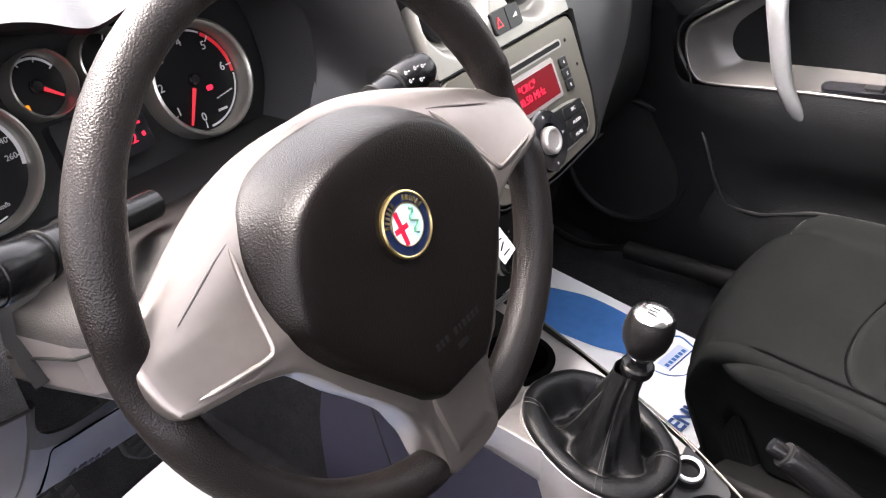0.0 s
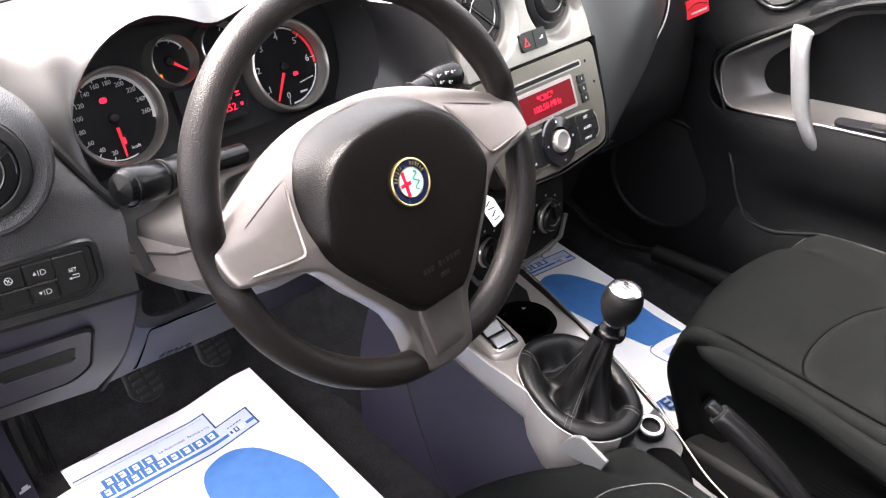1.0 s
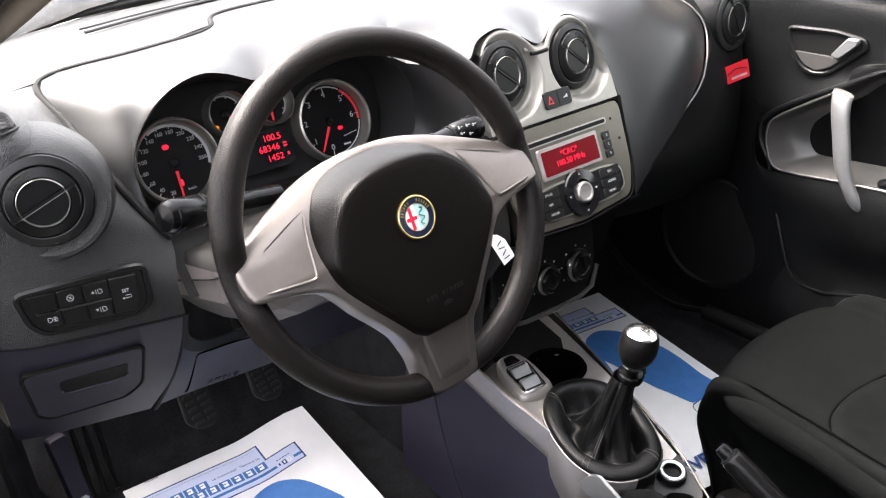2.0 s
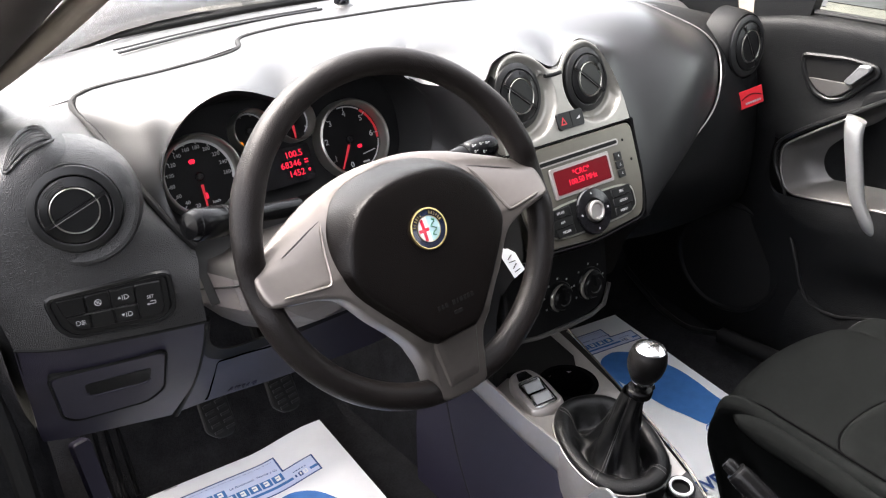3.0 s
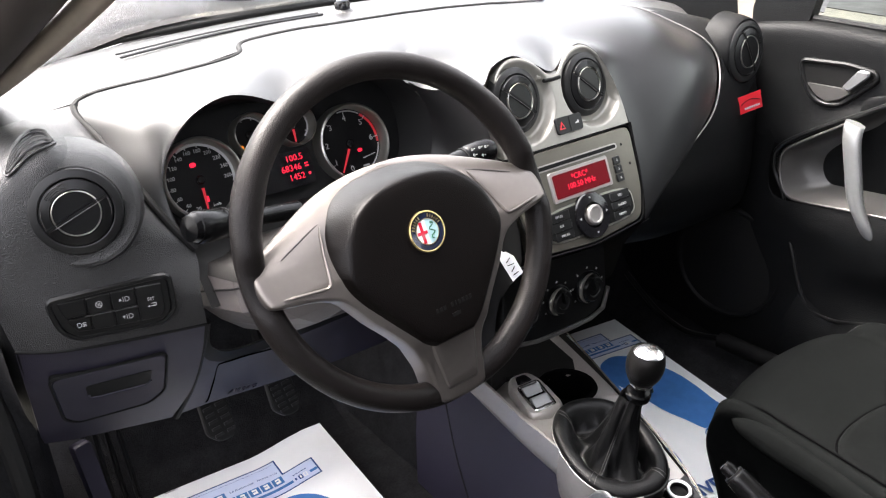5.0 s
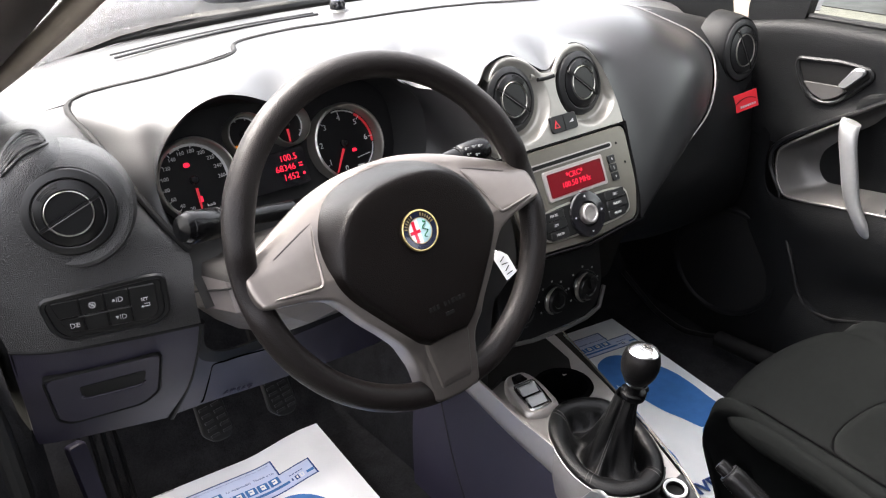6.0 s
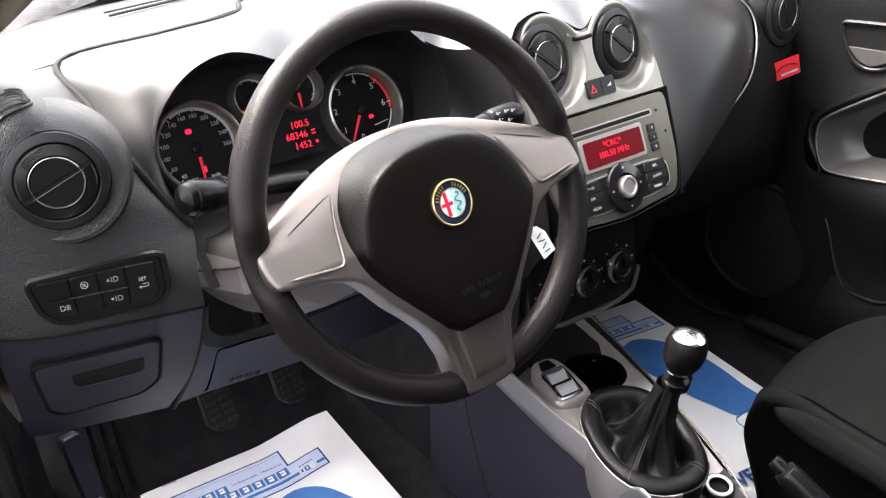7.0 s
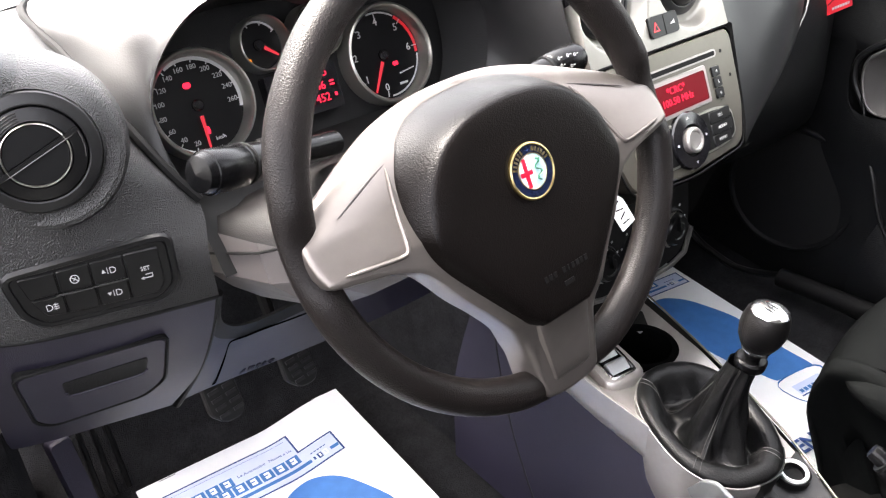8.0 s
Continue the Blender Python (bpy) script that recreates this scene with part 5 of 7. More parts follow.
sheet(bm, [[(x + 0.007, y, z - 0.010) for x, y, z in FLT], [(x + 0.0045, y, z - 0.001) for x, y, z in FLT], FLT, [(x - 0.001, y, z - 0.003) for x, y, z in FLT], FLB, [(x + 0.006, y, z - 0.002) for x, y, z in FLB]], 6, 3)
part("flank_panel", bm, SILV, cons, "champagne silver flank")
# cup holder
bm = bmesh.new()
CH = Matrix.Translation((0.325, 0.118, 0.232))
lathe(bm, [(0.0465, -0.0075), (0.0435, -0.0020), (0.0395, 0.0), (0.036, -0.002), (0.034, -0.085), (0.0, -0.085)], 40, CH)
part("cup_holder", bm, SEAM_C, cons, "black cup holder well")
bm = bmesh.new()
well = [(0.0405 * math.cos(radians(a)), -0.012 + 0.0405 * math.sin(radians(a))) for a in (28, 45, 60, 75, 90, 105, 120, 135, 150)]
prism(bm, [(-0.111, 0.17), (0.09, 0.17), (0.07, 0.11), (0.054, 0.03)] + well + [(-0.032, 0.048), (-0.055, 0.060), (-0.088, 0.045), (-0.111, 0.015)], -0.008, 0.0015, Matrix.Translation((0.325, 0.13, 0.229)))
part("tray", bm, DARK, cons, "black storage tray")
# drive mode selector
dna = thing("mode_switch", (0.268, 0.13, 0.225), "chrome drive mode rocker switch", "switch")
DM = frame_of((0.261, 0.121, 0.2365), (0.93, -0.20, 0.10), (0.20, 0.95, 0.10)) @ Matrix.Diagonal((1.08, 1.12, 1, 1))
bm = bmesh.new()
shape = [(p.x, p.y) for p in smooth_line([(-0.021, -0.036, 0), (0.021, -0.036, 0), (0.025, -0.01, 0), (0.022, 0.022, 0), (0.012, 0.040, 0), (-0.012, 0.040, 0), (-0.022, 0.022, 0), (-0.025, -0.01, 0)], 4, closed=True)]
loft(bm, [[DM @ Vector((x * k, y * k, z)) for x, y in shape] for k, z in ((1.0, -0.02), (1.0, 0.0), (0.96, 0.006), (0.88, 0.009))])
part("frame", bm, SILV, dna, "satin silver body")
bm = bmesh.new()
tube(bm, [DM @ Vector((x, y, 0.0098)) for x, y in rounded([(-0.014, -0.030), (0.015, -0.030), (0.016, 0.016), (-0.014, 0.016)], 0.004)], 0.0022, 6, closed=True)
part("rim", bm, CHROME, dna, "chrome rim")
bm = bmesh.new()
prism(bm, rounded([(-0.013, -0.029), (0.014, -0.029), (0.015, 0.015), (-0.013, 0.015)], 0.003), 0.006, 0.0096, DM)
part("well", bm, GLOSS, dna)
for y0 in (-0.024, -0.003):
    bm = bmesh.new()
    loft(bm, [[DM @ Vector((x, y0 + y, z)) for y, z in ((-0.004, 0.009), (0.002, 0.0105), (0.010, 0.0155), (0.013, 0.014), (0.015, 0.009))] for x in (-0.0115, 0.0125)])
    part("rocker", bm, HANDLE, dna, "chrome rocker", bevel=0.0008)
bm = bmesh.new()
prism(bm, rounded([(-0.011, 0.020), (0.011, 0.020), (0.007, 0.034), (-0.007, 0.034)], 0.003), 0.006, 0.0102, DM)
part("window", bm, GLOSS, dna)

# gear lever with its boot
gear = thing("gear_lever", (0.27, -0.016, 0.22), "gear lever with black leather boot and metal-capped knob", "gear lever")


def boot_ring(a, b, cx, cy, z, n=40, turn=-18, p=2.3, slope=0.15):
    out = []
    for x, y in oval(a, b, n, p):
        c, s = math.cos(radians(turn)), math.sin(radians(turn))
        X, Y = c * x - s * y, s * x + c * y
        out.append(Vector((cx + X, cy + Y, z + slope * Y)))
    return out


bm = bmesh.new()
loft(bm, [boot_ring(0.040, 0.055, 0.262, -0.020, 0.135), boot_ring(0.056, 0.074, 0.262, -0.018, 0.142), boot_ring(0.063, 0.084, 0.264, -0.017, 0.165), boot_ring(0.067, 0.086, 0.268, -0.014, 0.205), boot_ring(0.0690, 0.0885, 0.270, -0.016, 0.228), boot_ring(0.0690, 0.0885, 0.270, -0.016, 0.2320), boot_ring(0.0672, 0.0868, 0.270, -0.016, 0.2325)], caps=False)
back = [f for f in bm.faces if f.calc_center_median().y < -0.050 and f.calc_center_median().x > 0.238 and f.calc_center_median().z < 0.222]
skirt = bmesh.new()
for f in back:
    skirt.faces.new([skirt.verts.new(v.co) for v in f.verts])
bmesh.ops.remove_doubles(skirt, verts=skirt.verts, dist=1e-6)
bmesh.ops.delete(bm, geom=back, context="FACES")
part("surround", bm, SILV, gear, "silver collar round the boot")
part("rear_skirt", skirt, PLAS, gear, "black plastic rear of the collar")
bm = bmesh.new()
TOPC = Vector((0.285, -0.035, 0.318))
rs = []
base = Vector((0.269, -0.016, 0.236))
for t, a, b, z, w in ((0.0, 0.0672, 0.0867, 0.2314, 0), (0.0, 0.0655, 0.0850, 0.2372, 0.0), (0.0, 0.0600, 0.0785, 0.2402, 0.0004), (0.0, 0.0530, 0.0705, 0.2398, 0.0008), (0.02, 0.0468, 0.0625, 0.2345, 0.0016), (0.05, 0.0425, 0.0555, 0.2240, 0.0028), (0.10, 0.0365, 0.0460, 0.2165, 0.0044), (0.25, 0.0290, 0.0345, 0.2290, 0.0050), (0.5, 0.0208, 0.0238, 0.2620, 0.0042), (0.75, 0.0158, 0.0172, 0.2930, 0.0024), (1.0, 0.0150, 0.0160, 0.318, 0.0005)):
    c = base.lerp(TOPC, t)
    ring = boot_ring(a, b, c.x, c.y, z, 64, slope=0.15 * (1 - t))
    out = []
    for i, p in enumerate(ring):
        ang = math.tau * i / 64
        k = 1 + (w / max(a, 0.01)) * (math.sin(ang * 4 + t * 2.5) + 0.5 * math.sin(ang * 7 - t * 5) + 0.35 * math.sin(ang * 13 + t * 9))
        q = Vector((c.x + (p.x - c.x) * k, c.y + (p.y - c.y) * k, p.z + 0.6 * w * math.sin(ang * 5 + 1 + t * 3)))
        out.append(q)
    rs.append(out)
rs = [[smooth_line([r[i] for r in rs], 4)[j] for i in range(64)] for j in range(4 * (len(rs) - 1) + 1)]
loft(bm, rs, caps=False)
boot = part("boot", bm, LEATHER, gear, "creased black leather boot", sharp=80)
for i0 in (6, 22, 38, 54):
    bm = bmesh.new()
    for off in (0, 1):
        tube(bm, [r[(i0 + off) % 64] + Vector((0, 0, 0.0004)) for r in rs[4:]], 0.0004, 5)
    part("stitching", bm, POCK, boot, "grey double stitching")
KM = frame_of((0.2895, -0.0455, 0.362), (1, 0, -0.05), (0.0, 1, 0.12))
bm = bmesh.new()
lathe(bm, [(0.0155, -0.047), (0.0165, -0.044), (0.0165, -0.038), (0.0145, -0.036), (0.0085, -0.035), (0.0085, -0.024)], 28, KM)
part("collar", bm, GRIPM, gear, "black plastic collar")
bm = bmesh.new()
tube(bm, [KM @ Vector((0.014, -0.004, -0.040)), KM @ Vector((0.020, -0.004, -0.039)), KM @ Vector((0.022, -0.004, -0.044))], 0.003, 8)
part("reverse_catch", bm, PLAS, gear)
bm = bmesh.new()
lathe(bm, [(0.0135, -0.0245), (0.0150, -0.0235), (0.0155, -0.0215), (0.0150, -0.020)], 32, KM)
part("knob_band", bm, CHROME, gear, "thin chrome band")
bm = bmesh.new()
lathe(bm, [(0.0140, -0.0215), (0.0178, -0.017), (0.0220, -0.008), (0.0240, 0.002), (0.0238, 0.011), (0.0218, 0.020), (0.0190, 0.0245)], 40, KM)
part("knob", bm, KNOB, gear, "black grained knob")
bm = bmesh.new()
lathe(bm, [(0.0195, 0.0235), (0.0190, 0.0252), (0.0165, 0.0268), (0.010, 0.0280), (0.0, 0.0284)], 40, KM)
cap = part("knob_cap", bm, CHROME, gear, "polished metal cap")
bm = bmesh.new()
for x in (-0.005, 0, 0.005):
    box(bm, (x, 0, 0.0285), (0.0008, 0.009, 0.0006), KM)
box(bm, (0, 0, 0.0286), (0.0108, 0.0008, 0.0006), KM)
part("shift_pattern", bm, PLAS, cap)

# socket, key port, rear cup recess
sock = thing("power_socket", (0.322, -0.096, 0.18), "round power socket with white ring", "socket")
SK = frame_of((0.3125, -0.1005, 0.1905), (1, 0, 0.05), (0, 1, 0.12))
bm = bmesh.new()
lathe(bm, [(0.0185, -0.006), (0.0185, 0.002), (0.017, 0.003), (0.016, 0.002)], 36, SK)
part("collar", bm, PLAS, sock)
bm = bmesh.new()
lathe(bm, [(0.0162, 0.002), (0.0155, 0.0042), (0.0128, 0.0042), (0.0118, 0.0025)], 36, SK)
part("ring", bm, ENAMEL_W, sock, "white lit ring")
bm = bmesh.new()
lathe(bm, [(0.012, 0.003), (0.0115, -0.004), (0.0, -0.005)], 36, SK)
part("well", bm, DARK, sock)
port = thing("media_port", (0.262, -0.1, 0.175), "small black media port with round jack", "socket")
PM = frame_of((0.2572, -0.0985, 0.1915), (1, -0.42, -0.05), (0.42, 1, 0.12))
bm = bmesh.new()
prism(bm, rrect(0.031, 0.024, 0.003), -0.008, 0.003, PM, inset=0.001)
part("plate", bm, PLAS, port)
bm = bmesh.new()
prism(bm, rrect(0.024, 0.008, 0.002, 3, 0.0, 0.0065), 0.002, 0.0042, PM)
part("flap", bm, DARK, port)
bm = bmesh.new()
lathe(bm, [(0.0055, 0.002), (0.0055, 0.0045), (0.003, 0.0045), (0.0028, 0.003), (0, 0.003)], 24, PM @ Matrix.Translation((-0.006, -0.005, 0)))
part("jack", bm, CHROME, port)
# Flat plate, not a hollow: its black paints the shade of the rear cup recess.
bm = bmesh.new()
prism(bm, [(p.x, p.y) for p in smooth_line([(0.268, -0.118, 0), (0.292, -0.114, 0), (0.309, -0.128, 0), (0.302, -0.158, 0), (0.275, -0.185, 0), (0.245, -0.175, 0), (0.243, -0.142, 0)], 5, closed=True)], 0.16, 0.1795, inset=0.002)
part("rear_cup_holder", bm, SEAM_C, cons, "flat black plate with the rear cup recess's shade in its colour")

# silver end of the flank behind the boot
bm = bmesh.new()
HT = smooth_line([(0.2, -0.0582, 0.2242), (0.2, -0.0671, 0.2306), (0.2, -0.0763, 0.2339), (0.2, -0.0880, 0.2300), (0.2, -0.0990, 0.2262), (0.2, -0.1100, 0.2218)], 4)
HL = smooth_line([(0.1965, -0.0446, 0.2023), (0.1965, -0.0516, 0.1925), (0.1965, -0.0634, 0.1908), (0.1965, -0.0780, 0.1940), (0.1965, -0.0900, 0.1950), (0.1965, -0.1030, 0.1950)], 4)
loft(bm, [[a, a + Vector((-0.0015, 0, -0.002)), b, b + Vector((0.012, 0, 0)), a + Vector((0.004, 0, -0.003)), a + Vector((0.0025, 0, 0.0003))] for a, b in zip(HT, [q.lerp(p, 0.1) for p, q in zip(HT, HL)])])
part("flank_end", bm, HANDLE, cons, "champagne silver end piece", bevel=0.0008)

# handbrake
hb = thing("handbrake", (0.30, -0.3, 0.2), "black handbrake lever with push button", "handbrake")
bm = bmesh.new()
HB = [Vector((0.2842, -0.189, 0.2935)), Vector((0.2885, -0.209, 0.2805)), Vector((0.2965, -0.2465, 0.254)), Vector((0.307, -0.305, 0.207)), Vector((0.317, -0.365, 0.155))]
tube(bm, smooth_line(HB, 5), [0.0112, 0.0130, 0.0136, 0.0138, 0.0140, 0.0142, 0.0144, 0.0146, 0.0148, 0.0150, 0.0150, 0.0150, 0.0148, 0.0146, 0.0144, 0.014, 0.014, 0.014, 0.014, 0.014, 0.014], 20)
part("grip", bm, GRIPM, hb, "smooth black grip")
bm = bmesh.new()
tube(bm, [(0.2816, -0.1765, 0.3008), (0.2822, -0.1795, 0.2992), (0.2850, -0.194, 0.290)], [0.0068, 0.0082, 0.0082], 16)
part("button", bm, GRIPM, hb, "glossy black button")
bm = bmesh.new()
tube(bm, [(0.2840, -0.1880, 0.2941), (0.2848, -0.1915, 0.2918)], 0.0122, 20)
part("end_ring", bm, PLAS, hb)

# ---- passenger seat ----
def cushion(name, x0, x1, yf, yb, zt, loc, label, group, sweep=0.035):
    """A seat cushion: side bolsters, a flat centre and a rolled front edge."""
    seat = thing(name, loc, label, "seat", group)
    w = x1 - x0
    prof = [(0.14, 0.02), (0.12, 0.09), (0.075, 0.16), (0.020, 0.205), (0.038, 0.222), (0.075, 0.216), (0.12, 0.203), (0.20, 0.205), (0.32, 0.208), (0.5, 0.209), (0.68, 0.208), (0.80, 0.205), (0.88, 0.203), (0.925, 0.216), (0.962, 0.222), (0.980, 0.205), (0.925, 0.16), (0.88, 0.09), (0.86, 0.02)]
    line = smooth_line([(u, z, 0) for u, z in prof], 4)
    rows = []
    for t, k, dz in ((0.0, 0.74, -0.034), (0.006, 0.86, -0.022), (0.03, 0.945, -0.009), (0.075, 0.985, -0.002), (0.14, 1.0, 0.0), (0.3, 1.0, -0.004), (0.55, 1.0, -0.012), (0.8, 1.0, -0.02), (1.0, 1.0, -0.025)):
        y = yf + (yb - yf) * t
        row = []
        for p in line:
            u, z = p.x, p.y
            pull = 0.55 + 0.45 * k
            flare = max(0.0, 1 - t / 0.10)
            x = x0 + w * (0.5 + (u - 0.5) * (1 - (0.045 + 0.4 * max(0.0, 0.2 - z)) * flare * flare))
            zz = zt - 0.222 + z * (k if z > 0.10 else 1.0) + (dz if z > 0.10 else 0) + (0.02 * (1 - k) if z <= 0.1 else 0)
            if u > 0.82 and z > 0.10:
                zz -= 0.022 * min(1.0, (u - 0.82) / 0.08) * max(0.0, 1 - t / 0.22) * (1 if name == 'passenger_seat' else 0)
            # corners sweep back
            yy = y - sweep * abs(u - 0.5) ** 2 * 4 * max(0.0, 1 - t / 0.5)
            yy -= 0.55 * max(0.0, 0.205 - z) * max(0.0, 1 - t / 0.4)
            # the centre panel lies a little lower than the front roll
            if z > 0.19 and t > 0.25:
                zz -= 0.027 * max(0.0, 1 - ((u - 0.5) / 0.38) ** 4) * min(1.0, (t - 0.25) / 0.25)
            row.append(Vector((x, yy, zz)))
        rows.append(row)
    rows.insert(0, [Vector((p.x, p.y - 0.004 - 0.25 * max(0.0, p.z - 0.04), 0.5 * p.z)) for p in rows[0]])
    rows.insert(0, [Vector((p.x, p.y - 0.02, 0.0)) for p in rows[0]])
    bm = bmesh.new()
    fine = [[smooth_line([r[i] for r in rows], 4)[j] for i in range(len(line))] for j in range(4 * (len(rows) - 1) + 1)]
    loft(bm, fine, closed=False)
    part("cushion", bm, CLOTH, seat, "charcoal cloth cushion", sharp=80)
    return seat, fine, line


def along(fine, pairs):
    """A line laid on the cushion through (row, column) places."""
    out = []
    for r, c in pairs:
        r0, c0 = int(r), int(c)
        r1, c1 = min(r0 + 1, len(fine) - 1), min(c0 + 1, len(fine[0]) - 1)
        a = fine[r0][c0].lerp(fine[r0][c1], c - c0)
        b = fine[r1][c0].lerp(fine[r1][c1], c - c0)
        out.append(a.lerp(b, r - r0))
    return smooth_line(out, 6)


pseat, fine, line = cushion("passenger_seat", 0.432, 0.815, -0.012, -0.50, 0.260, (0.62, -0.25, 0.0), "charcoal cloth passenger seat cushion with raised bolsters", "front seats")
def on_top(fine, x, y, dz=0.0):
    """The cushion's height under a place in plan."""
    near = sorted((((p.x - x) ** 2 + (p.y - y) ** 2), p.z) for row in fine for p in row if p.z > 0.19)[:4]
    ws = [1 / (d + 1e-7) for d, z in near]
    return Vector((x, y, sum(w * z for w, (d, z) in zip(ws, near)) / sum(ws) + dz))


# padded insert
INS = smooth_line([(0.765, -0.34, 0), (0.745, -0.250, 0), (0.70, -0.213, 0), (0.645, -0.198, 0), (0.585, -0.190, 0), (0.53, -0.192, 0), (0.493, -0.206, 0), (0.474, -0.235, 0), (0.468, -0.29, 0), (0.466, -0.37, 0), (0.468, -0.475, 0), (0.62, -0.485, 0), (0.765, -0.475, 0)], 5, closed=True)
bm = bmesh.new()
rs = []
for k, dz in ((1.012, -0.006), (1.0, 0.0015), (0.98, 0.0042), (0.93, 0.0062), (0.82, 0.007), (0.5, 0.007), (0.15, 0.007)):
    rs.append([on_top(fine, 0.62 + (p.x - 0.62) * k, -0.34 + (p.y + 0.34) * k, dz) for p in INS])
loft(bm, rs)
part("insert", bm, CLOTH, pseat, "soft padded cloth insert", sharp=80)
bm = bmesh.new()
tube(bm, [on_top(fine, 0.62 + (p.x - 0.62) * 1.008, -0.34 + (p.y + 0.34) * 1.008, 0.0003) for p in INS], 0.0016, 6, closed=True)
part("seam", bm, SEAM_C, pseat)
# seam over the front corner of the bolster
bm = bmesh.new()
tube(bm, smooth_line([(0.4565, -0.092, 0.2535), (0.4585, -0.115, 0.257), (0.4545, -0.150, 0.2575), (0.4535, -0.2, 0.2555), (0.4545, -0.30, 0.2475), (0.456, -0.42, 0.2395)], 6), 0.0014, 6)
part("seam", bm, SEAM_C, pseat)
# leaf-shaped bolster pad
LEAF = [(-0.080, 0.444, 0.2305, 0.2315), (-0.092, 0.4352, 0.2262, 0.2385), (-0.108, 0.4325, 0.2205, 0.2440), (-0.138, 0.4315, 0.2145, 0.2475), (-0.187, 0.4310, 0.2120, 0.2445), (-0.240, 0.4310, 0.2080, 0.2385), (-0.295, 0.4310, 0.1960, 0.2300), (-0.40, 0.4310, 0.175, 0.2190), (-0.49, 0.4310, 0.160, 0.2100)]
bm = bmesh.new()
rs = []
for y, x, z0, z1 in LEAF:
    f = min(1.0, (-0.080 - y) / 0.03)
    rs.append([Vector((x + 0.004, y, z0 - 0.001)), Vector((x - 0.0016 * f, y, z0 + 0.002 * f)), Vector((x - 0.0042 * f, y, z0 + (z1 - z0) * 0.35)), Vector((x - 0.0040 * f, y, z0 + (z1 - z0) * 0.7)), Vector((x + 0.0005, y, z1)), Vector((x + 0.006, y, z1 + 0.0040 * f)), Vector((x + 0.012, y, z1 + 0.003 * f)), Vector((x + 0.018, y, z1 - 0.004))])
rs = [[smooth_line([r[i] for r in rs], 4)[j] for i in range(8)] for j in range(4 * (len(rs) - 1) + 1)]
loft(bm, [smooth_line(r, 3) for r in rs], closed=False)
part("bolster_pad", bm, CLOTH, pseat, "leaf-shaped cloth side pad", sharp=80)
bm = bmesh.new()
tube(bm, [r[0] + Vector((-0.0040, 0, 0.0004)) for r in rs], 0.0012, 6)
part("seam", bm, SEAM_C, pseat)
bm = bmesh.new()
pts = along(fine, [(17, 50), (18, 56), (20, 60), (24, 61), (32, 61)])
tube(bm, [p + Vector((0, 0, 0.0004)) for p in pts], 0.0006, 5)
part("stitching", bm, STITCH, pseat)
bm = bmesh.new()
box(bm, (0.62, -0.29, 0.02), (0.34, 0.42, 0.06))
part("base", bm, DARK, pseat, bevel=0.01)
bm = bmesh.new()
loft(bm, [[Vector((x, y - 0.40 - (z - 0.2) * 0.35, z)) for x, y in rrect(0.44 * k, 0.14, 0.05, 4, 0.62, -0.16)] for z, k in ((0.16, 0.95), (0.3, 1.0), (0.5, 1.05), (0.65, 1.0), (0.78, 0.85), (0.82, 0.7))])
part("backrest", bm, CLOTH, pseat, "charcoal cloth backrest", sharp=60)
# driver's seat front edge
dseat, fine, line = cushion("driver_seat", -0.240, 0.258, 0.016, -0.52, 0.224, (0.0, -0.3, 0.0), "charcoal cloth driver's seat cushion", "front seats", 0.125)
bm = bmesh.new()
pts = smooth_line([on_top(fine, x, y, 0.0012) for x, y in ((0.152, -0.124), (0.179, -0.129), (0.200, -0.142), (0.216, -0.162), (0.224, -0.182), (0.227, -0.222), (0.228, -0.30))], 10)
for a, b in zip(pts, pts[1:]):
    tube(bm, [a, a.lerp(b, 0.65)], 0.0007, 5)
part("stitching", bm, STITCH, dseat)
bm = bmesh.new()
box(bm, (-0.01, -0.33, 0.01), (0.36, 0.42, 0.05))
part("base", bm, DARK, dseat, bevel=0.01)

# ---- passenger door ----
door = thing("passenger_door", (0.95, -0.1, 0.0), "black plastic passenger door trim with silver pull handle", "car door")
DX = Matrix(((0, 0, -1, 0.935), (1, 0, 0, 0), (0, 1, 0, 0), (0, 0, 0, 1)))  # local x = y, y = z, z = into the cabin
# upper trim above the pocket
bm = bmesh.new()
sheet(bm, [[(0.955, 0.30, 0.640), (0.955, 0.18, 0.658), (0.955, 0.0, 0.656), (0.955, -0.3, 0.66), (0.955, -0.8, 0.68)],
           [(0.935, 0.30, 0.625), (0.933, 0.18, 0.640), (0.933, 0.0, 0.640), (0.933, -0.3, 0.645), (0.933, -0.8, 0.66)],
           [(0.938, 0.29, 0.56), (0.935, 0.18, 0.575), (0.935, 0.0, 0.59), (0.935, -0.3, 0.61), (0.935, -0.8, 0.63)],
           [(0.938, 0.285, 0.50), (0.935, 0.18, 0.51), (0.933, 0.03, 0.555), (0.93, -0.3, 0.60), (0.93, -0.8, 0.62)],
           [(0.935, 0.28, 0.46), (0.928, 0.19, 0.446), (0.925, 0.077, 0.518), (0.925, -0.05, 0.578), (0.925, -0.8, 0.615)],
           [(0.945, 0.28, 0.455), (0.945, 0.19, 0.440), (0.945, 0.077, 0.512), (0.945, -0.05, 0.572), (0.945, -0.8, 0.61)]], 8, 5)
part("upper_trim", bm, DOORP, door, "grained black upper trim")
bm = bmesh.new()
tube(bm, smooth_line([(0.926, 0.176, 0.352), (0.928, 0.205, 0.40), (0.928, 0.188, 0.445), (0.926, 0.07, 0.522), (0.926, -0.05, 0.580), (0.926, -0.3, 0.61)], 6), 0.005, 8)
part("trim_bead", bm, PLAS, door)
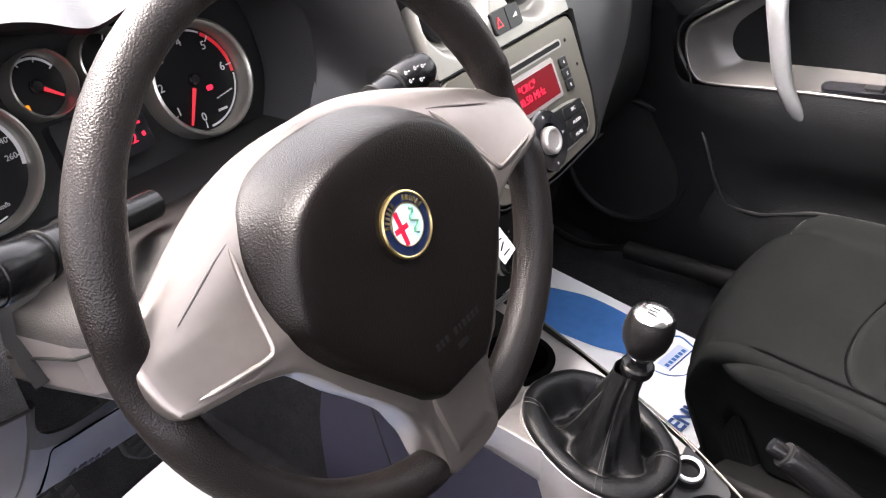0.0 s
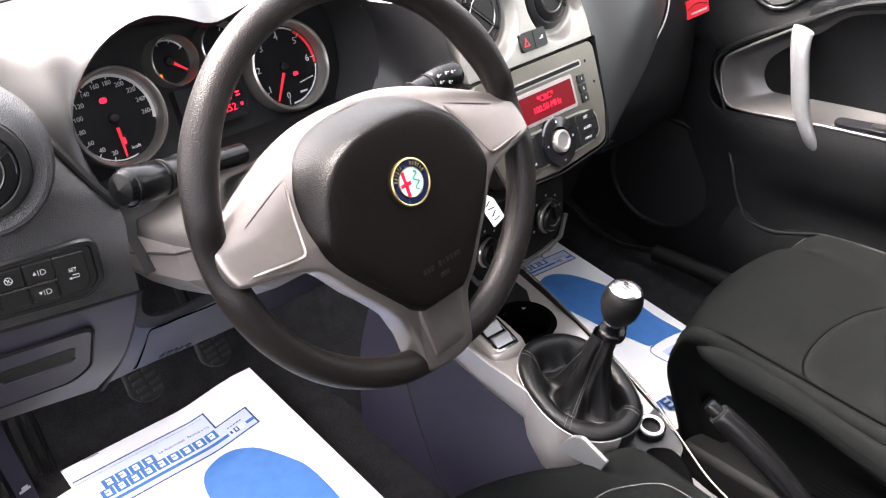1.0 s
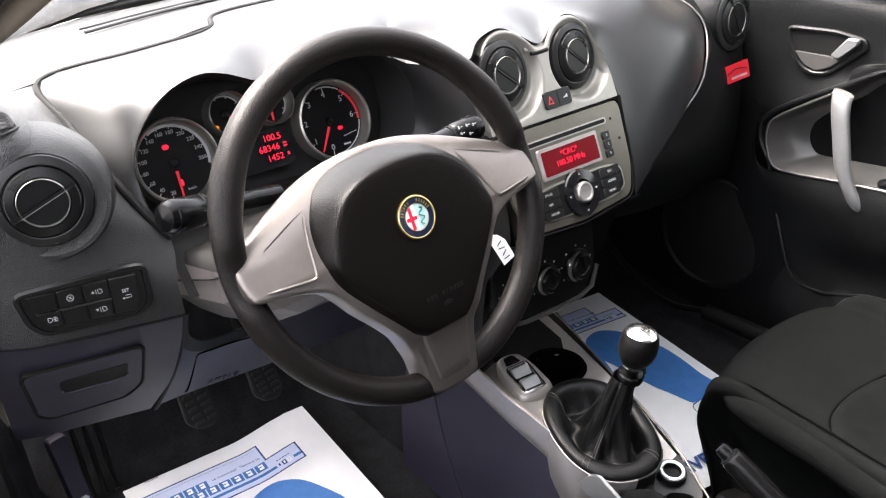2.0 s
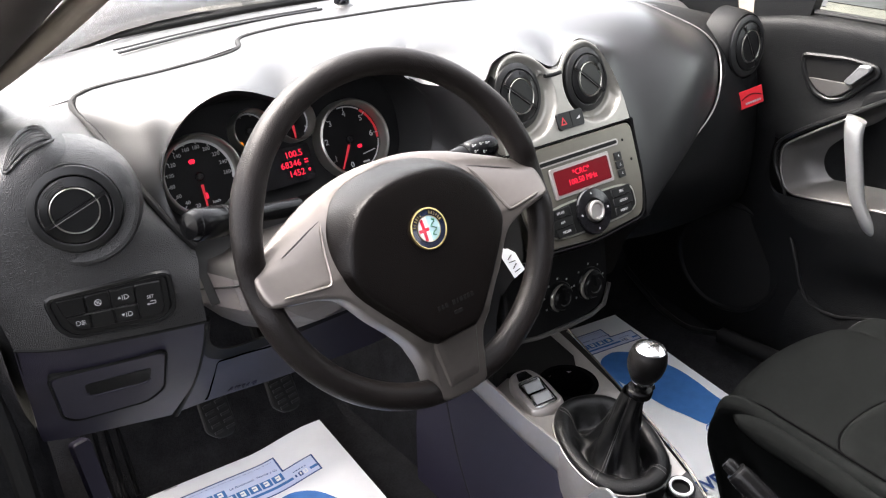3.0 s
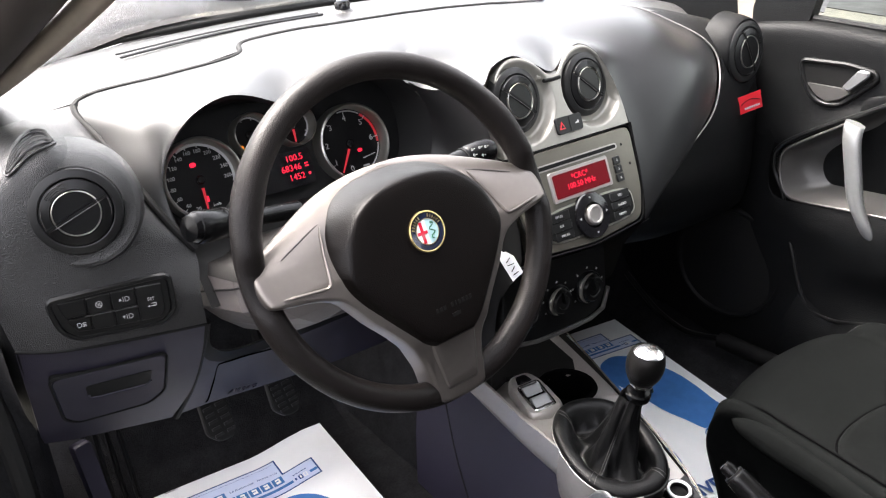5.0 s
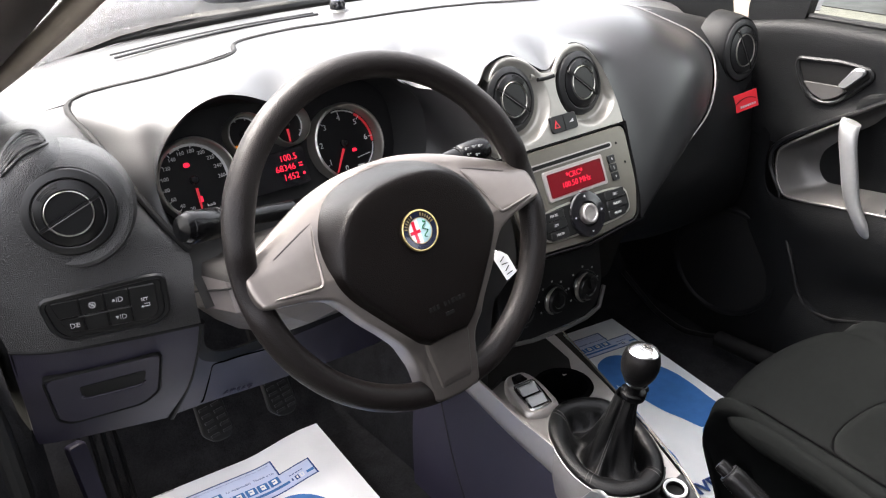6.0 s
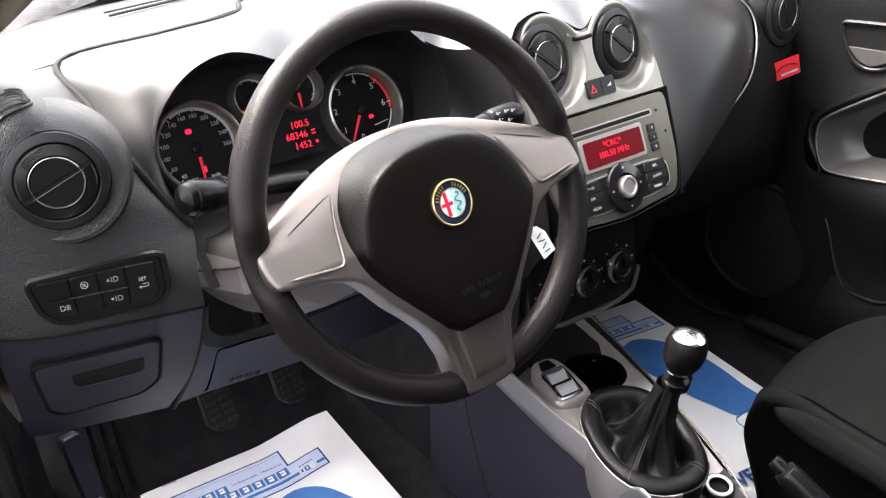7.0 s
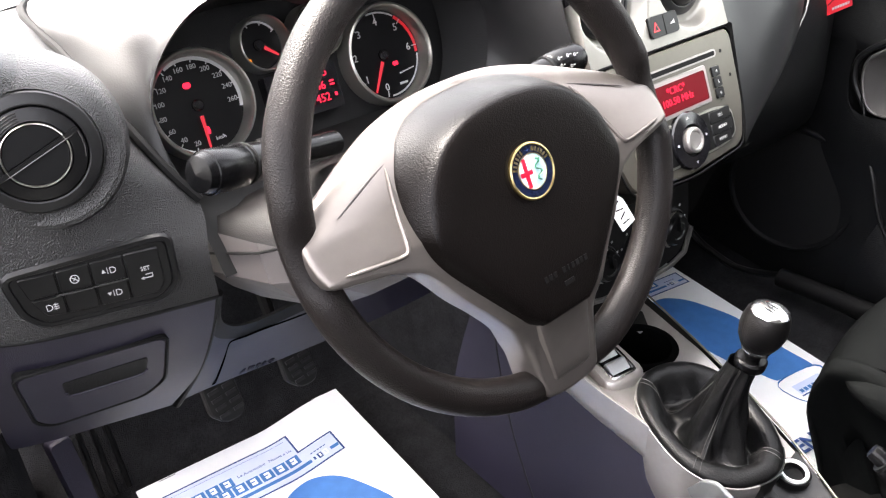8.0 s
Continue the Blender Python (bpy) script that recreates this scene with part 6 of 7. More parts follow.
# pocket bowl
RIMP = [(0.924, -0.5, 0.60), (0.924, -0.05, 0.572), (0.924, 0.075, 0.512), (0.922, 0.165, 0.449), (0.920, 0.187, 0.424), (0.916, 0.182, 0.386), (0.910, 0.160, 0.357), (0.906, 0.12, 0.357), (0.905, 0.04, 0.368), (0.905, -0.097, 0.382), (0.905, -0.5, 0.42)]
DEEP = [(0.966, -0.5, 0.585), (0.966, -0.05, 0.552), (0.966, 0.060, 0.493), (0.966, 0.118, 0.445), (0.966, 0.132, 0.42), (0.966, 0.130, 0.397), (0.966, 0.115, 0.380), (0.966, 0.09, 0.380), (0.966, 0.03, 0.387), (0.966, -0.097, 0.399), (0.966, -0.5, 0.43)]
MIDP = [tuple(Vector(p).lerp(Vector(q), 0.45) + Vector((0.012, 0, 0))) for p, q in zip(RIMP, DEEP)]
bm = bmesh.new()
sheet(bm, [RIMP, MIDP, DEEP], 6, 5)
part("pocket", bm, POCK, door, "satin grey pocket walls")
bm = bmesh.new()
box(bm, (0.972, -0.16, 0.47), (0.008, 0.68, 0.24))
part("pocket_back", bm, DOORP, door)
bm = bmesh.new()
tube(bm, smooth_line(RIMP[2:], 6), 0.0026, 8)
part("pocket_edge", bm, POCK, door, "thin silver edge of the pocket")
# dark backing added behind the trim to keep sky light out of its gaps
bm = bmesh.new()
box(bm, (0.990, -0.22, 0.33), (0.008, 1.16, 0.64))
part("door_backing", bm, DOORP, door)
# lower trim
bm = bmesh.new()
sheet(bm, [[(0.955, 0.30, 0.47), (0.925, 0.215, 0.455), (0.912, 0.205, 0.40), (0.905, 0.175, 0.35), (0.905, 0.04, 0.367), (0.905, -0.1, 0.385), (0.905, -0.8, 0.43)],
           [(0.955, 0.32, 0.36), (0.925, 0.25, 0.35), (0.905, 0.20, 0.33), (0.900, 0.14, 0.315), (0.898, 0.04, 0.325), (0.898, -0.1, 0.34), (0.898, -0.8, 0.39)],
           [(0.955, 0.36, 0.26), (0.93, 0.28, 0.25), (0.915, 0.20, 0.25), (0.912, 0.13, 0.25), (0.912, 0.04, 0.26), (0.912, -0.1, 0.27), (0.912, -0.8, 0.3)],
           [(0.955, 0.42, 0.15), (0.935, 0.32, 0.15), (0.92, 0.20, 0.15), (0.915, 0.10, 0.17), (0.93, 0.04, 0.18), (0.94, -0.1, 0.2), (0.94, -0.8, 0.25)],
           [(0.955, 0.46, 0.0), (0.93, 0.32, 0.0), (0.91, 0.20, 0.0), (0.90, 0.10, 0.02), (0.90, 0.04, 0.06), (0.90, -0.1, 0.1), (0.90, -0.8, 0.15)]], 6, 5)
part("lower_trim", bm, DOORP, door, "grained black lower trim")
# map pocket lip and sill bolster
bm = bmesh.new()
tube(bm, smooth_line([(0.924, 0.182, 0.37), (0.917, 0.155, 0.30), (0.908, 0.128, 0.25), (0.903, 0.10, 0.19), (0.903, 0.075, 0.162), (0.902, 0.03, 0.158), (0.902, -0.02, 0.175), (0.902, -0.07, 0.19), (0.902, -0.2, 0.20), (0.90, -0.6, 0.21)], 6), 0.0034, 8)
part("map_pocket_lip", bm, PLAS, door)
bm = bmesh.new()
sheet(bm, [[(0.903, 0.10, 0.19), (0.903, 0.03, 0.158), (0.902, -0.07, 0.19), (0.902, -0.6, 0.21)], [(0.885, 0.12, 0.10), (0.88, 0.03, 0.08), (0.88, -0.07, 0.09), (0.88, -0.6, 0.1)], [(0.90, 0.12, 0.0), (0.895, 0.03, 0.0), (0.895, -0.07, 0.0), (0.895, -0.6, 0.0)]], 6, 5)
part("map_pocket", bm, DOORP, door)
# speaker
bm = bmesh.new()
SPK = facing((0.910, 0.260, 0.182), (-1, -0.1, 0.05))
lathe(bm, [(0.113, -0.01), (0.113, 0.002), (0.111, 0.0045), (0.107, 0.004), (0.103, 0.0)], 64, SPK)
spk = part("speaker_ring", bm, DOORP, door, "black speaker ring")
bm = bmesh.new()
lathe(bm, [(0.104, 0.0), (0.06, 0.003), (0.0, 0.005)], 48, SPK)
part("speaker_grille", bm, DARK, spk)
# lever
bm = bmesh.new()
LV = rounded([(0.187, 0.594), (0.105, 0.600), (0.056, 0.595), (0.052, 0.583), (0.105, 0.531), (0.135, 0.526), (0.160, 0.536), (0.181, 0.570)], 0.012)
ring_line(bm, [(y, z) for y, z in LV], 0.0045, DX, 8, 0.002)
lv = part("lever_bezel", bm, PLAS, door, "black rounded bezel")
bm = bmesh.new()
prism(bm, LV, -0.004, 0.0025, DX)
part("lever_bowl", bm, DARK, lv)
bm = bmesh.new()
prism(bm, rounded([(0.170, 0.558), (0.150, 0.539), (0.128, 0.531), (0.105, 0.541), (0.088, 0.556), (0.100, 0.561)], 0.005), 0.002, 0.006, DX, inset=0.002)
part("lever_plate", bm, POCK, lv, "satin grey plate")
bm = bmesh.new()
prism(bm, rounded([(0.104, 0.563), (0.090, 0.560), (0.061, 0.589), (0.062, 0.597), (0.080, 0.597)], 0.005), 0.006, 0.014, DX, inset=0.003)
part("lever", bm, HANDLE, lv, "satin metal release lever")
# pull handle
bm = bmesh.new()
GH = smooth_line([(0.914, 0.0640, 0.513), (0.907, 0.0620, 0.503), (0.902, 0.057, 0.482), (0.899, 0.045, 0.44), (0.897, 0.030, 0.39), (0.899, 0.010, 0.354), (0.906, -0.001, 0.332), (0.912, -0.003, 0.327)], 5)
k = len(GH)
loft(bm, [[p + (0.0178 - 0.003 * i / k - 0.013 * max(0, i - k + 5) ** 2 / 25) * math.cos(math.tau * j / 20) * Vector((0.0, 0.97, 0.20)) + 0.0085 * math.sin(math.tau * j / 20) * Vector((1, 0, 0.1)) for j in range(20)] for i, p in enumerate(GH)])
part("pull_handle", bm, HANDLE, door, "satin silver pull handle")
# window switch
bm = bmesh.new()
WS = frame_of((0.915, -0.07, 0.388), (0.0, -1, 0.12), (1, 0, 0.25))
prism(bm, rrect(0.10, 0.022, 0.010, 5), -0.002, 0.004, WS, inset=0.001)
ws = part("window_switch_plate", bm, GLOSS, door, "glossy black switch plate")
bm = bmesh.new()
prism(bm, rrect(0.026, 0.013, 0.003, 3, 0.02, 0.0), 0.003, 0.008, WS, inset=0.002)
part("window_switch", bm, PLAS, ws)
# sail panel, belt seal and window
bm = bmesh.new()
prism(bm, rounded([(0.300, 0.60), (0.305, 0.665), (0.275, 0.76), (0.18, 0.95), (0.08, 0.95), (0.178, 0.73), (0.196, 0.648)], 0.008), -0.02, 0.004, Matrix.Translation((0.018, 0, 0)) @ DX)
part("sail_panel", bm, DOORP, door, "black sail panel")
bm = bmesh.new()
tube(bm, [(0.957, 0.19, 0.660), (0.957, 0.0, 0.659), (0.957, -0.3, 0.664), (0.957, -0.8, 0.684)], 0.006, 8)
part("window_seal", bm, RUBBER, door, "black rubber belt seal")

# sill trim at the passenger's feet
bm = bmesh.new()
tube(bm, smooth_line([(0.868, 0.225, 0.036), (0.868, 0.15, 0.040), (0.868, 0.073, 0.044), (0.868, -0.10, 0.05), (0.868, -0.6, 0.05)], 6), 0.017, 12)
setting("sill_trim", bm, DARK, "black sill trim in the passenger footwell", "sill")
bm = bmesh.new()
tube(bm, smooth_line([(0.86, 0.47, 0.09), (0.86, 0.40, 0.048), (0.86, 0.366, 0.033), (0.86, 0.31, 0.022), (0.86, 0.265, 0.030), (0.86, 0.225, 0.044)], 6), 0.006, 10)
setting("trim_kick", bm, PLAS, "curved edge of the kick panel trim", "trim")

# red card on the dash end
card = thing("warranty_card", (0.83, 0.21, 0.50), "small red printed card tucked under the vent", "card")
RCM = facing((0.830, 0.2085, 0.534), (-0.40, -0.91, 0.05)) @ Matrix.Rotation(radians(15), 4, "Z")
bm = bmesh.new()
prism(bm, [(-0.0215, -0.0155), (0.0215, -0.0155), (0.0215, 0.0155), (-0.0215, 0.0155)], 0.0, 0.0008, RCM)
part("card", bm, RED, card)
bm = bmesh.new()
tube(bm, [RCM @ Vector((-0.018 + 0.0045 * i, -0.003 + 0.009 * math.sin(math.pi * (i + 1) / 10), 0.0012)) for i in range(9)], 0.0007, 5)
part("line_drawing", bm, DARK, card)
bm = bmesh.new()
for i in range(7):
    box(bm, (-0.010 + 0.0042 * i, -0.0085, 0.001), (0.0032, 0.0036, 0.0005), RCM)
part("text_bars", bm, WHITE, card)

# ---- pedals ----
def pedal(x, y, z, h, label):
    p = thing("pedal", (x, y + 0.05, z), label, "pedal", "pedals")
    m = facing((x, y, z), (0, -0.85, 0.53))
    bm = bmesh.new()
    prism(bm, rounded([(-0.021, h / 2), (-0.024, -h / 2 + 0.016), (-0.008, -h / 2), (0.013, -h / 2), (0.022, -h / 2 + 0.010), (0.021, h / 2)], 0.007), -0.012, 0.0, m, inset=0.002)
    part("pad", bm, RUBBER, p)
    bm = bmesh.new()
    for i in range(6):
        yy = -h / 2 + 0.012 + (h - 0.024) * i / 5
        for sx in (-0.010, 0.010):
            box(bm, (sx, yy, 0.001), (0.014, 0.0045, 0.004), m @ Matrix.Rotation(radians(6), 4, "Z"))
    part("ribs", bm, PEDAL, p, "lighter grey ribs")
    bm = bmesh.new()
    tube(bm, [m @ Vector((0, 0.0, -0.012)), m @ Vector((0.0, 0.06, -0.03)), (x, y + 0.12, z + 0.16), (x, y + 0.14, z + 0.30)], 0.009, 8)
    part("arm", bm, DARK, p)


pedal(-0.082, 0.448, 0.176, 0.078, "ribbed black rubber clutch pedal")
pedal(0.030, 0.452, 0.164, 0.072, "ribbed black rubber brake pedal")
bm = bmesh.new()
rel = thing("bonnet_release", (-0.285, 0.40, 0.16), "black bonnet release lever with white car symbol", "lever")
RM = facing((-0.279, 0.392, 0.198), (0.15, -0.85, 0.35))
prism(bm, rounded([(-0.011, 0.055), (-0.012, -0.055), (0.010, -0.06), (0.013, 0.055)], 0.006), -0.012, 0.006, RM, inset=0.003)
part("lever", bm, LOW, rel)
bm = bmesh.new()
box(bm, (0.0, -0.036, 0.0068), (0.014, 0.003, 0.0006), RM)
box(bm, (0.001, -0.033, 0.0068), (0.008, 0.003, 0.0006), RM)
part("symbol_marks", bm, WHITE, rel)
# kick panel and footwell side
bm = bmesh.new()
sheet(bm, [[(-0.335, 0.335, 0.34), (-0.335, 0.30, 0.2), (-0.335, 0.26, 0.0)], [(-0.32, 0.40, 0.34), (-0.32, 0.38, 0.2), (-0.32, 0.36, 0.0)], [(-0.31, 0.60, 0.36), (-0.31, 0.6, 0.2), (-0.31, 0.6, 0.0)]], 5, 5)
setting("wall_kick_panel", bm, CARPET, "dark kick panel in the driver's footwell", "panel")
for i in range(4):
    bm = bmesh.new()
    tube(bm, smooth_line([(-0.255 + 0.018 * i, 0.535, 0.02), (-0.25 + 0.018 * i, 0.585, 0.08), (-0.24 + 0.016 * i, 0.68, 0.30)], 5), 0.004, 8)
    tagged(part("harness_cable", bm, PLAS), "black cable along the footwell wall", "cable", "footwell cables")
bm = bmesh.new()
tube(bm, smooth_line([(0.16, 0.22, 0.36), (0.165, 0.20, 0.22), (0.16, 0.16, 0.12), (0.158, 0.10, 0.03), (0.15, 0.0, 0.004)], 6), 0.0012, 6)
tagged(part("thin_wire", bm, PEDAL), "thin loose wire hanging by the console", "cable")


bm = bmesh.new()
sheet(bm, [[(0.975, 0.20, 0.66), (0.965, 0.20, 0.35), (0.955, 0.20, -0.01)], [(0.975, 0.5, 0.67), (0.965, 0.5, 0.35), (0.955, 0.5, -0.01)], [(0.975, 0.8, 0.67), (0.965, 0.8, 0.35), (0.955, 0.8, -0.01)]], 4, 4)
setting("wall_kick_panel_2", bm, DOORP, "dark kick panel in the passenger footwell", "panel")
bm = bmesh.new()
sheet(bm, [[(0.218, 0.26, 0.45), (0.215, 0.5, 0.45), (0.21, 0.8, 0.5)], [(0.212, 0.26, 0.25), (0.208, 0.5, 0.25), (0.20, 0.8, 0.3)], [(0.196, 0.27, 0.0), (0.192, 0.5, 0.0), (0.19, 0.8, 0.0)]], 4, 4)
setting("wall_tunnel", bm, CARPET, "dark tunnel side in the driver's footwell", "panel")
# ---- paper floor covers ----
def paper_mat(o, yaw, w, top, length, lift, name, label):
    """A printed paper sheet; local y runs to its far edge at top; lift raises its far side edge."""
    m = Matrix.Translation(o) @ Matrix.Rotation(radians(yaw), 4, "Z")
    p = thing(name, o, label, "floor paper", "paper floor covers")

    def z(x, y):
        k = min(1.0, max(0.0, (x - 0.0) / 0.11))
        wave = 0.0025 * math.sin(9 * x + 2) * math.sin(8 * y + 1) + 0.003
        fold = 0.0018 if x > 0.094 + 0.05 * (y - top + 0.1) else 0.0
        return 0.006 + wave + lift * (k * k * (3 - 2 * k) + fold * 40)

    bm = bmesh.new()
    nx, ny = 44, 40
    g = [[m @ Vector((x, y, z(x, y))) for x in [w[0] + (w[1] - w[0]) * i / nx for i in range(nx + 1)]] for y in [top - length * (1 - j / ny) for j in range(ny + 1)]]
    loft(bm, g, closed=False)
    part("sheet", bm, PAPER, p)

    def ink(pts, mat, nm, up=0.0008):
        bm = bmesh.new()
        n = len(pts)
        cx, cy = sum(q[0] for q in pts) / n, sum(q[1] for q in pts) / n
        rs = []
        for k in (1.0, 0.85, 0.7, 0.5, 0.3, 0.02):
            rs.append([m @ Vector((cx + (x - cx) * k, cy + (y - cy) * k, z(cx + (x - cx) * k, cy + (y - cy) * k) + up)) for x, y in pts])
        loft(bm, rs)
        return part(nm, bm, mat, p)

    def bar(x0, x1, y0, y1, mat, nm="print_bar", up=0.0008):
        n = max(1, int((x1 - x0) / 0.007))
        bm = bmesh.new()
        lo = [bm.verts.new(m @ Vector((x, y0, z(x, y0) + up))) for x in [x0 + (x1 - x0) * i / n for i in range(n + 1)]]
        hi = [bm.verts.new(m @ Vector((x, y1, z(x, y1) + up))) for x in [x0 + (x1 - x0) * i / n for i in range(n + 1)]]
        for i in range(n):
            bm.faces.new((lo[i], lo[i + 1], hi[i + 1], hi[i]))
        return part(nm, bm, mat, p)

    return m, p, z, ink, bar


def fill_paper(kit, top, s, xl, xr, foot, word):
    """Header box, tile rows, rule, two footprints and a greeting; s squeezes the header's depth."""
    m, p, z, ink, bar = kit

    def y(d):
        return top - d * s

    e = 0.0026
    xb = xr - 0.052
    bar(xl, xb, y(0.088), y(0.048), PALE, "header_fill", 0.0006)
    bar(xl, xr, y(0.126), y(0.088), PALE, "header_fill", 0.0006)
    for a0, a1, b0, b1 in ((xl, xb, y(0.048), y(0.048) + e), (xb - e, xb, y(0.088), y(0.048)), (xb, xr, y(0.088), y(0.088) + e), (xr - e, xr, y(0.126), y(0.088)), (xl, xr, y(0.126) - e, y(0.126))):
        bar(a0, a1, b0, b1, NAVY, "header_line", 0.0010)
    bar(xl, xb - 0.008, y(0.054), y(0.0535), NAVY, "header_line", 0.0010)
    bar(xl, xb + 0.006, y(0.117), y(0.111), BLUE, "header_rule", 0.0010)
    bar(xr - 0.016, xr - 0.003, y(0.117), y(0.111), BLUE, "header_rule", 0.0010)
    t = 0.0178
    for row, d, x0, n in ((0, 0.079, xb - 0.105, 4), (1, 0.097, xb - 0.014, 9)):
        for i in range(n):
            x = x0 - 0.0200 * i
            if x - t / 2 < xl:
                continue
            bar(x - t / 2, x + t / 2, y(d) - t * s / 2, y(d) + t * s / 2, BLUE, "logo_tile", 0.0011)
            bar(x - 0.0040, x + 0.0040, y(d) - 0.0058 * s, y(d) + 0.0058 * s, PAPER, "logo_mark", 0.0016)
            bar(x - 0.0040, x + 0.0014, y(d) - 0.0010 * s, y(d) + 0.0010 * s, BLUE, "logo_mark", 0.0021)
    for i in range(3):
        x = xb + 0.011 + 0.0085 * i
        bar(x - 0.0034, x + 0.0034, y(0.119), y(0.109), (PALE, NAVY, PAPER)[i], "icon_tile", 0.0013)
        bar(x - 0.0014, x + 0.0014, y(0.117), y(0.111), (NAVY, PAPER, PALE)[i], "icon_mark", 0.0018)
    for i in range(5):
        bar(xb + 0.010 + 0.005 * i, xb + 0.0135 + 0.005 * i, y(0.1035), y(0.1015), NAVY, "text_bar", 0.0012)
    for txt, x in (("Le Automobili", xb - 0.068), ("Nuove e Usate", xb - 0.020)):
        lettering("header_word", txt, 0.0072, m @ Matrix.Translation((x, y(0.076), z(x, y(0.076)) + 0.0022)) @ Matrix.Diagonal((1, s, 1, 1)), NAVY, p, 0.0001)
    # right and left soles with outlined heels
    fx, fy = foot
    sole = [(0.05, 0.178), (0.085, 0.155), (0.108, 0.11), (0.121, 0.07), (0.124, 0.02), (0.122, -0.03), (0.127, -0.080), (0.120, -0.084), (0.088, -0.083), (0.056, -0.082), (0.046, -0.077), (0.035, -0.045), (0.021, -0.01), (0.010, 0.045), (-0.004, 0.10), (-0.006, 0.13), (0.010, 0.165)]
    heel = [(0.047, -0.085), (0.128, -0.086), (0.127, -0.12), (0.112, -0.145), (0.085, -0.153), (0.056, -0.143), (0.041, -0.118)]
    for flip in (1, -1) if word else (1,):

        def side(q):
            return (fx + (q[0] if flip > 0 else -0.006 - q[0] + 0.001), fy + q[1])

        ink([side((v.x, v.y)) for v in smooth_line([(a, b, 0) for a, b in sole], 4, closed=True)], BLUE, "footprint", 0.0012)
        hp = [side((v.x, v.y)) for v in smooth_line([(a, b, 0) for a, b in heel], 4, closed=True)]
        bm = bmesh.new()
        tube(bm, [m @ Vector((a, b, z(a, b) + 0.001)) for a, b in hp], 0.0014, 5, closed=True, flat=0.4)
        part("heel_outline", bm, BLUE, p)
        cx, cy = side((0.086, -0.112))
        bar(cx - 0.030, cx + 0.030, cy - 0.010, cy + 0.010, PALE, "heel_label", 0.0010)
        bar(cx - 0.032, cx + 0.032, cy - 0.0145, cy - 0.012, NAVY, "heel_label", 0.0012)
        for i in range(6):
            bar(cx - 0.027 + 0.009 * i, cx - 0.020 + 0.009 * i, cy - 0.008, cy - 0.001, BLUE, "logo_tile", 0.0014)
    if word:
        lettering("welcome_word", "BENVENUTI A", 0.0345, m @ Matrix.Translation((fx - 0.022, word, z(-0.02, word) + 0.004)), NAVY, p, 0.0002, bold=0.0009)




under = paper_mat((-0.062, 0.285, -0.001), 3, (-0.165, 0.14), 0.215, 0.50, 0.0, "floor_paper", "older printed paper cover under the top sheet")
drv = paper_mat((-0.040, 0.306, 0.003), -4, (-0.172, 0.140), 0.213, 0.488, 0.016, "floor_paper", "white printed paper cover on the driver's carpet")
fill_paper(drv, 0.225, 1.0, -0.168, 0.089, (-0.028, -0.093), 0)
drv[4](-0.139, -0.117, 0.2095, 0.2108, DARK, "slit", 0.0008)
psg = paper_mat((0.610, 0.176, 0.0), -9, (-0.150, 0.146), 0.292, 0.53, 0.0, "floor_paper", "white printed paper cover in the passenger footwell")
fill_paper(psg, 0.298, 0.83, -0.145, 0.136, (0, 0), -0.196)

# ---- pillars, windscreen edge, cowl ----
def bar_between(name, pts, r, flat, mat, label, category):
    bm = bmesh.new()
    tube(bm, smooth_line(pts, 6), r, 20, flat=flat)
    return setting(name, bm, mat, label, category)


bar_between("pillar_left", [(-0.330, 0.60, 0.69), (-0.305, 0.45, 0.755), (-0.265, 0.15, 0.893), (-0.235, -0.10, 1.02), (-0.215, -0.3, 1.13)], 0.047, 1.0, PILLAR, "brown windscreen pillar trim", "pillar")
bar_between("pillar_left_edge", [(-0.285, 0.60, 0.665), (-0.258, 0.45, 0.722), (-0.215, 0.15, 0.852), (-0.185, -0.10, 0.98), (-0.165, -0.3, 1.10)], 0.012, 1.0, BEIGE, "beige inner edge of the pillar", "pillar")
bm = bmesh.new()
sheet(bm, [[(0.962, 0.30, 0.60), (0.962, 0.296, 0.675), (0.955, 0.265, 0.76), (0.935, 0.13, 0.88), (0.90, -0.15, 1.04)], [(0.985, 0.40, 0.60), (0.982, 0.40, 0.675), (0.968, 0.33, 0.76), (0.94, 0.19, 0.875), (0.895, -0.10, 1.04)], [(0.99, 0.52, 0.60), (0.985, 0.50, 0.675), (0.965, 0.40, 0.75), (0.93, 0.24, 0.86), (0.88, -0.05, 1.03)], [(0.98, 0.66, 0.60), (0.975, 0.63, 0.675), (0.945, 0.49, 0.75), (0.91, 0.30, 0.86), (0.86, 0.0, 1.03)]], 5, 5, thick=0.03, way=(1, 0, 0))
setting("pillar_right", bm, BEIGE, "beige windscreen pillar trim", "pillar")
bar_between("screen_seal", [tuple(Vector(p) + Vector((0, 0.012, 0.004))) for p in BASE], 0.0045, 1.0, RUBBER, "black windscreen seal", "seal")
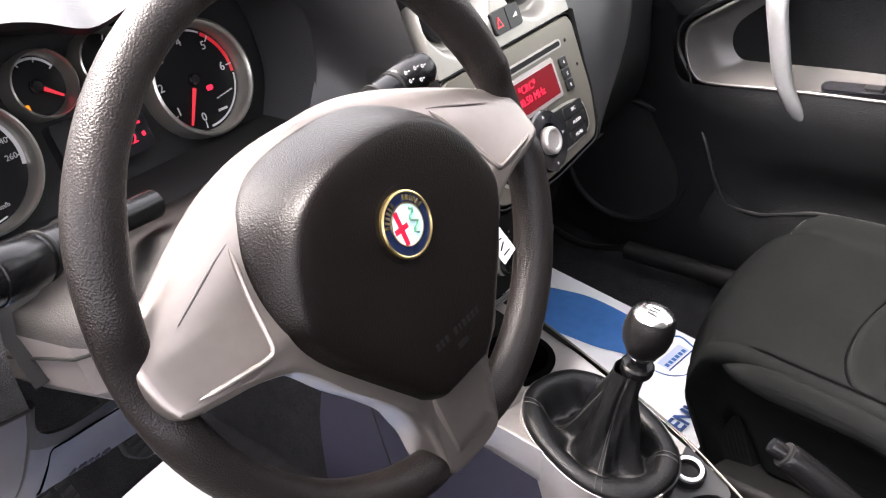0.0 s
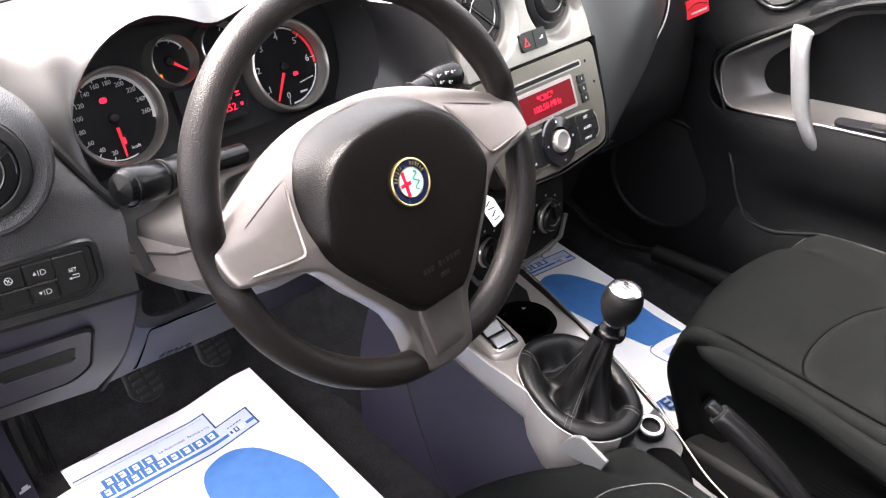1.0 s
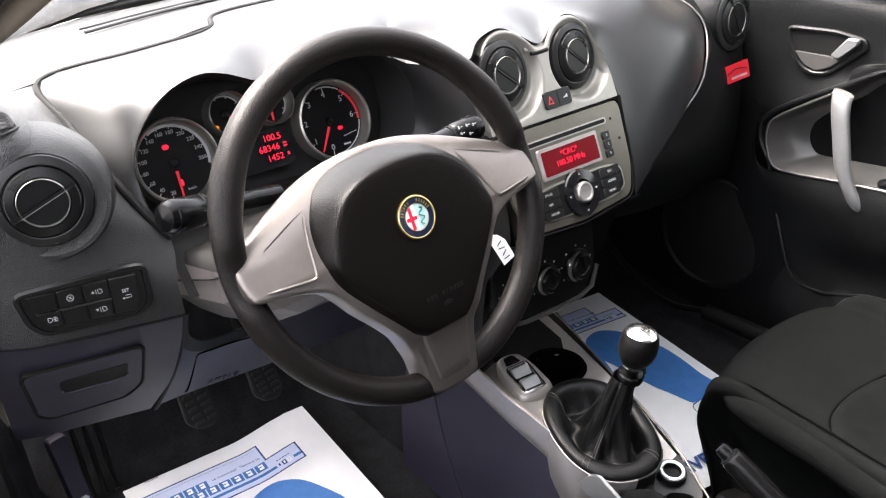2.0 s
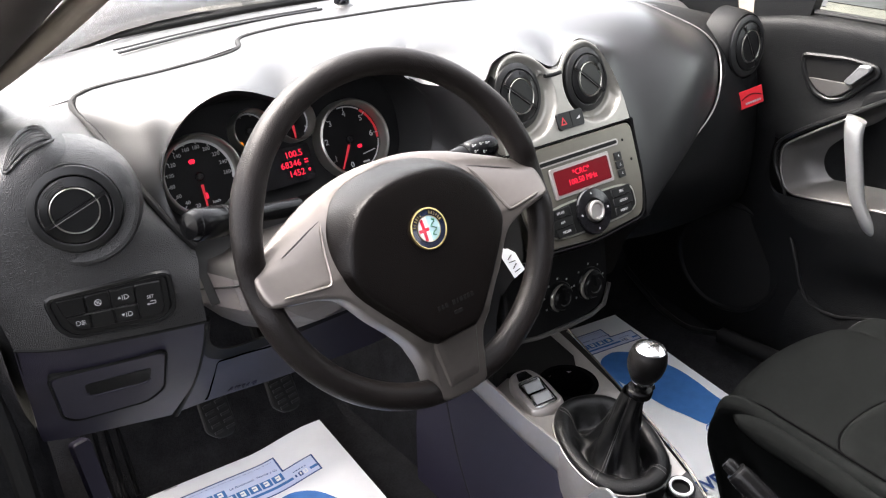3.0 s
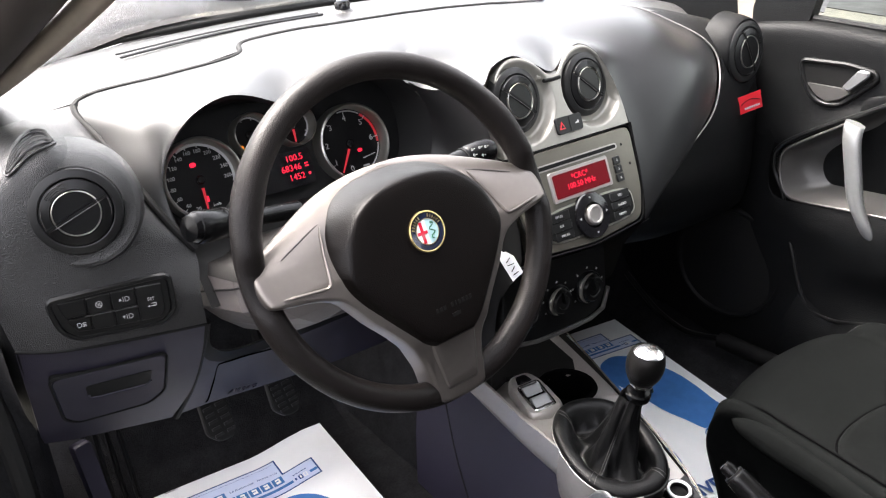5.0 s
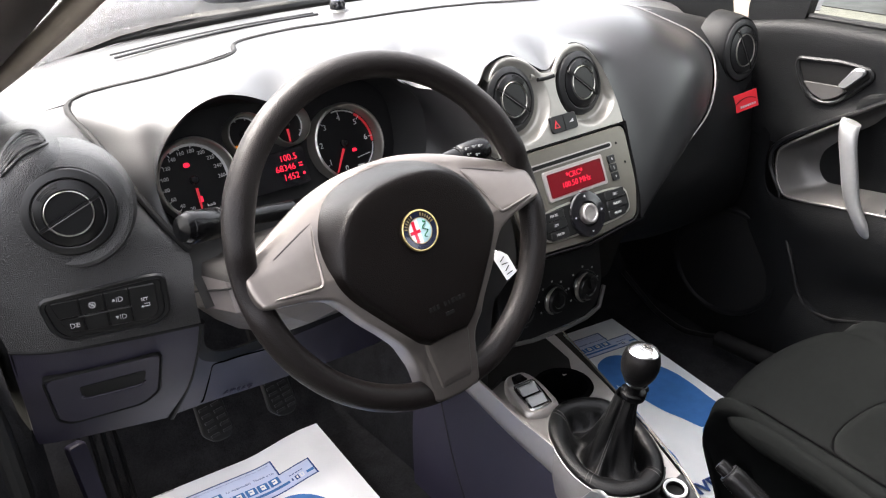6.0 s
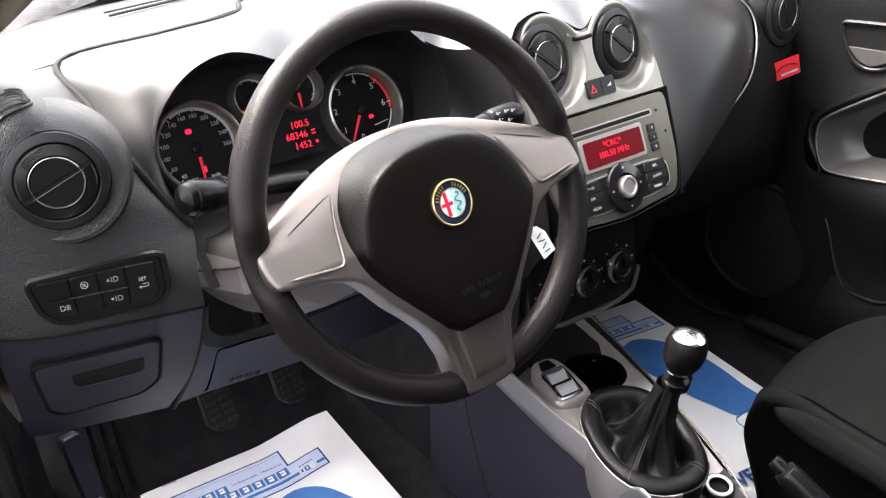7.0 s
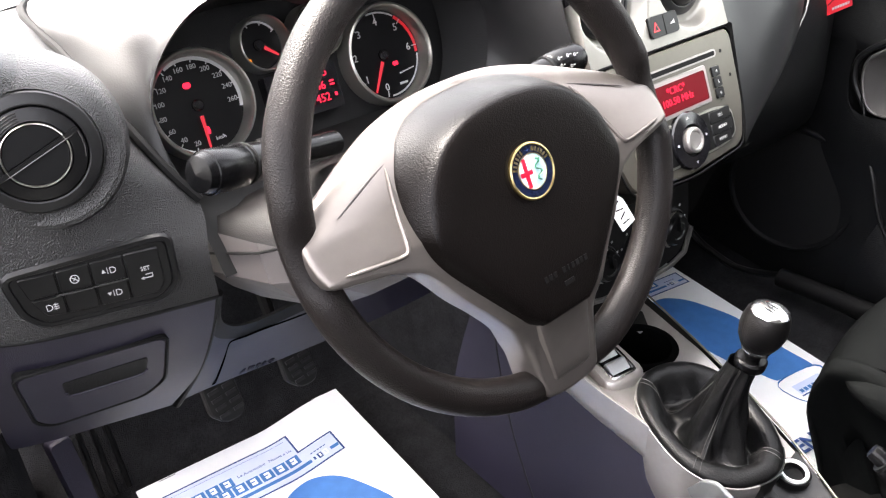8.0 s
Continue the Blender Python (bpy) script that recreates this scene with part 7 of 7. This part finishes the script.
# glass
glass = bpy.data.materials.new("glass")
glass.use_nodes = True
gb = glass.node_tree.nodes["Principled BSDF"]
gb.inputs["Transmission Weight"].default_value, gb.inputs["Roughness"].default_value, gb.inputs["IOR"].default_value = 1.0, 0.0, 1.02
gb.inputs["Base Color"].default_value = (0.93, 0.97, 0.95, 1)
bm = bmesh.new()
sheet(bm, [[(-0.30, 0.575, 0.672), (-0.05, 0.70, 0.694), (0.33, 0.72, 0.70), (0.71, 0.70, 0.694), (0.96, 0.56, 0.668)], [(-0.24, 0.13, 0.87), (0.0, 0.22, 0.915), (0.33, 0.24, 0.93), (0.66, 0.22, 0.915), (0.91, 0.13, 0.87)], [(-0.17, -0.32, 1.12), (0.0, -0.27, 1.17), (0.33, -0.25, 1.185), (0.66, -0.27, 1.17), (0.88, -0.32, 1.12)]], 6, 5)
ws = setting("window_1", bm, glass, "clear windscreen glass", "windscreen")
ws.visible_shadow = False
bm = bmesh.new()
sheet(bm, [[(0.962, 0.18, 0.662), (0.962, -0.3, 0.668), (0.962, -0.8, 0.69)], [(0.94, 0.10, 0.90), (0.93, -0.3, 1.02), (0.93, -0.8, 1.02)]], 5, 4)
tint = glass.copy()
tint.node_tree.nodes["Principled BSDF"].inputs["Base Color"].default_value = (0.60, 0.66, 0.58, 1)
wd = setting("window_2", bm, tint, "clear passenger door window", "window")
wd.visible_shadow = False
# defroster slot and light sensor on the dash top
bm = bmesh.new()
SL = smooth_line([(-0.085, 0.600, 0.6975), (0.02, 0.620, 0.7005), (0.13, 0.630, 0.703), (0.25, 0.628, 0.704)], 6)
loft(bm, [[p + Vector((0, -0.0007 * k, 0.001)), p + Vector((0, 0.0007 * k, 0.0015)), p + Vector((0, 0.0016 * k, -0.001)), p + Vector((0, -0.0016 * k, -0.001))] for p, k in zip(SL, [0.15] + [1.0] * (len(SL) - 2) + [0.5])])
part("defroster_slot", bm, TOPM, dash, "long dark defroster slot")
bm = bmesh.new()
tube(bm, [p + Vector((0, -0.022 + 0.008 * i / len(SL), 0.0002)) for i, p in enumerate(SL)], 0.0020, 6)
part("slot_lip", bm, TOPM, dash)
sen = thing("light_sensor", (0.292, 0.628, 0.70), "small black domed light sensor on the dash top", "sensor")
bm = bmesh.new()
lathe(bm, [(0.022, 0.0), (0.021, 0.004), (0.015, 0.008), (0.0125, 0.009)], 28, Matrix.Translation((0.292, 0.622, 0.697)))
part("base", bm, GRAIN, sen)
bm = bmesh.new()
lathe(bm, [(0.0125, 0.007), (0.0125, 0.018), (0.010, 0.023), (0.005, 0.025), (0.0, 0.0255)], 28, Matrix.Translation((0.292, 0.622, 0.697)))
part("dome", bm, GLOSS, sen, "glossy black dome")
# crescent demister vent
dem = thing("demister_vent", (-0.26, 0.32, 0.67), "crescent demister vent with curved slats", "air vent")
lift = Vector((-0.20, -0.50, 0.84))
ARCH = smooth_line([(-0.3056, 0.2606, 0.6788), (-0.2978, 0.2733, 0.6887), (-0.2877, 0.2937, 0.6940), (-0.2741, 0.3178, 0.6957), (-0.2613, 0.3298, 0.6957), (-0.2518, 0.3139, 0.6971), (-0.2545, 0.2690, 0.6972)], 6)
SOLE = smooth_line([(-0.3040, 0.2590, 0.6780), (-0.2985, 0.2580, 0.6820), (-0.2927, 0.2584, 0.6860), (-0.2818, 0.2590, 0.6929), (-0.2695, 0.2595, 0.6968), (-0.2610, 0.2630, 0.6972), (-0.2545, 0.2690, 0.6972)], 6)
bm = bmesh.new()
tube(bm, [p + lift * 0.0006 for p in ARCH + SOLE[::-1][1:-1]], 0.0019, 6, closed=True)
part("frame", bm, GRAIN, dem)
bm = bmesh.new()
loft(bm, [[a.lerp(b, k / 4) + lift * 0.0012 for k in range(5)] for a, b in zip(ARCH, SOLE)], closed=False)
part("opening", bm, DARK, dem)
for k in (0.16, 0.33, 0.50, 0.67, 0.84):
    bm = bmesh.new()
    tube(bm, [a.lerp(b, k) + lift * 0.0026 for a, b in zip(ARCH, SOLE)][2:-2], 0.0014, 6)
    part("slat", bm, GRAIN, dem)

# ---- outside ----
bm = bmesh.new()
sheet(bm, [[(-0.42, 0.60, 0.62), (0.0, 0.735, 0.655), (0.33, 0.76, 0.665), (0.7, 0.735, 0.655), (1.08, 0.60, 0.62)], [(-0.45, 0.72, 0.61), (0.0, 0.86, 0.65), (0.33, 0.89, 0.66), (0.7, 0.86, 0.65), (1.1, 0.72, 0.61)]], 8, 4)
setting("cowl", bm, RUBBER, "black plastic cowl below the windscreen", "cowl")
bm = bmesh.new()
for i in range(3):
    tube(bm, smooth_line([(-0.30, 0.70 + 0.03 * i, 0.64), (0.0, 0.80 + 0.03 * i, 0.667), (0.33, 0.83 + 0.03 * i, 0.675), (0.7, 0.80 + 0.03 * i, 0.667)], 6), 0.004, 6)
setting("cowl_ribs", bm, RUBBER, "ribs of the black cowl", "cowl")
bon = thing("bonnet", (0.33, 1.3, 0.5), "pale silver painted bonnet beyond the windscreen", "bonnet")
bm = bmesh.new()
sheet(bm, [[(-0.46, 0.72, 0.605), (0.0, 0.86, 0.652), (0.33, 0.89, 0.663), (0.7, 0.86, 0.652), (1.12, 0.72, 0.605)], [(-0.45, 1.1, 0.57), (0.0, 1.2, 0.63), (0.33, 1.2, 0.64), (0.7, 1.2, 0.63), (1.1, 1.1, 0.57)], [(-0.3, 1.7, 0.38), (0.0, 1.8, 0.44), (0.33, 1.83, 0.45), (0.7, 1.8, 0.44), (1.0, 1.7, 0.38)]], 6, 6)
part("panel", bm, PAINT, bon)
wip = thing("wiper", (0.0, 0.72, 0.69), "black windscreen wiper resting on the glass", "wiper")
bm = bmesh.new()
tube(bm, smooth_line([(-0.20, 0.66, 0.698), (-0.05, 0.69, 0.728), (0.10, 0.70, 0.735), (0.30, 0.73, 0.722)], 6), [0.003] * 6 + [0.006] * 7 + [0.008] * 6, 8, flat=0.6)
part("arm", bm, RUBBER, wip)
bm = bmesh.new()
tube(bm, smooth_line([(-0.22, 0.65, 0.695), (0.0, 0.695, 0.712), (0.20, 0.71, 0.718)], 6), 0.0045, 6)
part("blade", bm, RUBBER, wip)
bm = bmesh.new()
bmesh.ops.create_grid(bm, x_segments=2, y_segments=2, size=400, matrix=Matrix.Translation((0, 0, -0.32)))
setting("ground", bm, GRAVEL, "pale gravel yard round the car", "ground")
bm = bmesh.new()
box(bm, (30.55, 0, -0.316), (50.0, 120.0, 0.004))
setting("road", bm, RUBBER, "dark asphalt beyond the gravel", "road")
oc = thing("parked_car", (6.5, 0.6, -0.32), "pale blue-green parked car beyond the window", "car")
bm = bmesh.new()
loft(bm, [[Vector((6.5 + x, y, z)) for x, z in rrect(1.70 * k, 0.66, 0.18, 5, 0, zc)] for y, k, zc in ((-1.3, 0.9, 0.10), (-1.1, 1.0, 0.12), (0.9, 1.0, 0.15), (2.1, 1.0, 0.12), (2.55, 0.85, 0.10))])
part("body", bm, CYANP, oc)
bm = bmesh.new()
loft(bm, [[Vector((6.5 + x * k, y * k2 + 0.7, z)) for x, y in rrect(1.5, 2.6, 0.4, 5)] for z, k, k2 in ((0.45, 1.0, 1.0), (0.85, 0.8, 0.72), (0.95, 0.7, 0.6))])
part("cabin", bm, GLOSS, oc)
for wx, wy in ((5.68, -0.5), (5.68, 1.55)):
    bm = bmesh.new()
    lathe(bm, [(0.0, 0.02), (0.18, 0.02), (0.20, 0.0), (0.30, 0.0), (0.30, -0.18)], 32, facing((wx, wy, -0.02), (-1, 0, 0)))
    part("wheel", bm, RUBBER, oc)
# door seal along the driver's opening
bm = bmesh.new()
tube(bm, smooth_line([(-0.375, 0.42, 0.64), (-0.372, 0.36, 0.52), (-0.365, 0.34, 0.35), (-0.36, 0.33, 0.15), (-0.36, 0.20, 0.03), (-0.36, -0.2, 0.02), (-0.36, -0.6, 0.03)], 6), 0.013, 10)
setting("door_seal", bm, RUBBER, "black rubber door seal", "seal")
bm = bmesh.new()
sheet(bm, [[(-0.352, 0.262, 0.50), (-0.345, 0.30, 0.40), (-0.329, 0.350, 0.30), (-0.326, 0.345, 0.1), (-0.326, 0.32, 0.0)], [(-0.375, 0.36, 0.52), (-0.372, 0.36, 0.40), (-0.37, 0.35, 0.30), (-0.365, 0.34, 0.1), (-0.365, 0.32, 0.0)], [(-0.50, 0.50, 0.60), (-0.50, 0.50, 0.40), (-0.50, 0.50, 0.30), (-0.50, 0.48, 0.1), (-0.50, 0.46, -0.1)]], 5, 3)
setting("pillar_lower", bm, CARPET, "dark lower pillar trim", "pillar")
bm = bmesh.new()
box(bm, (-0.40, -0.3, -0.06), (0.10, 1.6, 0.14))
setting("sill", bm, PAINT, "pale painted door sill", "sill", bevel=0.02)

# unseen plain walls added round the camera to block light and darken reflections
bm = bmesh.new()
sheet(bm, [[(-0.43, 0.42, -0.1), (-0.75, 0.05, -0.1), (-1.05, -0.30, -0.1)], [(-0.43, 0.42, 0.60), (-0.75, 0.05, 0.60), (-1.05, -0.30, 0.60)]], 3, 3, thick=0.05, way=(-1, 1, 0))
setting("wall_left", bm, DOORP, "unseen dark wall added on the driver's side", "wall")
bm = bmesh.new()
sheet(bm, [[(-1.06, -0.30, -0.3), (-1.15, -0.9, -0.3), (-0.9, -1.5, -0.3), (-0.37, -1.69, -0.3)], [(-1.06, -0.30, 0.72), (-1.15, -0.9, 0.80), (-0.9, -1.5, 1.0), (-0.37, -1.69, 1.15)]], 5, 3, thick=0.05, way=(-1, -0.5, 0))
setting("wall_behind", bm, DOORP, "unseen dark wall added to darken reflections", "wall")
# added where a rear quarter window would be, to darken the airbag's reflection
bm = bmesh.new()
sheet(bm, [[(0.97, -0.45, 0.0), (0.95, -1.2, 0.0), (0.93, -1.65, 0.0)], [(0.96, -0.45, 0.70), (0.95, -1.2, 0.72), (0.93, -1.65, 0.74)], [(0.93, -0.62, 1.16), (0.92, -1.2, 1.16), (0.91, -1.65, 1.12)]], 3, 3, thick=0.03, way=(1, 0, 0))
setting("wall_right", bm, PILLAR, "unseen wall added to close the rear right side", "wall")
